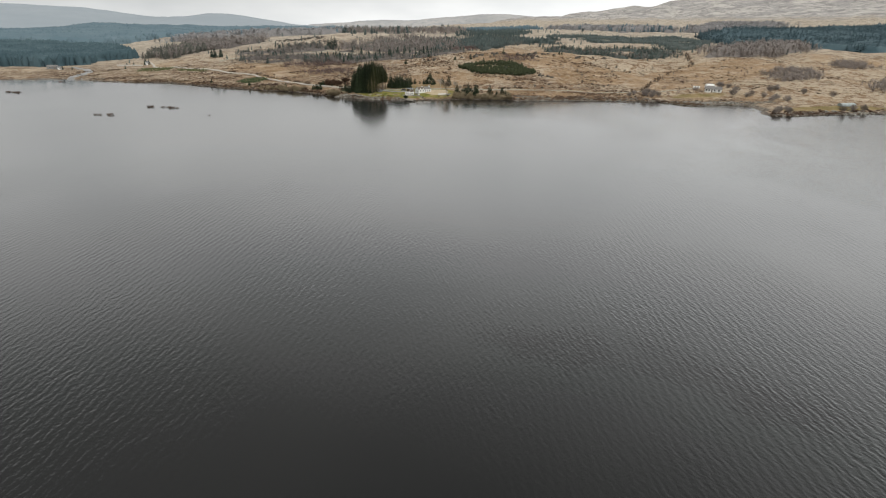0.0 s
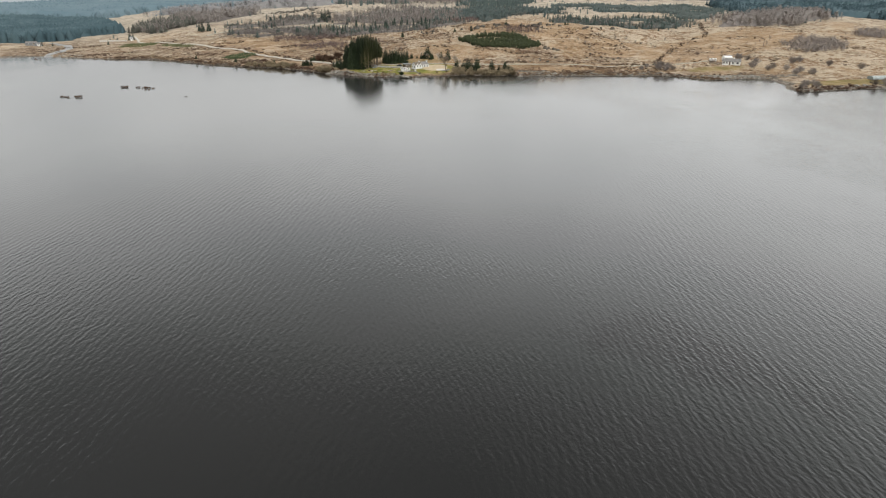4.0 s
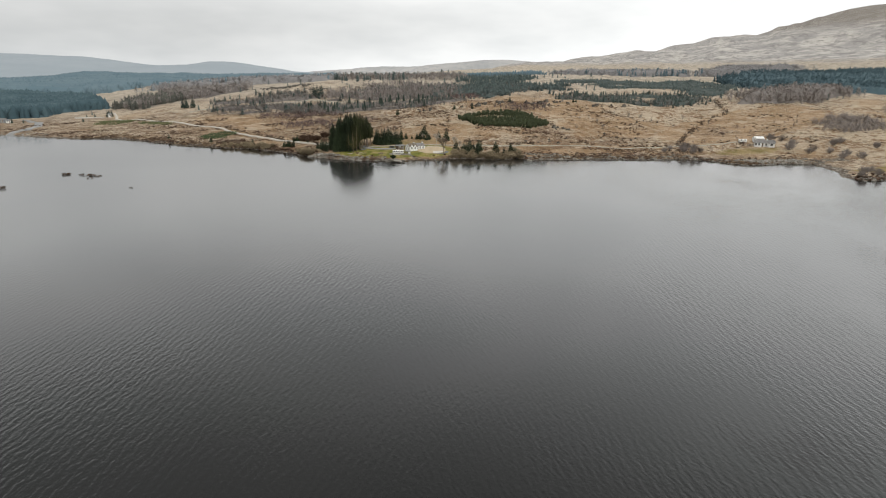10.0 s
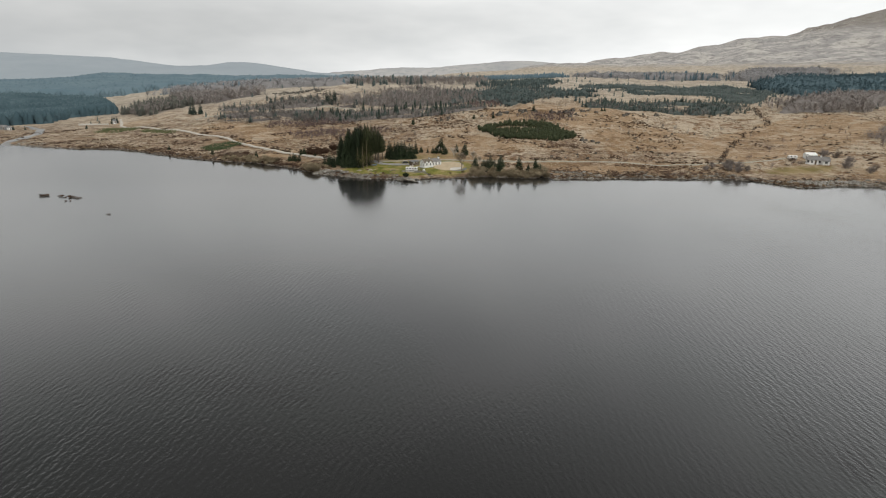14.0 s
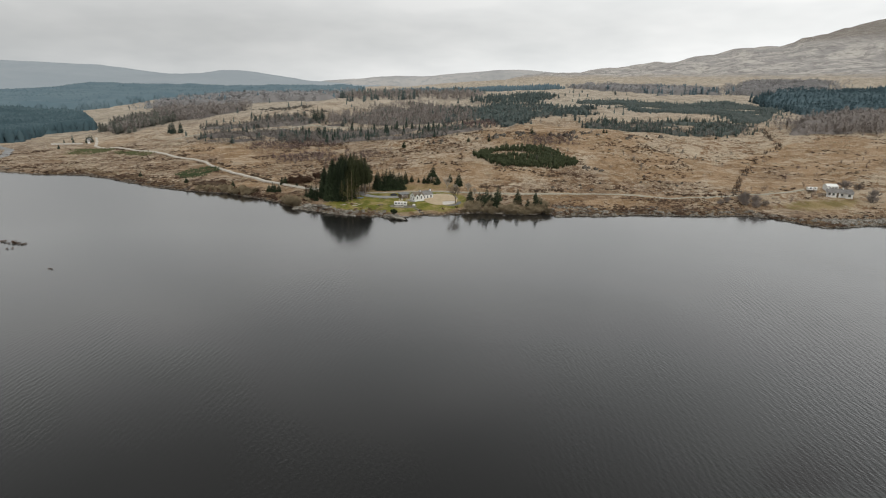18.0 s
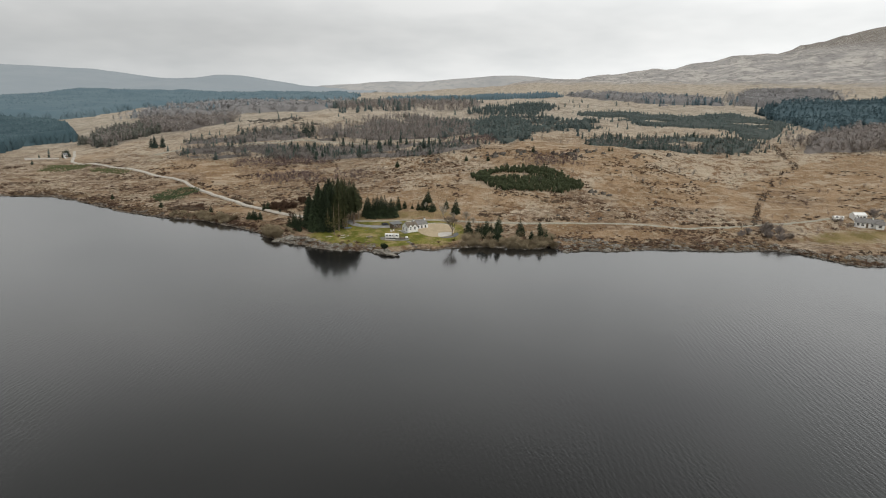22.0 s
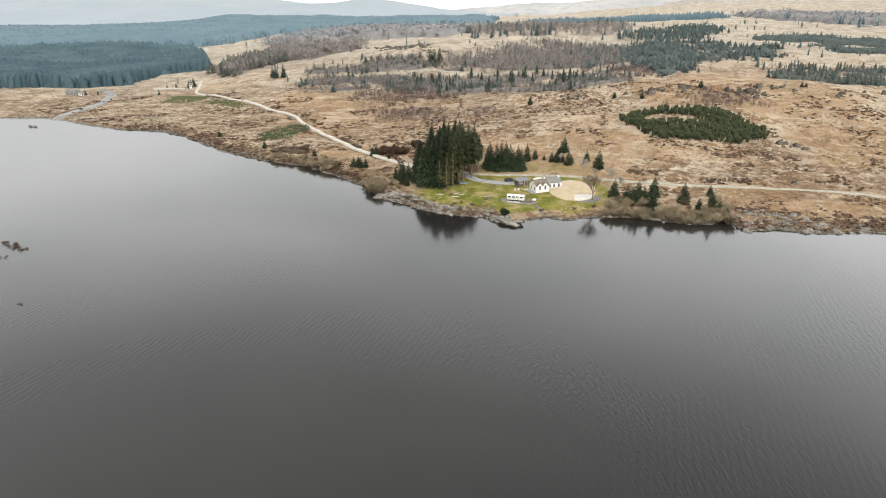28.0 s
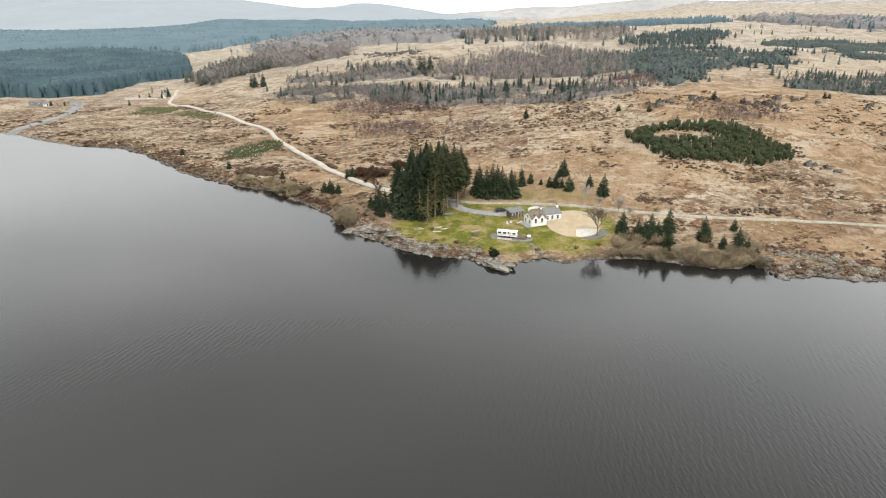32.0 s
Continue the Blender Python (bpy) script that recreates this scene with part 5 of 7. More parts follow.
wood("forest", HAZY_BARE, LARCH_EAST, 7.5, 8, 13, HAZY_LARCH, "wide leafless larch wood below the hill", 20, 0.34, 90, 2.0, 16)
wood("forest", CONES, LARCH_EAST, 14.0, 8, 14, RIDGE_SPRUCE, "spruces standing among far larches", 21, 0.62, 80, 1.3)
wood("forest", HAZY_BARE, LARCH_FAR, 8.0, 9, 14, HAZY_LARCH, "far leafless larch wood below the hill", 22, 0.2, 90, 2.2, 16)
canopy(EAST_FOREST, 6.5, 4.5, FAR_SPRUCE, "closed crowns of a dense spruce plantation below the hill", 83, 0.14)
wood("forest", YOUNG_CONES, EAST_FOREST, 5.2, 7.5, 12, FAR_SPRUCE, "dark spruce plantation below the hill, tinted with blue haze", 23, 0.12, 90, 1.5)
wood("forest", BARE, LARCH_FRONT, 3.0, 6.5, 11, LARCH, "dense leafless larch belt at the moor's edge", 24, 0.16, 30, 1.6)
for k, ring in enumerate(MAUVE_PATCHES):
    wood("shrubs", BIRCHES, ring, 1.7, 1.2, 3.0, MAUVE, "low purplish leafless birch scrub on the moor", 41 + k, 0.26, 12, 1.5, 4.0)
x, y = spots_in(PINE_RING, 1.15, 30, 0.10, 9, 1.0)
out = ~within(x, y, PINE_GLADE)
x, y = x[out], y[out]
scatter("plantation", PINES, x, y, 1.3 + 2.2 * np.random.RandomState(3).rand(len(x)) ** 1.4, PINE, "oval ring of young green pines on the brown moor", "woodland", 0.85, 3)
SAPLING = leafy("sapling_needles", (0.038, 0.056, 0.025), (0.066, 0.086, 0.038), 1.5, 0.8, True)
x, y = spots_in(YOUNG_PATCH, 0.75, 31, soft=0.8)
scatter("plantation", SAPLINGS, x, y, np.random.RandomState(4).uniform(0.5, 1.1, len(x)), SAPLING, "small patch of knee-high green saplings by the road", "plants", 1.2, 4)
rng = np.random.RandomState(8)
x, y = rng.uniform(-330, 420, 260), rng.uniform(200, 760, 260)
ok = lumps(x, y, 90, 61) > -0.1
scatter("woodland", CONES, x[ok], y[ok], rng.uniform(2.5, 6.5, ok.sum()), FAR_GREEN, "scattered self-seeded spruces over the upper moor", "trees", 1.0, 5)
x, y = rng.uniform(-120, 200, 130), rng.uniform(60, 190, 130)
ok = lumps(x, y, 40, 62) > 0.25
scatter("shrubs", BIRCHES, x[ok], y[ok], rng.uniform(2, 4, ok.sum()), BIRCH, "low leafless shrubs dotted over the moor", "shrubs", 1.2, 6)
for ring, count, seed, low, high in (([(-95, 100), (-40, 90), (-25, 118), (-40, 132), (-100, 128)], 150, 71, 1.8, 3.2), ([(60, 112), (90, 105), (92, 130), (62, 128)], 70, 72, 1.5, 3.0),
                                     ([(150, -10), (205, 20), (290, 60), (300, 130), (190, 70), (150, 24)], 90, 73, 1.5, 3.5)):
    sr = np.random.RandomState(seed)
    r = np.array(ring, float)
    x, y = sr.uniform(r[:, 0].min(), r[:, 0].max(), count * 2), sr.uniform(r[:, 1].min(), r[:, 1].max(), count * 2)
    ok = within(x, y, ring) & (lumps(x, y, 14, seed) > -0.25)
    scatter("shrubs", BIRCHES, x[ok], y[ok], sr.uniform(low, high, ok.sum()), MAUVE, "patch of purplish leafless birch and willow scrub", "shrubs", 1.3, seed)
for k, ring in enumerate(([(262, 64), (258, 32), (292, 48), (322, 100), (294, 106)], [(338, 100), (378, 110), (390, 146), (373, 164)], [(300, -10), (380, 40), (400, 90), (320, 30)])):
    x, y = spots_in(ring, 2.6, 78 + k, 0.2, 16, 3.0)
    scatter("shrubs", BIRCHES, x, y, np.random.RandomState(78 + k).uniform(2.5, 4.8, len(x)), GREY_SCRUB, "dense grey leafless willow thicket on the eastern slope", "shrubs", 1.5, 78 + k)
GORSE = leafy("olive_gorse", (0.07, 0.082, 0.036), (0.13, 0.135, 0.065), 2.0, 0.9, True)
for ring, seed in (([(-268, 186), (-262, 166), (-236, 160), (-232, 176)], 76), ([(-226, 166), (-218, 152), (-196, 142), (-194, 152)], 77)):
    x, y = spots_in(ring, 0.9, seed, soft=1.5)
    scatter("shrubs", SAPLINGS, x, y, np.random.RandomState(seed).uniform(0.5, 1.2, len(x)), GORSE, "low dark green gorse beside the estate road", "shrubs", 1.6, seed)


# ---- buildings ----
def gabled(parent, x0, x1, y0, y1, base, eave, ridge, walls, tiles, over=0.25, thick=0.16, plinth=1.2):
    """Walls with two gables (ridge along x) and a pitched roof of two slabs, laid in courses."""
    bm = bmesh.new()
    ym = (y0 + y1) / 2
    ring = [(x0, y0), (x1, y0), (x1, y1), (x0, y1)]
    low = [bm.verts.new((x, y, base - plinth)) for x, y in ring]
    top = [bm.verts.new((x, y, base + eave)) for x, y in ring]
    g0, g1 = bm.verts.new((x0, ym, base + ridge)), bm.verts.new((x1, ym, base + ridge))
    for i in range(4):
        bm.faces.new((low[i], low[(i + 1) % 4], top[(i + 1) % 4], top[i]))
    bm.faces.new((top[3], top[0], g0))
    bm.faces.new((top[1], top[2], g1))
    bm.faces.new(low[::-1])
    bm.faces.new((top[0], top[1], g1, g0))
    bm.faces.new((top[2], top[3], g0, g1))
    part("wall", bm, walls, parent)
    bm = bmesh.new()
    for side, ye in ((-1, y0), (1, y1)):
        run, rise = abs(ym - ye), ridge - eave
        yo, zo = ye + side * over, base + eave - over * rise / run
        courses = 7
        for k in range(courses):
            f0, f1 = k / courses, (k + 1) / courses + 0.02
            ya, za = yo + (ym - yo) * f0, zo + (base + ridge - zo) * f0
            yb, zb = yo + (ym - yo) * min(f1, 1), zo + (base + ridge - zo) * min(f1, 1)
            v = [bm.verts.new(p) for p in ((x0 - over, ya, za + 0.03), (x1 + over, ya, za + 0.03), (x1 + over, yb, zb + 0.03), (x0 - over, yb, zb + 0.03),
                                           (x0 - over, ya, za + thick), (x1 + over, ya, za + thick), (x1 + over, yb, zb + thick - 0.03), (x0 - over, yb, zb + thick - 0.03))]
            for f in ((3, 2, 1, 0), (4, 5, 6, 7), (0, 1, 5, 4), (1, 2, 6, 5), (2, 3, 7, 6), (3, 0, 4, 7)):
                bm.faces.new([v[i] for i in f])
    roof = part("roof", bm, tiles, parent)
    part("ridge_cap", boxed(x0 - over, x1 + over, ym - 0.12, ym + 0.12, base + ridge + 0.06, base + ridge + 0.24, bevel=0.04), tiles, roof)
    return roof


def chimney(parent, x, y, z0, z1, walls=RENDER_WHITE):
    c = part("chimney", boxed(x - 0.28, x + 0.28, y - 0.42, y + 0.42, z0, z1), walls, parent)
    part("chimney_cap", boxed(x - 0.36, x + 0.36, y - 0.5, y + 0.5, z1, z1 + 0.12, bevel=0.02), SLATE, c)
    for dy in (-0.2, 0.2):
        bm = bmesh.new()
        bmesh.ops.create_cone(bm, cap_ends=True, segments=8, radius1=0.12, radius2=0.09, depth=0.36, matrix=pose(x, y + dy, z1 + 0.3))
        part("chimney_pot", bm, BROWN_TILE, c, "clay chimney pot")


def opening(parent, name, along, at, z0, z1, face, axis="x", sill=True):
    """A window or door on a wall: axis "x": the wall runs along x at y = face; "y": along y at x = face."""
    def b(a0, a1, out0, out1, za, zb):
        return boxed(a0, a1, face + min(out0, out1), face + max(out0, out1), za, zb) if axis == "x" else boxed(face + min(out0, out1), face + max(out0, out1), a0, a1, za, zb)
    w = along / 2
    s = 1 if opening.outward > 0 else -1
    win = part(name, b(at - w, at + w, -0.06 * s, 0.012 * s, z0, z1), GLASS if name == "window" else TIMBER, parent)
    for a0, a1, za, zb in ((at - w - 0.07, at - w + 0.03, z0 - 0.05, z1 + 0.06), (at + w - 0.03, at + w + 0.07, z0 - 0.05, z1 + 0.06), (at - w + 0.03, at + w - 0.03, z1 - 0.03, z1 + 0.06)):
        part("frame", b(a0, a1, 0, 0.05 * s, za, zb), METAL_WHITE, win)
    if name == "window":
        part("glazing_bar", b(at - w, at + w, 0.0, 0.035 * s, (z0 + z1) / 2 - 0.03, (z0 + z1) / 2 + 0.03), METAL_WHITE, win)
        if sill:
            part("sill", b(at - w - 0.12, at + w + 0.12, 0, 0.12 * s, z0 - 0.1, z0 - 0.02), PAVING, win)
    return win


def cottage():
    z = 2.35
    h = thing("cottage", -7.9, -2.6, z, 31, "white limewashed cottage with slate roofs on the green lawn", "house")
    h.scale = (1, 1, 0.82)
    gabled(h, 0.0, 4.9, 0.0, 4.9, 0.0, 2.55, 4.5, RENDER_WHITE, BROWN_TILE, 0.12)
    opening.outward = -1
    for at in (1.25, 3.3):
        opening(h, "window", 0.72, at, 1.25, 2.75, -0.16)
        # small gable over each front window
        bm = bmesh.new()
        v = [bm.verts.new(p) for p in ((at - 0.85, -0.16, 2.75), (at + 0.85, -0.16, 2.75), (at, -0.16, 3.95), (at - 0.85, 1.9, 2.75), (at + 0.85, 1.9, 2.75), (at, 1.9, 3.95))]
        for f in ((0, 1, 2), (5, 4, 3), (0, 3, 4, 1), (1, 4, 5, 2), (2, 5, 3, 0)):
            bm.faces.new([v[i] for i in f])
        box(bm, at - 0.85, at + 0.85, -0.16, 0.3, 0.0, 2.752)
        d = part("dormer", bm, RENDER_WHITE, h)
        for s in (-1, 1):
            bm = bmesh.new()
            a, b = Vector((at + s * 1.0, -0.26, 2.62)), Vector((at, -0.26, 4.02))
            v = [bm.verts.new(p) for p in (a, b, b + Vector((0, 1.75, 0)), a + Vector((0, 1.2, 0)), a + Vector((0, 0, 0.1)), b + Vector((0, 0, 0.1)), b + Vector((0, 1.75, 0.1)), a + Vector((0, 1.2, 0.1)))]
            for f in ((3, 2, 1, 0), (4, 5, 6, 7), (0, 1, 5, 4), (1, 2, 6, 5), (2, 3, 7, 6), (3, 0, 4, 7)):
                bm.faces.new([v[i] for i in f])
            part("dormer_roof", bm, BROWN_TILE, d)
    opening(h, "window", 0.7, 1.3, 0.7, 1.9, 0.0, "y")
    opening(h, "window", 0.6, 2.45, 2.5, 3.4, 0.0, "y")
    opening(h, "window", 0.7, 3.6, 0.7, 1.9, 0.0, "y")
    gabled(h, 4.92, 11.2, 2.6, 7.4, 0.1, 2.45, 4.15, RENDER_WHITE, SLATE, 0.14)
    for at in (6.6, 8.2, 10.0):
        opening(h, "window", 0.8, at, 0.75, 2.15, 2.6)
    opening(h, "door", 0.9, 5.4, 0.15, 2.15, 2.6)
    opening.outward = 1
    opening(h, "window", 0.7, 5.0, 0.9, 2.1, 11.2, "y")
    chimney(h, 10.85, 5.0, 3.4, 5.1)
    chimney(h, 5.4, 5.0, 3.4, 4.9)
    part("doorstep", boxed(4.8, 6.1, 1.7, 2.58, -0.4, 0.12, bevel=0.02), PAVING, h)
    part("terrace", boxed(6.2, 11.8, 1.2, 2.58, -0.6, 0.05, bevel=0.03), PAVING, h, "pale paved strip along the front wall")
    part("terrace", boxed(-1.6, -0.02, -0.4, 5.2, -0.6, 0.02, bevel=0.03), GRAVEL, h, "grey paved strip by the gable")
    return h


cottage()


def shed():
    s = thing("shed", -13.2, 4.6, 2.35, 31, "brown boarded shed with a grey lean-to roof beside the cottage", "shed")
    for k in range(12):
        x0 = -1.5 + 0.333 * k
        part("board", boxed(x0, x0 + 0.325, 0.0, 0.05, -0.5, 1.92 + 0.01 * (k % 2)), TIMBER, s)
    part("wall", boxed(-1.5, 2.5, 0.052, 3.2, -0.5, 1.9), TIMBER, s)
    bm = bmesh.new()
    v = [bm.verts.new(p) for p in ((-1.9, -0.4, 1.95), (3.1, -0.4, 1.95), (3.1, 3.6, 2.3), (-1.9, 3.6, 2.3), (-1.9, -0.4, 2.07), (3.1, -0.4, 2.07), (3.1, 3.6, 2.42), (-1.9, 3.6, 2.42))]
    for f in ((3, 2, 1, 0), (4, 5, 6, 7), (0, 1, 5, 4), (1, 2, 6, 5), (2, 3, 7, 6), (3, 0, 4, 7)):
        bm.faces.new([v[i] for i in f])
    roof = part("roof", bm, FELT, s)
    for k in range(5):
        bm = bmesh.new()
        x = -1.4 + k * 0.95
        v = [bm.verts.new(p) for p in ((x, -0.41, 2.06), (x + 0.06, -0.41, 2.06), (x + 0.06, 3.6, 2.41), (x, 3.6, 2.41), (x, -0.41, 2.12), (x + 0.06, -0.41, 2.12), (x + 0.06, 3.6, 2.47), (x, 3.6, 2.47))]
        for f in ((3, 2, 1, 0), (4, 5, 6, 7), (0, 1, 5, 4), (1, 2, 6, 5), (2, 3, 7, 6), (3, 0, 4, 7)):
            bm.faces.new([v[i] for i in f])
        part("batten", bm, FELT, roof)
    opening.outward = -1
    opening(s, "window", 0.8, -0.5, 0.9, 1.7, -0.005, sill=False)
    opening(s, "door", 0.9, 1.4, -0.3, 1.7, -0.005)
    return s


shed()


def garden_wall():
    w = thing("garden_wall", -6.9, 10.6, 0, 0, "low white horseshoe garden wall behind the cottage", "wall")
    z = ground(-6.9, 12.5) + 0.15
    steps = [radians(-8 + 196 * k / 22) for k in range(23)]
    for rx, ry, z0, z1, material, name in ((2.7, 3.0, z - 1.0, z + 0.3, RENDER_WHITE, "wall"), (2.66, 2.96, z + 0.3, z + 0.36, PAVING, "coping")):
        wide = 0.32 if name == "wall" else 0.40
        inner = [(rx * math.cos(g), ry * math.sin(g)) for g in steps]
        outer = [((rx + wide) * math.cos(g), (ry + wide) * math.sin(g)) for g in steps]
        part(name, prism(bmesh.new(), outer + inner[::-1], z0, z1), material, w)
    return w


garden_wall()


def caravan(x, y, z, turn, length, label, wide=2.4, tall=2.2, windows=4):
    """A static holiday caravan: rounded body, window band, roof, wheels and tow bar."""
    c = thing("caravan", x, y, z, turn, label, "caravan")
    L, W = length / 2, wide / 2
    body = part("body", boxed(-L, L, -W, W, 0.45, tall, bevel=0.12), METAL_WHITE, c)
    bm = bmesh.new()
    prof = [(-W - 0.05, tall - 0.04), (-W * 0.6, tall + 0.16), (0, tall + 0.24), (W * 0.6, tall + 0.16), (W + 0.05, tall - 0.04)]
    a = [bm.verts.new((-L - 0.05, p, q)) for p, q in prof]
    b = [bm.verts.new((L + 0.05, p, q)) for p, q in prof]
    for i in range(4):
        bm.faces.new((a[i], b[i], b[i + 1], a[i + 1]))
    bm.faces.new(a)
    bm.faces.new(b[::-1])
    bm.faces.new((a[0], a[4], b[4], b[0]))
    part("roof", bm, METAL_WHITE, c)
    for k in range(windows):
        xm = -L + (k + 0.6) * length / (windows + 0.2)
        for s in (-1, 1):
            win = part("window", boxed(xm - 0.42, xm + 0.42, s * W - 0.015, s * W + 0.02, 1.2, 1.8), GLASS, body)
    part("window", boxed(L - 0.02, L + 0.02, -0.7, 0.7, 1.15, 1.8), GLASS, body)
    part("door", boxed(L * 0.32 - 0.35, L * 0.32 + 0.35, -W - 0.03, -W + 0.01, 0.5, 1.95), PAVING, body)
    part("trim", boxed(-L - 0.01, L + 0.01, -W - 0.012, -W + 0.01, 0.95, 1.03), GRAVEL, body, "grey stripe along the side")
    for xm in (-L * 0.2, L * 0.2):
        for s in (-1, 1):
            bm = bmesh.new()
            bmesh.ops.create_cone(bm, cap_ends=True, segments=14, radius1=0.32, radius2=0.32, depth=0.2, matrix=pose(xm, s * (W - 0.2), 0.32, 90))
            part("wheel", bm, BLACK, c)
    for xm in (-L * 0.85, L * 0.85):
        for s in (-1, 1):
            part("prop", boxed(xm - 0.12, xm + 0.12, s * (W - 0.3) - 0.12, s * (W - 0.3) + 0.12, -0.3, 0.46), GRAVEL, c)
    part("tow_bar", boxed(-L - 1.0, -L + 0.1, -0.05, 0.05, 0.42, 0.5), FELT, c)
    return c


CZ = STAND_PLANE[0] + STAND_PLANE[1] * -13 + STAND_PLANE[2] * -11.5
pad("pavement", STAND, STAND_PLANE, 0, DARK_GRAVEL, "dull dark gravel stand under the caravan")
caravan(-13.9, -11.4, CZ, -5, 5.6, "long white touring caravan parked on the shore lawn", 2.2, 1.8)
d = thing("deck", -9.8, -11.6, CZ, -5, "weathered timber deck at the caravan's end", "deck")
for k in range(9):
    part("plank", boxed(-0.9, 1.1, -1.2 + k * 0.26, -0.96 + k * 0.26, 0.22, 0.27), TIMBER, d)
for px in (-0.8, 1.0):
    for py in (-1.1, 1.0):
        part("post", boxed(px - 0.06, px + 0.06, py - 0.06, py + 0.06, -0.3, 1.1), TIMBER, d)
for py in (-1.1, 1.0):
    part("rail", boxed(-0.9, 1.1, py - 0.03, py + 0.03, 1.02, 1.1), TIMBER, d)
bm = bmesh.new()
bmesh.ops.create_uvsphere(bm, u_segments=12, v_segments=8, radius=0.55, matrix=Matrix.Diagonal((1.25, 0.8, 0.8, 1)))
t = thing("gas_tank", -8.0, -11.2, CZ + 0.55, 20, "rounded white gas tank beside the caravan", "tank")
part("tank", bm, METAL_WHITE, t, smooth=True)
for s in (-0.4, 0.4):
    part("foot", boxed(s - 0.08, s + 0.08, -0.25, 0.25, -0.56, -0.3), FELT, t)
w = thing("low_wall", -13.2, -13.4, CZ, -5, "low pale stone edging in front of the caravan", "wall")
for k in range(8):
    part("block", boxed(-3.4 + k * 0.52, -2.92 + k * 0.52, -0.16, 0.16, -0.2, 0.22 + 0.03 * (k % 3), bevel=0.03), PAVING, w)


def car(x, y, turn, paint, label):
    c = thing("car", x, y, ground(x, y) + 0.12, turn, label, "car")
    bm = bmesh.new()
    prof = [(-2.05, 0.35), (-2.1, 0.75), (-1.9, 0.95), (-1.2, 1.0), (-0.75, 1.42), (0.95, 1.45), (1.6, 1.02), (2.0, 0.92), (2.08, 0.55), (2.0, 0.35)]
    a = [bm.verts.new((p, -0.82 if q < 1.1 else -0.66, q)) for p, q in prof]
    b = [bm.verts.new((p, 0.82 if q < 1.1 else 0.66, q)) for p, q in prof]
    n = len(prof)
    for i in range(n):
        bm.faces.new((a[i], a[(i + 1) % n], b[(i + 1) % n], b[i]))
    bm.faces.new(a[::-1])
    bm.faces.new(b)
    body = part("body", bm, paint, c)
    for s in (-1, 1):
        part("window", boxed(-0.65, 0.85, s * 0.74 - 0.03, s * 0.74 + 0.03, 1.05, 1.36), GLASS, body)
    for name, (xa, za), (xb, zb) in (("windscreen", (-1.16, 1.05), (-0.80, 1.385)), ("rear_window", (1.53, 1.075), (1.03, 1.405))):
        bm = bmesh.new()
        out = 0.03 if xa > 0 else -0.03
        v = [bm.verts.new((px + o, s * w, pz + abs(o))) for o in (0, out) for px, pz, w in ((xa, za, 0.70), (xb, zb, 0.60)) for s in (-1, 1)]
        for f in ((0, 1, 3, 2), (4, 6, 7, 5), (0, 4, 5, 1), (2, 3, 7, 6), (0, 2, 6, 4), (1, 5, 7, 3)):
            bm.faces.new([v[i] for i in f])
        part(name, bm, GLASS, body)
    for xm in (-1.3, 1.3):
        for s in (-1, 1):
            bm = bmesh.new()
            bmesh.ops.create_cone(bm, cap_ends=True, segments=16, radius1=0.33, radius2=0.33, depth=0.2, matrix=pose(xm, s * 0.76, 0.33, 90))
            wheel = part("wheel", bm, BLACK, c)
            bm = bmesh.new()
            bmesh.ops.create_cone(bm, cap_ends=True, segments=10, radius1=0.2, radius2=0.2, depth=0.03, matrix=pose(xm, s * 0.875, 0.33, 90))
            part("rim", bm, FELT, wheel)
    for s in (-0.6, 0.6):
        part("headlight", boxed(-2.12, -2.04, s - 0.18, s + 0.18, 0.66, 0.82), METAL_WHITE, c)
    return c


car(-18.4, 9.0, 28, CAR_DARK, "dark saloon car parked on the gravel drive").scale = (0.8, 0.8, 0.8)
b = thing("boat", -34.0, 4.6, ground(-34, 4.6), 15, "small open boat under a faded blue tarpaulin", "boat")
b.scale = (0.75, 0.75, 0.75)
bm = bmesh.new()
rings = []
for x, w0, z0 in ((-2.0, 0.55, 0.1), (-1.0, 0.8, 0.0), (0.3, 0.85, 0.0), (1.4, 0.6, 0.08), (2.2, 0.06, 0.3)):
    rings.append([bm.verts.new((x, w, z)) for w, z in ((-w0, 0.62), (-w0 * 0.8, 0.2 + z0), (0, z0), (w0 * 0.8, 0.2 + z0), (w0, 0.62))])
for r0, r1 in zip(rings, rings[1:]):
    for i in range(4):
        bm.faces.new((r0[i], r0[i + 1], r1[i + 1], r1[i]))
bm.faces.new(rings[0])
part("hull", bm, GRAVEL, b)
bm = bmesh.new()
rings = [[bm.verts.new((x, w, z)) for w, z in ((-w0 - 0.05, 0.5), (-w0 * 0.5, 0.74), (0, 0.85), (w0 * 0.5, 0.74), (w0 + 0.05, 0.5))] for x, w0 in ((-2.05, 0.56), (-1.0, 0.82), (0.3, 0.86), (1.4, 0.62), (2.2, 0.08))]
for r0, r1 in zip(rings, rings[1:]):
    for i in range(4):
        bm.faces.new((r0[i], r1[i], r1[i + 1], r0[i + 1]))
part("tarpaulin", bm, BLUE_TARP, b, "faded blue tarpaulin")


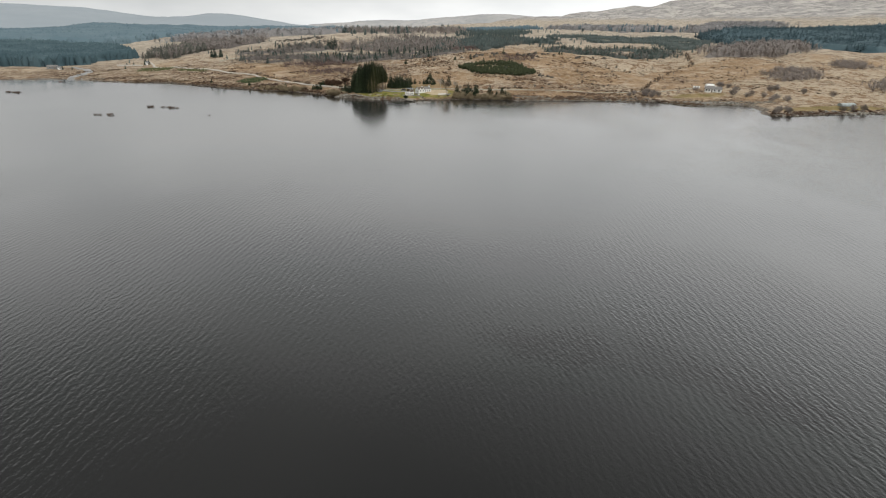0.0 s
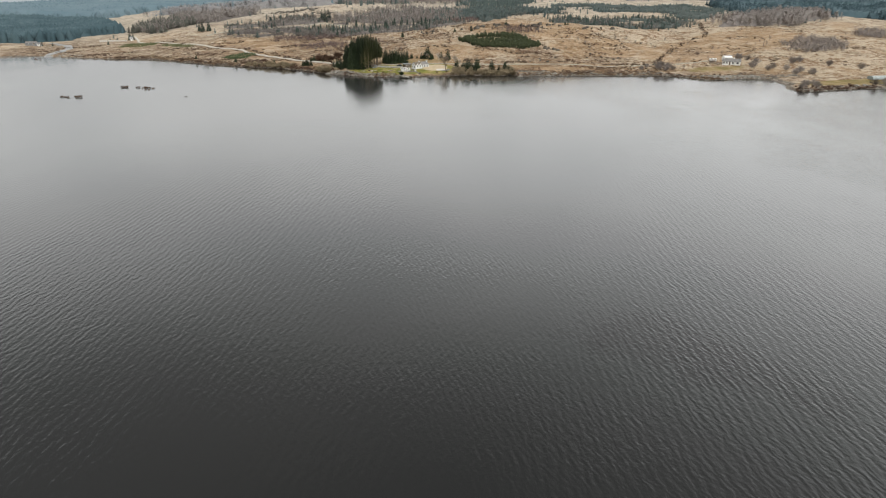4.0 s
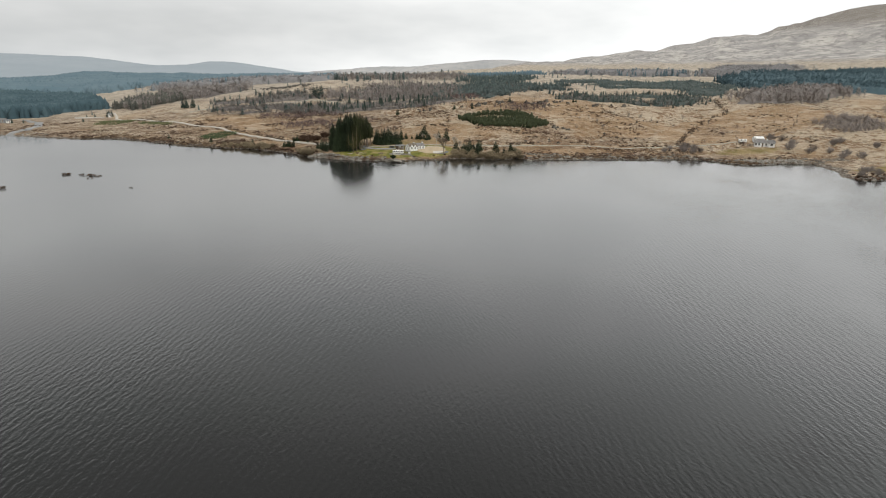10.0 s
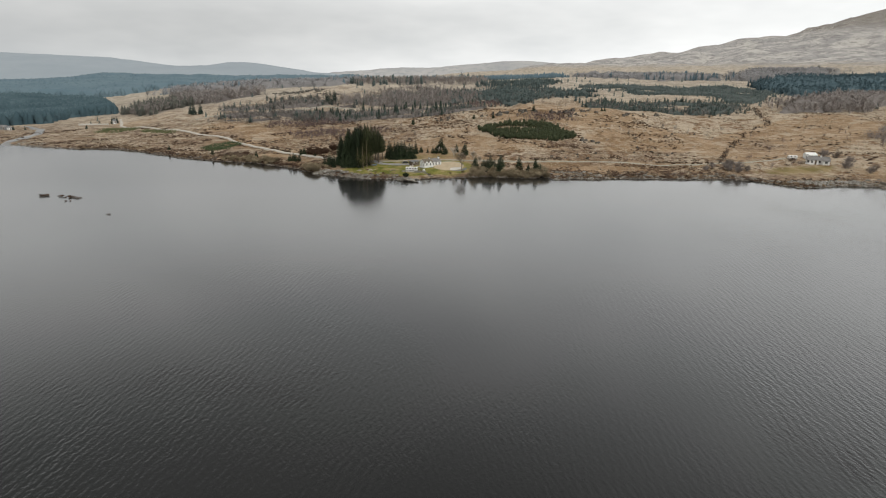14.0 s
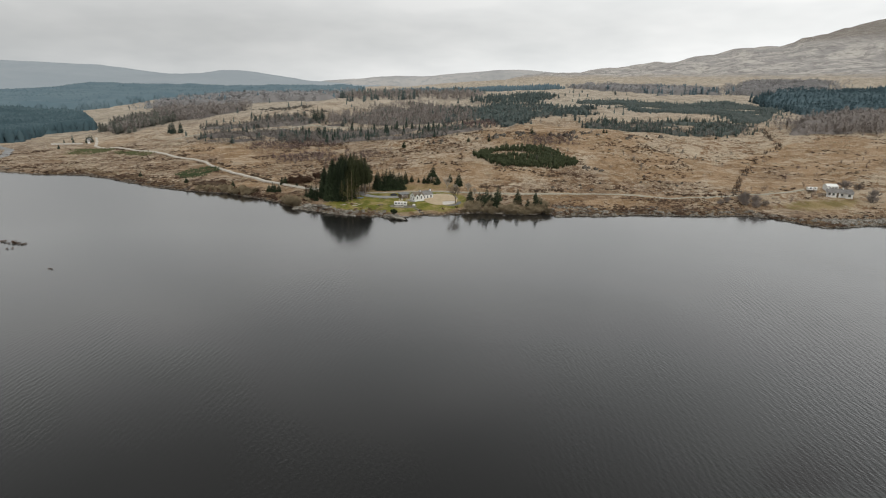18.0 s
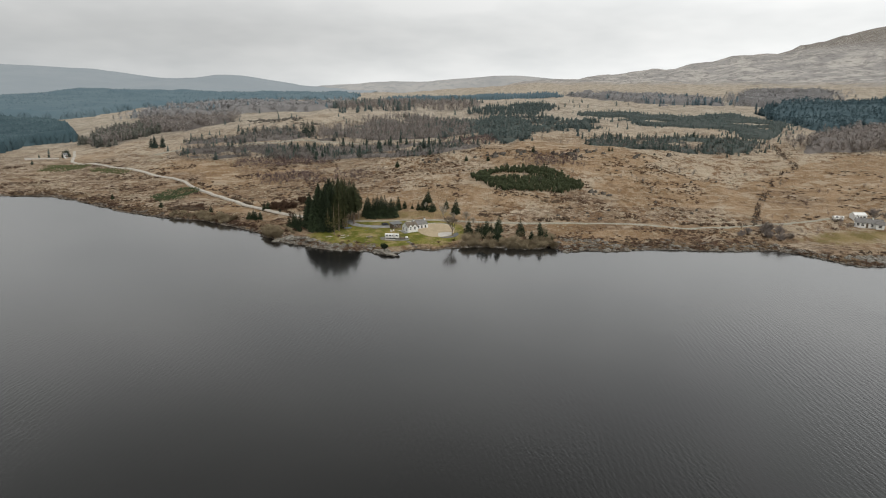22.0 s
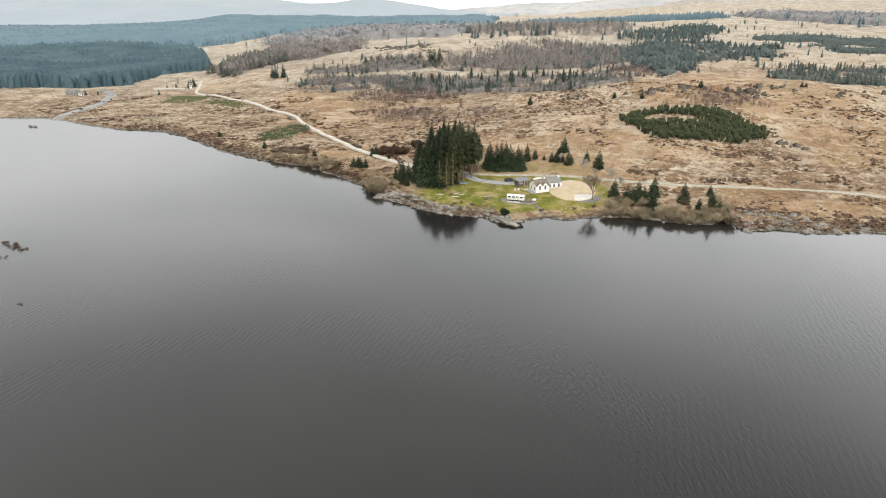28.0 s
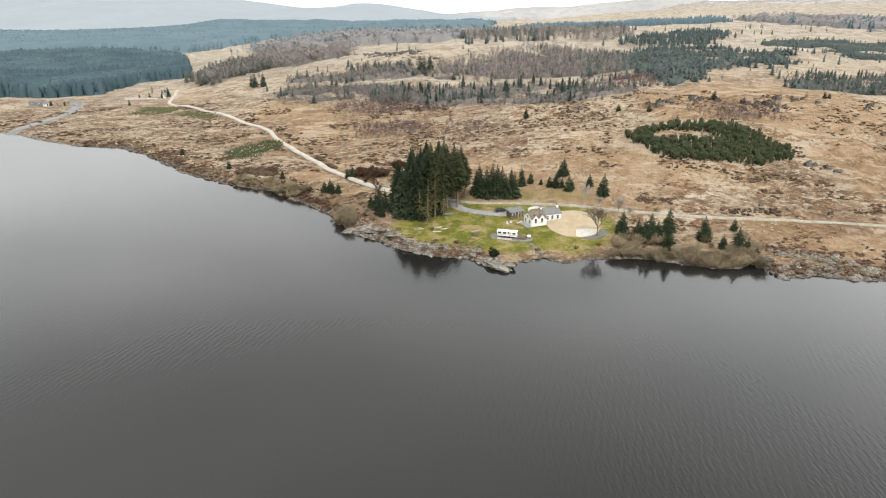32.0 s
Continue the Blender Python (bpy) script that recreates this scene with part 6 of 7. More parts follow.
def farm():
    """The white buildings along the shore to the east."""
    h = thing("bungalow", 191.2, 13.2, ground(194, 11) + 0.2, -30, "long low white bungalow with a dark slate roof", "house")
    gabled(h, 0, 10.4, 0, 4.8, 0, 2.3, 3.8, RENDER_WHITE, SLATE)
    gabled(h, 7.9, 10.9, -1.4, 1.9, 0, 2.25, 3.3, RENDER_WHITE, SLATE)
    opening.outward = -1
    for at in (1.2, 2.9, 6.4):
        opening(h, "window", 1.0, at, 0.9, 2.0, 0)
    opening(h, "door", 0.9, 4.6, 0, 2.1, 0)
    opening(h, "window", 1.3, 9.4, 0.9, 2.0, -1.4)
    chimney(h, 0.5, 2.4, 3.2, 4.6)
    chimney(h, 6.6, 2.4, 3.3, 4.6)
    k = thing("outbuilding", 195.6, 20.6, ground(197, 21) + 0.1, -4, "square white rendered outbuilding above the bungalow", "outbuilding")
    gabled(k, 0, 5.4, 0, 4.4, 0, 2.5, 3.3, RENDER_WHITE, RENDER_WHITE, 0.12)
    for at in (1.2, 4.3):
        opening(k, "window", 1.3, at, 0.8, 2.1, 0)
    opening(k, "door", 1.0, 2.8, 0, 2.1, 0)
    caravan(188.6, 21.6, ground(188.6, 21.6) + 0.2, -8, 4.4, "white touring caravan parked beside the outbuilding", 2.1, 1.7, 2)
    f = thing("fence", 183.5, 18.2, 0, -22, "dark wooden fence in front of the bungalow", "fence")
    for n in range(13):
        x, y = 183.5 + n * 1.5 * math.cos(radians(-22)), 18.2 + n * 1.5 * math.sin(radians(-22))
        z = ground(x, y)
        part("post", boxed(n * 1.5 - 0.07, n * 1.5 + 0.07, -0.07, 0.07, z - 0.3, z + 1.15), TIMBER, f)
        if n < 12:
            x2, y2 = x + 1.5 * math.cos(radians(-22)), y + 1.5 * math.sin(radians(-22))
            z2 = ground(x2, y2)
            for dz in (0.45, 0.95):
                bm = bmesh.new()
                v = [bm.verts.new(p) for p in ((n * 1.5, -0.1, z + dz), (n * 1.5 + 1.5, -0.1, z2 + dz), (n * 1.5 + 1.5, -0.1, z2 + dz + 0.14), (n * 1.5, -0.1, z + dz + 0.14),
                                               (n * 1.5, -0.06, z + dz), (n * 1.5 + 1.5, -0.06, z2 + dz), (n * 1.5 + 1.5, -0.06, z2 + dz + 0.14), (n * 1.5, -0.06, z + dz + 0.14))]
                for q in ((3, 2, 1, 0), (4, 5, 6, 7), (0, 1, 5, 4), (1, 2, 6, 5), (2, 3, 7, 6), (3, 0, 4, 7)):
                    bm.faces.new([v[i] for i in q])
                part("rail", bm, TIMBER, f)


farm()


def hut(x, y, turn, long, walls, roof, label):
    h = thing("hut", x, y, ground(x, y) + 0.1, turn, label, "hut")
    gabled(h, -long / 2, long / 2, -1.8, 1.8, 0, 2.1, 3.1, walls, roof, 0.2)
    opening.outward = -1
    opening(h, "window", 0.8, -long / 4, 0.9, 1.7, -1.8)
    opening(h, "door", 0.9, long / 4, 0, 2.0, -1.8)


hut(-351, 191, 10, 9.0, FELT, SLATE, "low grey hut by the river mouth")
hut(-346, 192, 60, 3.0, RENDER_WHITE, FELT, "small white hut by the river mouth")
hut(-276, 222, 40, 2.2, RENDER_WHITE, FELT, "tiny white hut at the road bend")
w = thing("low_wall", -291, 217, 0, 6, "long pale concrete wall at the road bend", "wall")
z = ground(-291, 217)
for k in range(8):
    part("block", boxed(-12 + 3 * k, -9.05 + 3 * k, -0.3, 0.3, z - 1, z + 0.9), PAVING, w)
g = thing("greenhouse", 252, -50, ground(252, -50), 12, "low dull grey-green plastic tunnel on the far lawn", "greenhouse")
bm = bmesh.new()
rr = [[bm.verts.new((x, 2.2 * math.cos(radians(q)), 1.9 * math.sin(radians(q)))) for q in range(0, 181, 20)] for x in (-5, -2.5, 0, 2.5, 5)]
for r0, r1 in zip(rr, rr[1:]):
    for i in range(9):
        bm.faces.new((r0[i], r1[i], r1[i + 1], r0[i + 1]))
bm.faces.new(rr[0])
bm.faces.new(rr[-1][::-1])
part("cover", bm, speckled("pale_polythene", (0.20, 0.235, 0.225), (0.27, 0.30, 0.29), 1.0, 0.4, 0.1, 0.01), g)
for x in (-5, -2.5, 0, 2.5, 5):
    bm = bmesh.new()
    pr = [(2.22 * math.cos(radians(q)), 1.92 * math.sin(radians(q))) for q in range(0, 181, 20)]
    for (y0, z0), (y1, z1) in zip(pr, pr[1:]):
        v = [bm.verts.new(p) for p in ((x - 0.04, y0, z0), (x + 0.04, y0, z0), (x + 0.04, y1, z1), (x - 0.04, y1, z1))]
        bm.faces.new(v)
    part("hoop", bm, FELT, g)


# ---- rocks ----
def rock_shape(seed, squash=0.8, sharp=0.6, fine=3):
    """An angular boulder, about a metre across."""
    bm = bmesh.new()
    bmesh.ops.create_icosphere(bm, subdivisions=fine, radius=0.5)
    off = Vector((seed * 3.7, seed * 1.3, seed * 2.1))
    for v in bm.verts:
        n = noise.noise(v.co * 1.9 + off) * sharp + noise.noise(v.co * 4.5 + off) * sharp * 0.5 + noise.noise(v.co * 9.0 + off) * 0.14
        v.co *= 1 + n
        v.co.z = max(v.co.z, -0.25) * squash
        v.co.z = round(v.co.z * 9) / 9 * 0.6 + v.co.z * 0.4
    me = bpy.data.meshes.new("boulder")
    bm.to_mesh(me)
    bm.free()
    return me


ROCKS = [rock_shape(s) for s in range(1, 7)]
for me in ROCKS:
    me.materials.append(ROCK)
CHIPS = [rock_shape(s, fine=2) for s in range(1, 7)]
CLODS = [rock_shape(s, 0.75, 0.65, 2) for s in range(11, 15)]
CRAGS = [rock_shape(s, 0.75, 0.65) for s in range(11, 15)]
for me in CRAGS:
    me.materials.append(CRAG)
MOOR_CRAGS = [rock_shape(s, 0.7, 0.7) for s in range(21, 26)]
for me in MOOR_CRAGS:
    me.materials.append(GREY_CRAG)


def boulder(x, y, sx, sy, sz, turn, shapes, label, group, sink=0.25, k=0):
    ob = new("boulder", shapes[k % len(shapes)])
    ob.matrix_basis = Matrix.LocRotScale((x, y, max(ground(x, y), -0.35) + sz * 0.12 - sink * 0.3), Euler((radians(rr.uniform(-16, 16)), radians(rr.uniform(-16, 16)), radians(turn))), (sx, sy, sz))
    return tagged(ob, label, "rock", group)


rr = random.Random(4)
# ledges round the point, lying along the water
line = smooth_line([(-60, -10.5), (-54, -13.5), (-48, -17), (-42, -21), (-36, -23.5), (-29, -25.3), (-23, -24.5), (-19, -22.5)], 1.5)
for k, p in enumerate(line):
    for row in range(3):
        x, y = p.x + rr.uniform(-0.9, 0.9) + row * 0.5, p.y + row * 1.9 + rr.uniform(-0.7, 0.8)
        if rr.random() < (0.9, 0.5, 0.3)[row]:
            s = rr.choice((0.5, 0.7, 1.0, 1.4, 2.0)) * rr.uniform(0.8, 1.2)
            boulder(x, y, s * rr.uniform(0.9, 1.6), s * 0.8, s * rr.uniform(0.6, 1.1), rr.uniform(-60, 0), ROCKS if rr.random() < 0.75 else CRAGS, "pale lichened rock ledge at the water's edge", "rocks round the point", k=k + row)
for k, (x, y, s) in enumerate([(-14.2, -30.6, 4.2), (-12.2, -29.4, 3.2), (-16, -29, 3.8), (-17.6, -27.3, 3.4), (-11.4, -30.9, 2.4), (-57, -10.2, 4.0), (-60.5, -10.8, 3.0), (-53, -11.6, 4.2), (-49, -11, 3.4), (-46, -14, 3.6)]):
    boulder(x, y, s * 1.5, s * 0.8, s * 0.5, -30 + 8 * k, ROCKS, "broad pale rock slab running into the loch", "slabs at the point", k=k)
# crumbling outcrops of pale rock on the eastern shore
for cx, cy, wide, deep, count in ((60, -10.5, 5.5, 4.5, 60), (69, -12.5, 5.0, 4.0, 44), (77, -18, 5.5, 2.2, 36), (88, -15.5, 5, 1.6, 18), (98, -15.5, 5, 1.2, 10), (55.4, -22.4, 1.6, 1.0, 7)):
    for k in range(count):
        x, y, s = rr.gauss(cx, wide * 0.55), rr.gauss(cy, deep * 0.5), rr.choice((0.4, 0.6, 0.9, 1.5)) * rr.uniform(0.8, 1.3)
        boulder(x, y, s * rr.uniform(1.0, 1.7), s * 0.8, s * rr.uniform(0.35, 0.7), rr.uniform(-30, 30), ROCKS, "crumbling outcrop of pale grey rock above the water", "outcrops on the eastern shore", k=k)
for k in range(34):
    x = rr.uniform(-22, 14)
    y = float(np.interp(x, [p[0] for p in SHORE[20:30]], [p[1] for p in SHORE[20:30]])) + abs(rr.gauss(0.4, 1.4))
    s = rr.uniform(0.4, 1.1)
    boulder(x, y, s * 1.4, s, s * 0.6, rr.uniform(0, 180), ROCKS if rr.random() < 0.5 else CRAGS, "small grey rock along the lawn's shore", "rocks below the lawn", k=k)


def stony(count, x0, x1, lo, hi, low, high, spread, material, shapes, label, seed):
    """Broken stones strewn along a stretch of shore."""
    g = np.random.RandomState(seed)
    x = g.uniform(x0, x1, count)
    pts = SHORE[lo:hi]
    y = np.interp(x, [p[0] for p in pts], [p[1] for p in pts]) + np.abs(g.normal(0.2, spread, count)) - 0.4
    kinds = []
    for me in shapes:
        v = np.array([tuple(p.co) for p in me.vertices])
        v[:, 2] *= 0.75
        kinds.append((v, np.array([tuple(p.vertices) for p in me.polygons])))
    keep = lumps(x, y, 7, seed) > -0.45
    scatter("stones", kinds, x[keep], y[keep], low + (high - low) * g.rand(keep.sum()) ** 2.5, material, label, "stones", 1.3, seed)


stony(560, 49, 215, 32, 44, 0.4, 2.2, 3.6, ROCK, CHIPS, "broken grey stones along the eastern shore", 101)
stony(380, 49, 215, 32, 44, 0.4, 2.0, 5.0, CRAG, CLODS, "dark stones and peat edges along the eastern shore", 102)
stony(260, -235, -62, 6, 19, 0.5, 2.4, 2.4, CRAG, CLODS, "dark wet stones along the western shore", 103)
stony(620, -62, -14, 16, 25, 0.3, 1.5, 3.2, ROCK, CHIPS, "loose pale stones among the ledges", 104)
stony(260, -332, -262, 3, 8, 0.3, 1.3, 7.0, ROCK, CHIPS, "pale grey cobbles round the river mouth", 107)
stony(150, 186, 330, 46, 51, 0.5, 2.6, 3.0, CRAG, CLODS, "dark rocks along the far eastern point", 105)
stony(280, 186, 330, 46, 51, 0.5, 2.4, 3.0, ROCK, CHIPS, "grey rocks along the far eastern point", 106)
fr = np.random.RandomState(108)
blocks = [(np.array([tuple(p.co) for p in me.vertices]), np.array([tuple(p.vertices) for p in me.polygons])) for me in MOOR_CRAGS]
x, y = np.concatenate([fr.normal(c, w, 60) for c, w in ((167, 4), (179, 4.5), (188, 3))]), np.concatenate([fr.normal(c, w, 60) for c, w in ((-33, 1.5), (-32, 1.4), (-32, 1.2))])
scatter("stones", blocks, x, y, fr.uniform(0.6, 2.2, len(x)), ROCK, "tumbled grey rock on the point below the farm", "stones", 1.3, 109)
x, y = fr.normal(-138, 20, 150), fr.normal(0, 6, 150)
scatter("stones", blocks, x, 330 - 0.9 * (x + 138) + y, fr.uniform(0.8, 3.2, 150), GREY_CRAG, "broken grey crag along the top of a far knoll", "stones", 1.4, 110)
# crags on the moor
for cx, cy, n, spread, size in ((41, 131, 10, 6, 3.2), (55, 131, 7, 4, 3), (84, 127, 14, 7, 3.6), (97, 139, 9, 5, 3), (86, 60, 10, 4, 2.4), (134, 140, 6, 6, 2.6), (157, 161, 6, 7, 2.6), (66, 20, 7, 9, 1.6), (5, 127, 8, 8, 2.4), (112, 40, 7, 12, 2.0), (150, 96, 7, 14, 2.2)):
    for k in range(n):
        x, y = rr.gauss(cx, spread), rr.gauss(cy, spread * 0.45)
        s = size * rr.uniform(0.25, 0.85)
        boulder(x, y, s * rr.uniform(0.9, 1.5), s * 0.8, s * rr.uniform(1.2, 2.0), rr.uniform(-25, 25), MOOR_CRAGS, "grey and dark mottled crag breaking the moor grass", "moor crags", k=k)


# ---- bare bushes, scrub and tussocks ----
def twiggy(seed, stems, twigs, wide, thick=0.03):
    """A leafless bush a metre high: many stems fanning up into fine twigs."""
    rng = random.Random(seed)
    v, f = [], []
    for s in range(stems):
        g, out = rng.uniform(0, 7), wide * math.sqrt(rng.random())
        tip = Vector((out * math.cos(g), out * math.sin(g), (1 - 0.45 * (out / wide) ** 2) * rng.uniform(0.75, 1.0)))
        foot = Vector((0.2 * tip.x, 0.2 * tip.y, -0.05))
        limb(v, f, foot, foot.lerp(tip, 0.75), 0.011, 0.005, 3)
        for k in range(twigs):
            h = rng.uniform(0.35, 0.95)
            p = foot.lerp(tip, h)
            e = Vector((rng.uniform(-1, 1), rng.uniform(-1, 1), rng.uniform(0.2, 1.2))).normalized() * rng.uniform(0.12, 0.3)
            side = e.orthogonal().normalized() * thick * 0.5
            n = len(v)
            v.extend([tuple(p), tuple(p + e * 0.6 + side), tuple(p + e), tuple(p + e * 0.5 - side)])
            f.append((n, n + 1, n + 2, n + 3))
    return v, f


def bush_kind(seed, wide, material, stems=26, twigs=11, thick=0.03):
    v, f = twiggy(seed, stems, twigs, wide, thick)
    me = bpy.data.meshes.new("bush")
    me.from_pydata(v, [], f)
    me.materials.append(material)
    return me


WILLOWS = [bush_kind(s, 0.75, WILLOW, 52, 34, 0.018) for s in (1, 2, 3)]
GREYS = [bush_kind(s, 0.75, GREY_SCRUB, 40, 26, 0.02) for s in (7, 8)]
THICK = [bush_kind(s, 0.85, HEATHER, 46, 34, 0.06) for s in (9, 10)]
DARKS = [bush_kind(s, 0.9, HEATHER, 30, 14) for s in (4, 5)]


def bush(x, y, size, shapes, label, group, k=0, tall=1.0):
    ob = new("bush", shapes[k % len(shapes)])
    ob.matrix_basis = Matrix.LocRotScale((x, y, max(ground(x, y), 0) - 0.05), Euler((0, 0, rr.uniform(0, 6))), (size, size, size * tall))
    return tagged(ob, label, "bush", group)


k = 0
while k < 62:
    x = rr.uniform(13.5, 52)
    low = float(np.interp(x, [p[0] for p in SHORE[27:34]], [p[1] for p in SHORE[27:34]]))
    y = low - 0.5 + abs(rr.gauss(0, 4.4))
    if y < 4:
        bush(x, y, rr.uniform(2.0, 3.7), WILLOWS, "rounded leafless buff willow bush at the water's edge", "willow belt", k, 0.95)
        k += 1
for k in range(54):
    f = rr.random() ** 1.5
    x = -61.5 - 64 * f
    if -88 < x < -71:
        x -= 20
    low = float(np.interp(x, [p[0] for p in SHORE[10:19]], [p[1] for p in SHORE[10:19]]))
    bush(x, low + 0.6 + abs(rr.gauss(0, 3.4)), rr.uniform(2.0, 4.0) * (1 - 0.4 * f), WILLOWS, "leafless grey-buff willow bush on the western shore", "western shore bushes", k)
for k, (x, y, s) in enumerate([(-63, 27, 2.6), (-65, 31, 2.2), (-71, 38, 2.4), (-74, 42, 2.4), (-78, 45, 2.6), (-81, 47, 2.0), (-68, 36, 2.2), (-60, 34, 3.0), (-59, 38, 2.6), (-62, 41, 1.6), (-118, 47, 2.0), (-115, 49, 2.0), (-112, 50, 2.0), (-121, 45, 1.8), (-126, 44, 1.6), (-108, 76, 1.6), (-104, 72, 1.6), (-100, 68, 1.4), (-128, 112, 1.5)]):
    bush(x, y, s, DARKS, "dark leafless heathery scrub beside the estate road", "roadside scrub", k, 0.8)
for k, (x, y, s) in enumerate([(-61, -3, 2.4), (-63, 0, 2.0), (-65, 3, 2.2), (-60, 4, 1.6), (-58, 1, 1.8), (-67, 6, 1.8), (-62, 8, 1.5), (-56, -3, 1.5), (-57, 7, 1.4), (-70, 9, 1.6)]):
    bush(x, y, s, WILLOWS, "leafless buff willow bush on the slope below the road", "bushes below the road", k)
for k in range(16):
    bush(rr.uniform(-72, -50), rr.uniform(0, 14), rr.uniform(0.9, 1.7), DARKS, "low dark scrub on the slope below the road", "scrub below the road", k, 0.8)
for k in range(44):
    x = rr.uniform(-112, -60)
    low = float(np.interp(x, [p[0] for p in SHORE[10:19]], [p[1] for p in SHORE[10:19]]))
    bush(x, low + 1.5 + abs(rr.gauss(0, 4.5)), rr.uniform(1.0, 2.3), DARKS, "dark leafless scrub above the stony western shore", "western shore scrub", k, 0.8)
for k, (x, y, s) in enumerate([(146, 4, 3.4), (149, 8, 3.6), (151, 1, 3), (144, -4, 3), (147, -8, 2.8), (152, -6, 2.6), (205, 0, 3.4), (210, 6, 3.2), (214, -8, 3), (218, -16, 3), (208, -14, 2.8), (207, 24, 3.6), (211, 20, 3.2), (138, 2, 2.4), (134, 0, 2.2), (226, -30, 3.0), (204, -70, 2.6), (196, -76, 3.0), (236, -72, 3.2), (243, -70, 3.4), (250, -69, 3.0), (275, -70, 3.4), (284, -66, 3.6), (292, -70, 3.2), (300, -74, 3.4), (216, -30, 3.2), (222, -24, 3.0), (232, 4, 3.4), (240, 10, 3.2), (250, -6, 3.0), (262, -20, 3.2), (190, -84, 2.4), (200, -80, 2.6)]):
    bush(x, y, s * 1.25, GREYS, "leafless dark grey bush by the eastern farm", "bushes by the farm", k)
for k, (x, y) in enumerate([(-17, -21.5), (-36, -9), (-27, -18.5), (-5, -19), (5, -16), (11, -13), (-31, -17)]):
    bush(x, y, 1.2, DARKS if k else [bush_kind(30, 0.7, SPRUCE, 26, 14)], "low dark shrub among shoreline rocks", "shoreline shrubs", k)


def bare_tree(x, y, height, spread, seed, bark, label, name="bare_tree"):
    """A leafless broadleaf: trunk, forking limbs and twigs."""
    rng = random.Random(seed)
    tv, tf, cv, cf = [], [], [], []

    def grow(p, d, ln, r, depth):
        q = p + d * ln
        limb(tv if depth < 2 else cv, tf if depth < 2 else cf, p, q, r, r * 0.68, 6 if depth < 2 else 3)
        if depth >= 4:
            return
        for n in range(4 if depth else 6):
            side = Vector((rng.uniform(-1, 1), rng.uniform(-1, 1), rng.uniform(-0.15, 0.5)))
            e = (d + side * spread).normalized()
            grow(p + d * ln * rng.uniform(0.65, 1.0), e, ln * rng.uniform(0.6, 0.85), max(r * 0.66, 0.024), depth + 1)
    grow(Vector((0, 0, -0.3)), Vector((0, 0, 1)), height * 0.33, height * 0.018, 0)
    ob = thing(name, x, y, ground(x, y), 0, label, "tree")
    mesh_object("trunk", tv, tf, bark, ob)
    mesh_object("crown", cv, cf, bark, ob)
    return ob


bare_tree(10.6, -6.4, 11.0, 1.0, 3, BARK, "spreading leafless tree on the yard's dark apron")
bare_tree(7.0, 17.0, 7.0, 0.55, 5, PALE_BARK, "slim leafless birch beside the track")
bare_tree(11.5, 13.5, 5.0, 0.6, 6, PALE_BARK, "small leafless birch beside the track")
bare_tree(-1.0, 31.5, 4.0, 0.7, 7, PALE_BARK, "small pale leafless tree on the bank")
bare_tree(17.0, 9.2, 7.5, 0.7, 8, PALE_BARK, "pale leafless birch behind the willow belt")
bare_tree(20.0, 8.0, 4.5, 0.7, 9, PALE_BARK, "pale leafless birch behind the willow belt")
for k, (x, y, h) in enumerate([(-38.3, -4.8, 8.5), (-37.2, 1.0, 13.5), (-39.4, 0.6, 12.0), (-41.4, -1.6, 10.5), (-35.2, 3.6, 11.0)]):
    tv, tf, cv, cf = conifer_shape(40 + k, h, 2.0, 0.22, 26, 6, 0.5)
    ob = thing("dead_tree", x, y, ground(x, y) - 0.1, 40 * k, "thin dying larch with sparse yellowish boughs by the lawn", "tree")
    mesh_object("trunk", tv, tf, BARK, ob)
    mesh_object("crown", cv, cf, leafy("sparse_yellow_needles", (0.075, 0.07, 0.028), (0.14, 0.122, 0.05), 1.0) if k == 0 else bpy.data.materials["sparse_yellow_needles"], ob)

# ---- brushy islets standing in the loch ----
for cx, cy, n, lx, label in ((-165, -108.5, 9, 4.5, "low islet of drowned brush in the loch"), (-156, -74.5, 5, 2.2, "tiny brush islet in the loch"), (-143.6, -76.6, 11, 6.0, "long low islet of drowned brush"), (-141, -84.5, 3, 2.5, "scattered drowned twigs standing in the loch"), (-113.4, -106.7, 2, 0.8, "single tuft of drowned twigs in the loch"), (-288, 84, 4, 3.0, "small dark islet by the river mouth"), (-272, -2, 14, 6, "low rocky spit with brush")):
    isl = thing("islet", cx, cy, 0, -25 if lx == 6.0 else 0, label, "islet")
    for k in range(n):
        x, y, s = rr.uniform(-lx, lx), rr.gauss(0, 0.8), rr.uniform(0.8, 1.7) * (0.5 if n < 4 else 1)
        r = new("rock", CRAGS[k % 4])
        r.parent = isl
        r.matrix_basis = Matrix.LocRotScale((x, y, -0.02), Euler((0, 0, k)), (s * 1.3, s * 0.6, s * 0.22))
        q = new("brush", DARKS[k % 2])
        q.parent = isl
        q.matrix_basis = Matrix.LocRotScale((x + 0.2, y, 0.0), Euler((0, 0, k * 2)), (s * 1.0, s * 0.8, s * 0.62))

# ---- peat banks, and the burn in its stony bed ----
def peat_bank(x, y, long, deep, high, turn, seed):
    bm = bmesh.new()
    bmesh.ops.create_icosphere(bm, subdivisions=4, radius=1.0)
    off = Vector((seed, seed * 2.3, 0))
    for v in bm.verts:
        v.co *= 1 + 0.22 * noise.noise(v.co * 2.2 + off) + 0.10 * noise.noise(v.co * 6 + off)
        v.co = Vector((v.co.x * long, v.co.y * deep, max(v.co.z, -0.3) * high))
    ob = part("peat_bank", bm, PEAT, None, smooth=True)
    ob.matrix_basis = pose(x, y, ground(x, y) - 0.1, 0, 0, turn)
    return tagged(ob, "dark brown heathery peat bank beside the estate road", "mound")


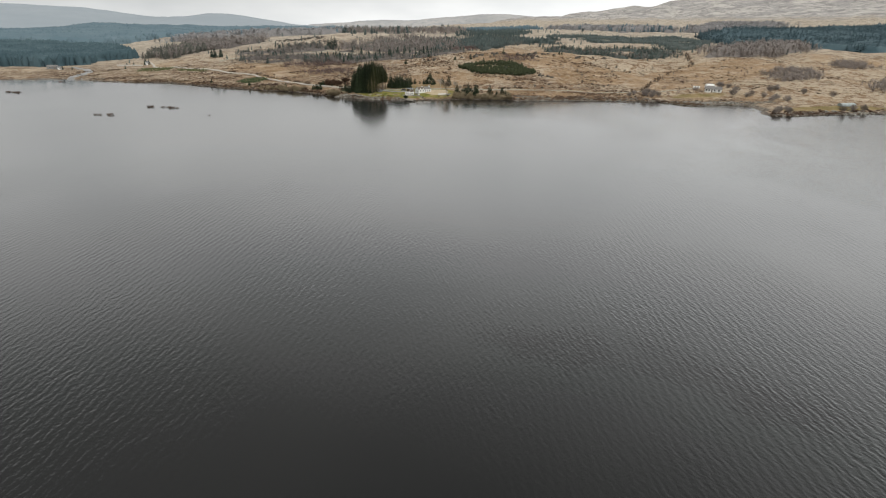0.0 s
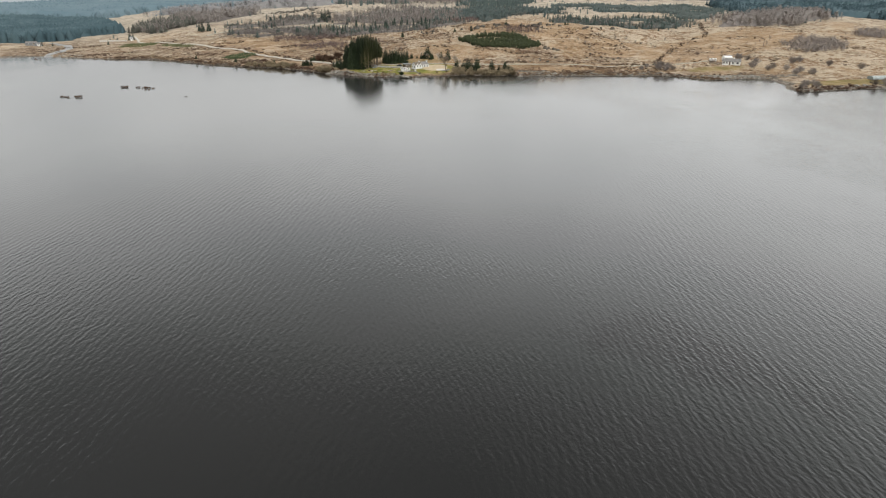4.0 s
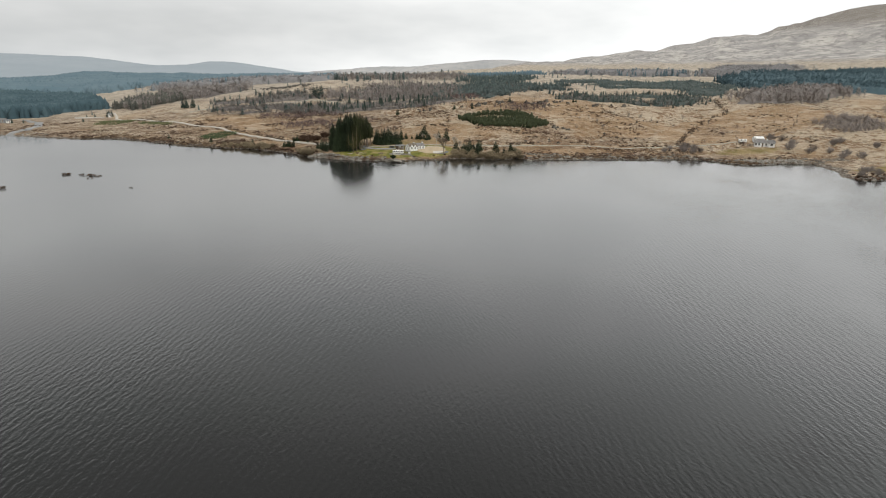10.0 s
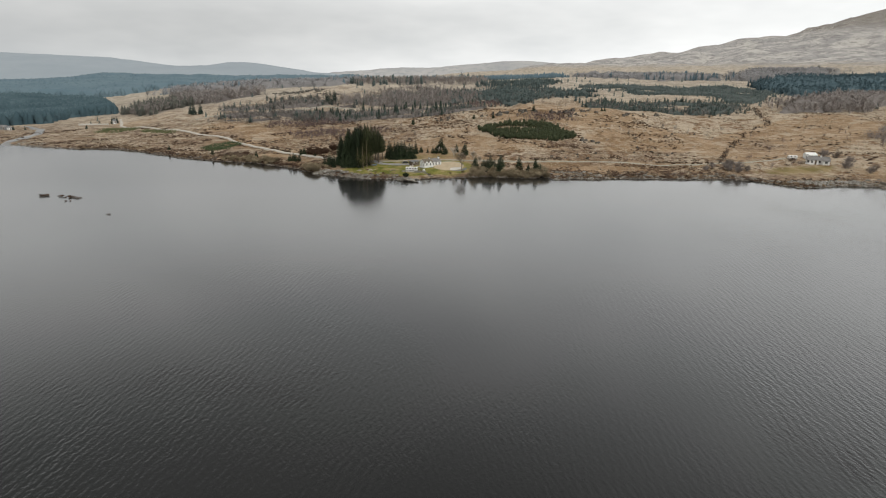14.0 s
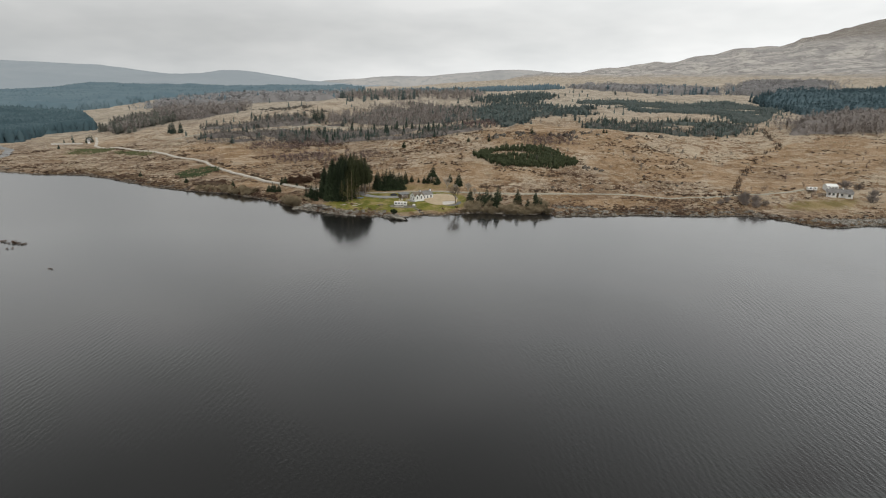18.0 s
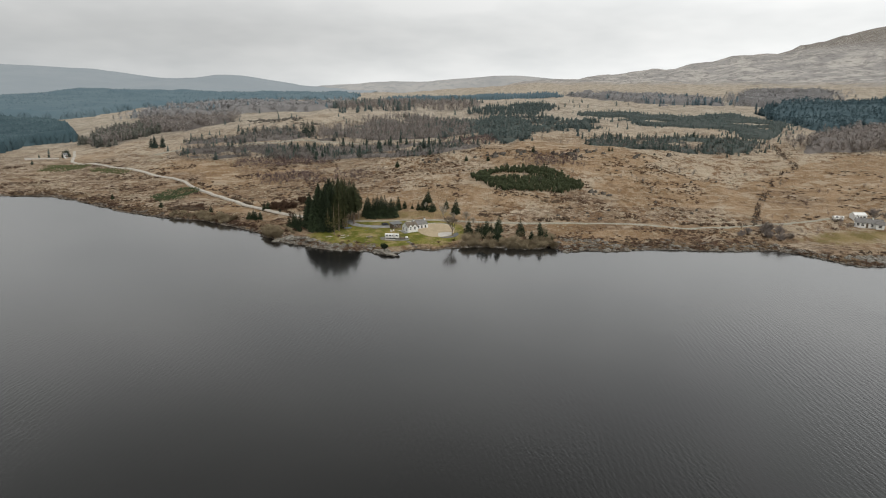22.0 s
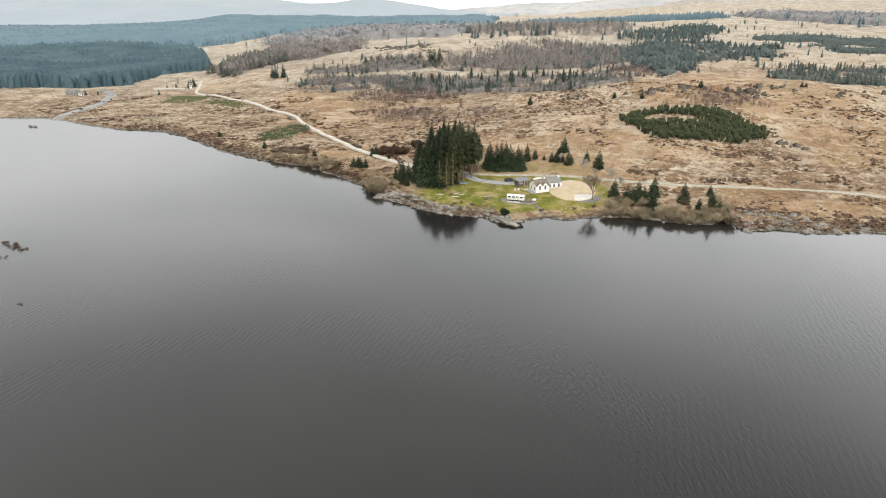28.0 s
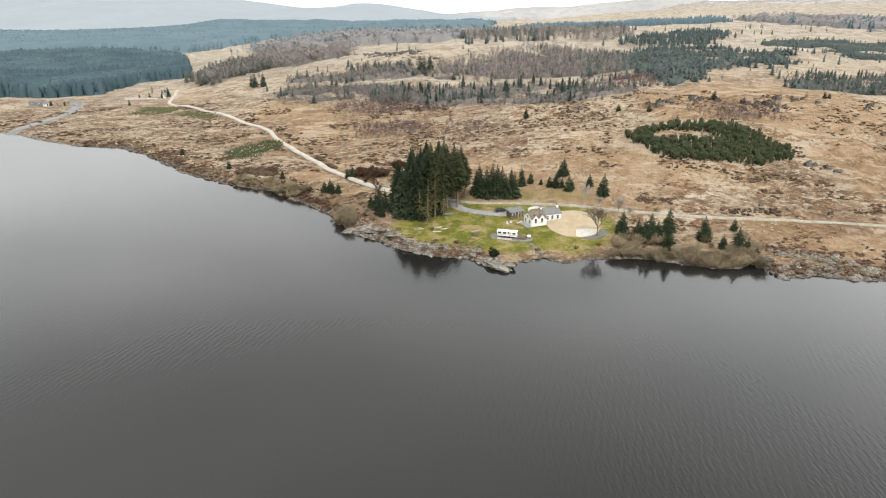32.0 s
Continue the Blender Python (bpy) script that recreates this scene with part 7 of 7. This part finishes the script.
for k in range(30):
    a, q = ((-119, 48), (-70, 43))[k % 2], rr.uniform(0, 6.3)
    bush(a[0] + (9, 6)[k % 2] * math.cos(q) * rr.random(), a[1] + 3.5 * math.sin(q) * rr.random(), rr.uniform(1.6, 2.6), DARKS, "dark leafless heathery scrub on a peat bank", "roadside scrub", k, 0.9)
peat_bank(-119, 48, 10, 4.5, 1.9, -6, 1.0)
peat_bank(-70, 43.5, 5, 2.2, 0.9, -10, 2.0)
peat_bank(-92, 58, 5, 1.2, 0.8, -42, 3.0)
peat_bank(-101, 69, 5, 1.2, 0.8, -42, 4.0)
# crumbling dark peat hags in lines across the near moor
hr = np.random.RandomState(71)
hags = []
for x0, y0, x1, y1, n, wide in ((48, 16.7, 64, 18, 60, 0.8), (84, 23.6, 97, 21.5, 34, 0.9), (56, 42, 65, 43.5, 26, 0.7), (61, 33, 69, 33.6, 26, 0.7), (24, 21.6, 36, 23, 34, 0.9), (49, -5.5, 58, -7, 30, 0.8), (58, -7, 69, -12.5, 34, 0.9),
                                (70, -12, 140, -9, 150, 1.6), (100, 20, 146, 15, 70, 1.0), (100, 4, 150, 2, 90, 2.0), (-108, 82, -80, 52, 40, 0.8), (-146, 122, -112, 86, 40, 0.8), (162, -28, 195, -24, 90, 1.6), (36, 52, 60, 49, 30, 1.0), (-8, 70, 18, 64, 40, 1.6), (-20, 96, 30, 104, 50, 2.5)):
    u = hr.rand(n)
    hags.append(np.stack([x0 + (x1 - x0) * u + hr.normal(0, wide, n), y0 + (y1 - y0) * u + hr.normal(0, wide * 1.3, n)], 1))
hags = np.concatenate(hags)
clods = [(np.array([tuple(p.co) for p in me.vertices]), np.array([tuple(p.vertices) for p in me.polygons])) for me in CLODS]
scatter("stones", clods, hags[:, 0], hags[:, 1], 0.35 + 1.1 * hr.rand(len(hags)) ** 2, PEAT, "crumbling dark peat hags in lines across the moor", "peat", 1.5, 72)
scatter("heather", BIRCHES, hags[:, 0], hags[:, 1] + 0.3, hr.uniform(0.4, 1.0, len(hags)), HEATHER, "dark heather growing along the peat hags", "heather", 1.5, 73)
for k, (x, y, size) in enumerate([(-75.6, 42.2, 2.4), (-73.6, 42.0, 2.8), (-71.6, 41.4, 2.5), (-69.4, 41.8, 3.0), (-67.2, 41.2, 2.4), (-65, 41.6, 2.6), (-74.5, 43.6, 3.0), (-70.5, 43.4, 3.2), (-66, 43.2, 2.8), (-63, 51.5, 3.2), (-61.6, 52.4, 3.0)]):
    bush(x, y, size, THICK, "thick dark leafless scrub beside the estate road", "roadside thicket", k, 1.15)
nb = np.random.RandomState(40)
bed = np.array([(p.x, p.y) for p in smooth_line(BURN, 0.8)])
bed = bed + nb.normal(0, 1.0, bed.shape)
bed = bed[lumps(bed[:, 0], bed[:, 1], 12, 43) > -0.1]
kinds = [(np.array([tuple(p.co) for p in me.vertices]), np.array([tuple(p.vertices) for p in me.polygons])) for me in CLODS]
scatter("stones", kinds, bed[:, 0], bed[:, 1], nb.uniform(0.4, 1.2, len(bed)), CRAG, "dark stones along a moorland burn", "stones", 1.3, 41)

scatter("shrubs", BIRCHES, bed[:, 0], bed[:, 1], nb.uniform(0.8, 2.2, len(bed)), HEATHER, "dark bushes lining a moorland burn", "shrubs", 1.3, 42)

# ---- tussocks, heather and stones strewn over the near moor ----
def tussock(seed):
    rng = random.Random(seed)
    v, f = [], []
    for k in range(14):
        g = rng.uniform(0, 7)
        o = Vector((math.cos(g), math.sin(g), 0))
        a = o * rng.uniform(0, 0.25)
        b = o * rng.uniform(0.5, 0.8) + Vector((0, 0, rng.uniform(0.1, 0.45)))
        m = a.lerp(b, 0.55) + Vector((0, 0, 0.42))
        side = Vector((-o.y, o.x, 0)) * 0.16
        n = len(v)
        v.extend([tuple(a - side), tuple(a + side), tuple(m + side), tuple(m - side), tuple(b)])
        f.extend([(n, n + 1, n + 2), (n, n + 2, n + 3), (n + 3, n + 2, n + 4)])
    return np.array(v), np.array(f)


TUSSOCKS = [tussock(s) for s in (1, 2, 3)]
nr = np.random.RandomState(12)


def strew(count, x0, x1, y0, y1, patch, seed, cut, low, high, material, label, category, girth=1.4, templates=TUSSOCKS):
    x, y = nr.uniform(x0, x1, count), nr.uniform(y0, y1, count)
    d = shore_distance(x, y)
    ok = (d > 2.5) & (lumps(x, y, patch, seed) + 0.5 * lumps(x, y, patch * 0.4, seed + 1) > cut) & ~within(x, y, LAWN) & ~within(x, y, EAST_LAWN) & (edge_distance(x, y, ROAD) > 2.6)
    ok &= ~within(x, y, [(-36, 16), (15, 16), (18, 26), (4, 34), (-30, 37), (-38, 24)])
    ok &= ~((np.hypot(x - 4, y - 2) < 14) | (np.hypot(x + 13, y + 11) < 7))
    scatter("grass" if category == "grass" else "heather", templates, x[ok], y[ok], nr.uniform(low, high, ok.sum()), material, label, category, girth, seed)


PALE_GRASS = leafy("bleached_moor_grass", (0.30, 0.242, 0.165), (0.42, 0.352, 0.252), 2.0, 0.9, True)
DULL_GRASS = leafy("dull_brown_bracken", (0.14, 0.095, 0.058), (0.24, 0.175, 0.11), 2.0, 0.9, True)
RUST_GRASS = leafy("rusty_bracken", (0.21, 0.13, 0.072), (0.29, 0.19, 0.11), 2.0, 0.9, True)
strew(9000, -60, 130, -18, 150, 11, 81, 0.15, 0.12, 0.42, PALE_GRASS, "bleached tussocks of moor grass", "grass", 2.2)
strew(9000, -60, 130, -18, 150, 9, 83, 0.25, 0.2, 0.6, RUST_GRASS, "rust-brown bracken and grass clumps", "grass", 2.2)
strew(15000, -60, 150, -18, 160, 10, 85, 0.34, 0.25, 0.8, HEATHER, "dark heather and peat clumps", "heather", 1.7)
strew(9000, -330, -60, 20, 190, 16, 87, 0.2, 0.25, 0.7, HEATHER, "dark heather clumps on the western shore", "heather", 2.8)
strew(5000, -330, -60, 20, 190, 14, 89, 0.2, 0.2, 0.55, PALE_GRASS, "bleached grass tussocks on the western flats", "grass", 3.0)
strew(5000, 110, 330, -30, 200, 15, 91, 0.2, 0.2, 0.55, PALE_GRASS, "bleached grass tussocks above the eastern shore", "grass", 3.0)
strew(4000, 110, 330, -30, 200, 15, 93, 0.4, 0.25, 0.7, HEATHER, "dark heather clumps above the eastern shore", "heather", 3.0)


def shore_tufts(count, x0, x1, lo, hi, wide, low, high, material, label, seed, category):
    """Rough growth in a belt along a stretch of shore."""
    g = np.random.RandomState(seed)
    x = g.uniform(x0, x1, count)
    pts = SHORE[lo:hi]
    y = np.interp(x, [p[0] for p in pts], [p[1] for p in pts]) + 0.8 + np.abs(g.normal(0, wide, count))
    ok = lumps(x, y, 5, seed) > -0.3
    scatter("grass" if category == "grass" else "heather", TUSSOCKS, x[ok], y[ok], g.uniform(low, high, ok.sum()), material, label, category, 1.8, seed)


shore_tufts(700, -62, -18, 16, 24, 3.6, 0.2, 0.6, DULL_GRASS, "dull brown bracken between the shore rocks", 111, "grass")
shore_tufts(380, -62, -18, 16, 24, 3.0, 0.3, 0.7, HEATHER, "dark heather between the shore rocks", 112, "heather")
shore_tufts(420, -20, 18, 20, 30, 1.6, 0.2, 0.5, DULL_GRASS, "brown rough grass below the lawn", 113, "grass")
shore_tufts(900, 48, 200, 32, 44, 4.5, 0.3, 0.9, DULL_GRASS, "brown bracken along the eastern shore", 114, "grass")
shore_tufts(700, 48, 200, 32, 44, 4.0, 0.3, 0.9, HEATHER, "dark heather along the eastern shore", 115, "heather")
shore_tufts(1500, -235, -62, 6, 19, 6.0, 0.3, 0.8, HEATHER, "dark heather along the western shore", 116, "heather")
shore_tufts(1300, -235, -62, 6, 19, 7.0, 0.3, 0.8, DULL_GRASS, "brown bracken along the western shore", 117, "grass")
shore_tufts(420, 186, 330, 46, 51, 4.0, 0.4, 1.2, HEATHER, "dark growth along the far eastern point", 118, "heather")
# felled logs and pale stones lying on the lawn
for k, (x, y, ln, turn) in enumerate([(-40, -9, 2.4, 10), (-39.4, -8.2, 1.8, -20), (-35, -7, 2.2, 5), (-34.4, -6.4, 1.6, 30), (-24, -9, 1.6, 40), (-23.2, -8.4, 1.3, 0)]):
    tv, tf = [], []
    limb(tv, tf, (-ln / 2, 0, 0.12), (ln / 2, 0, 0.14), 0.17, 0.14, 8)
    log = mesh_object("log", tv, tf, PALE_BARK)
    log.matrix_basis = pose(x, y, ground(x, y), 0, 0, turn)
    tagged(log, "pale weathered log lying on the rough lawn", "log", "logs on the lawn")


# ---- small things on the lawn ----
def picnic_table(x, y, turn):
    t = thing("picnic_table", x, y, ground(x, y), turn, "dark weathered timber picnic table with two benches on the lawn", "table")
    for k in range(5):
        part("board", boxed(-0.95, 0.95, -0.38 + 0.155 * k, -0.24 + 0.155 * k, 0.70, 0.75), TIMBER, t)
    for side in (-1, 1):
        for k in range(2):
            y0 = side * 0.72 - 0.15 + 0.155 * k
            part("bench_board", boxed(-0.95, 0.95, y0, y0 + 0.14, 0.42, 0.46), TIMBER, t)
    for px in (-0.7, 0.7):
        part("crossbar", boxed(px - 0.04, px + 0.04, -0.85, 0.85, 0.34, 0.42), TIMBER, t)
        for side in (-1, 1):
            bm = bmesh.new()
            a, b = Vector((px, side * 0.75, -0.05)), Vector((px, side * 0.28, 0.70))
            v = [bm.verts.new(p + Vector((dx, dy, 0))) for p in (a, b) for dx, dy in ((-0.04, -0.06), (0.04, -0.06), (0.04, 0.06), (-0.04, 0.06))]
            for f in ((3, 2, 1, 0), (4, 5, 6, 7), (0, 1, 5, 4), (1, 2, 6, 5), (2, 3, 7, 6), (3, 0, 4, 7)):
                bm.faces.new([v[i] for i in f])
            part("leg", bm, TIMBER, t)


def lounger(x, y, turn):
    """A white slatted garden chair with a tilted back."""
    c = thing("garden_chair", x, y, ground(x, y), turn, "white painted garden chair standing on the grass", "chair")
    for k in range(4):
        part("slat", boxed(-0.3, 0.3, -0.3 + 0.15 * k, -0.18 + 0.15 * k, 0.42, 0.45), METAL_WHITE, c)
    for k in range(4):
        part("back_slat", boxed(-0.29 + 0.15 * k, -0.17 + 0.15 * k, 0.31, 0.35, 0.46, 1.15), METAL_WHITE, c)
    for px in (-0.28, 0.28):
        for py in (-0.27, 0.30):
            part("leg", boxed(px - 0.03, px + 0.03, py - 0.03, py + 0.03, -0.05, 0.42 if py < 0 else 1.0), METAL_WHITE, c)


def board_stack(x, y, turn, count, long, label):
    b = thing("board_stack", x, y, ground(x, y), turn, label, "boards")
    sr = random.Random(int(x * 10))
    for k in range(count):
        o, q = sr.uniform(-0.25, 0.25), 0.22 * (k % 3) - 0.3
        part("board", boxed(-long / 2 + o, long / 2 + o, q, q + 0.2, 0.02 + 0.06 * (k // 3), 0.07 + 0.06 * (k // 3)), PAVING if k % 2 else PALE_BARK, b)


picnic_table(-22.8, -11.2, 15)
lounger(-14.9, -1.6, 150)
lounger(-14.0, -0.9, 190)
board_stack(-34.4, -10.1, 20, 6, 2.2, "pale weathered boards stacked on the rough grass")
board_stack(-32.8, -7.6, 35, 5, 1.8, "pale weathered boards lying on the rough grass")
board_stack(-11.6, 0.7, 60, 6, 2.4, "pale planks lying beside the cottage gable")
rr = random.Random(61)
for k, (x, y, s) in enumerate([(-21.9, 4.0, 0.9), (-21.1, 5.1, 0.7), (-23.0, 4.9, 1.0), (-24.5, 3.6, 0.8), (-25.9, 1.3, 0.7), (-24.5, -13.7, 0.6), (-27.5, 2.6, 0.6), (-28.8, -15.5, 1.0), (-29.7, -19.0, 1.2)]):
    boulder(x, y, s * 1.3, s, s * 0.6, 40 * k, ROCKS, "small pale stone lying on the rough lawn", "stones on the lawn", k=k)
for k in range(16):
    f = k / 15
    boulder(-7.4 + 3.2 * f + rr.uniform(-0.5, 0.5), -15.2 - 5.0 * f + rr.uniform(-0.5, 0.5), rr.uniform(0.8, 1.7), rr.uniform(0.6, 1.1), rr.uniform(0.4, 0.8), 30 * k, ROCKS, "pale rock in a line running down the lawn", "rocks down the lawn", k=k)
bush(-16.1, -25.2, 2.4, [bush_kind(31, 0.7, SPRUCE, 60, 34, 0.05)], "dense dark evergreen bush on the rocky tip", "shoreline shrubs", 0, 0.9)
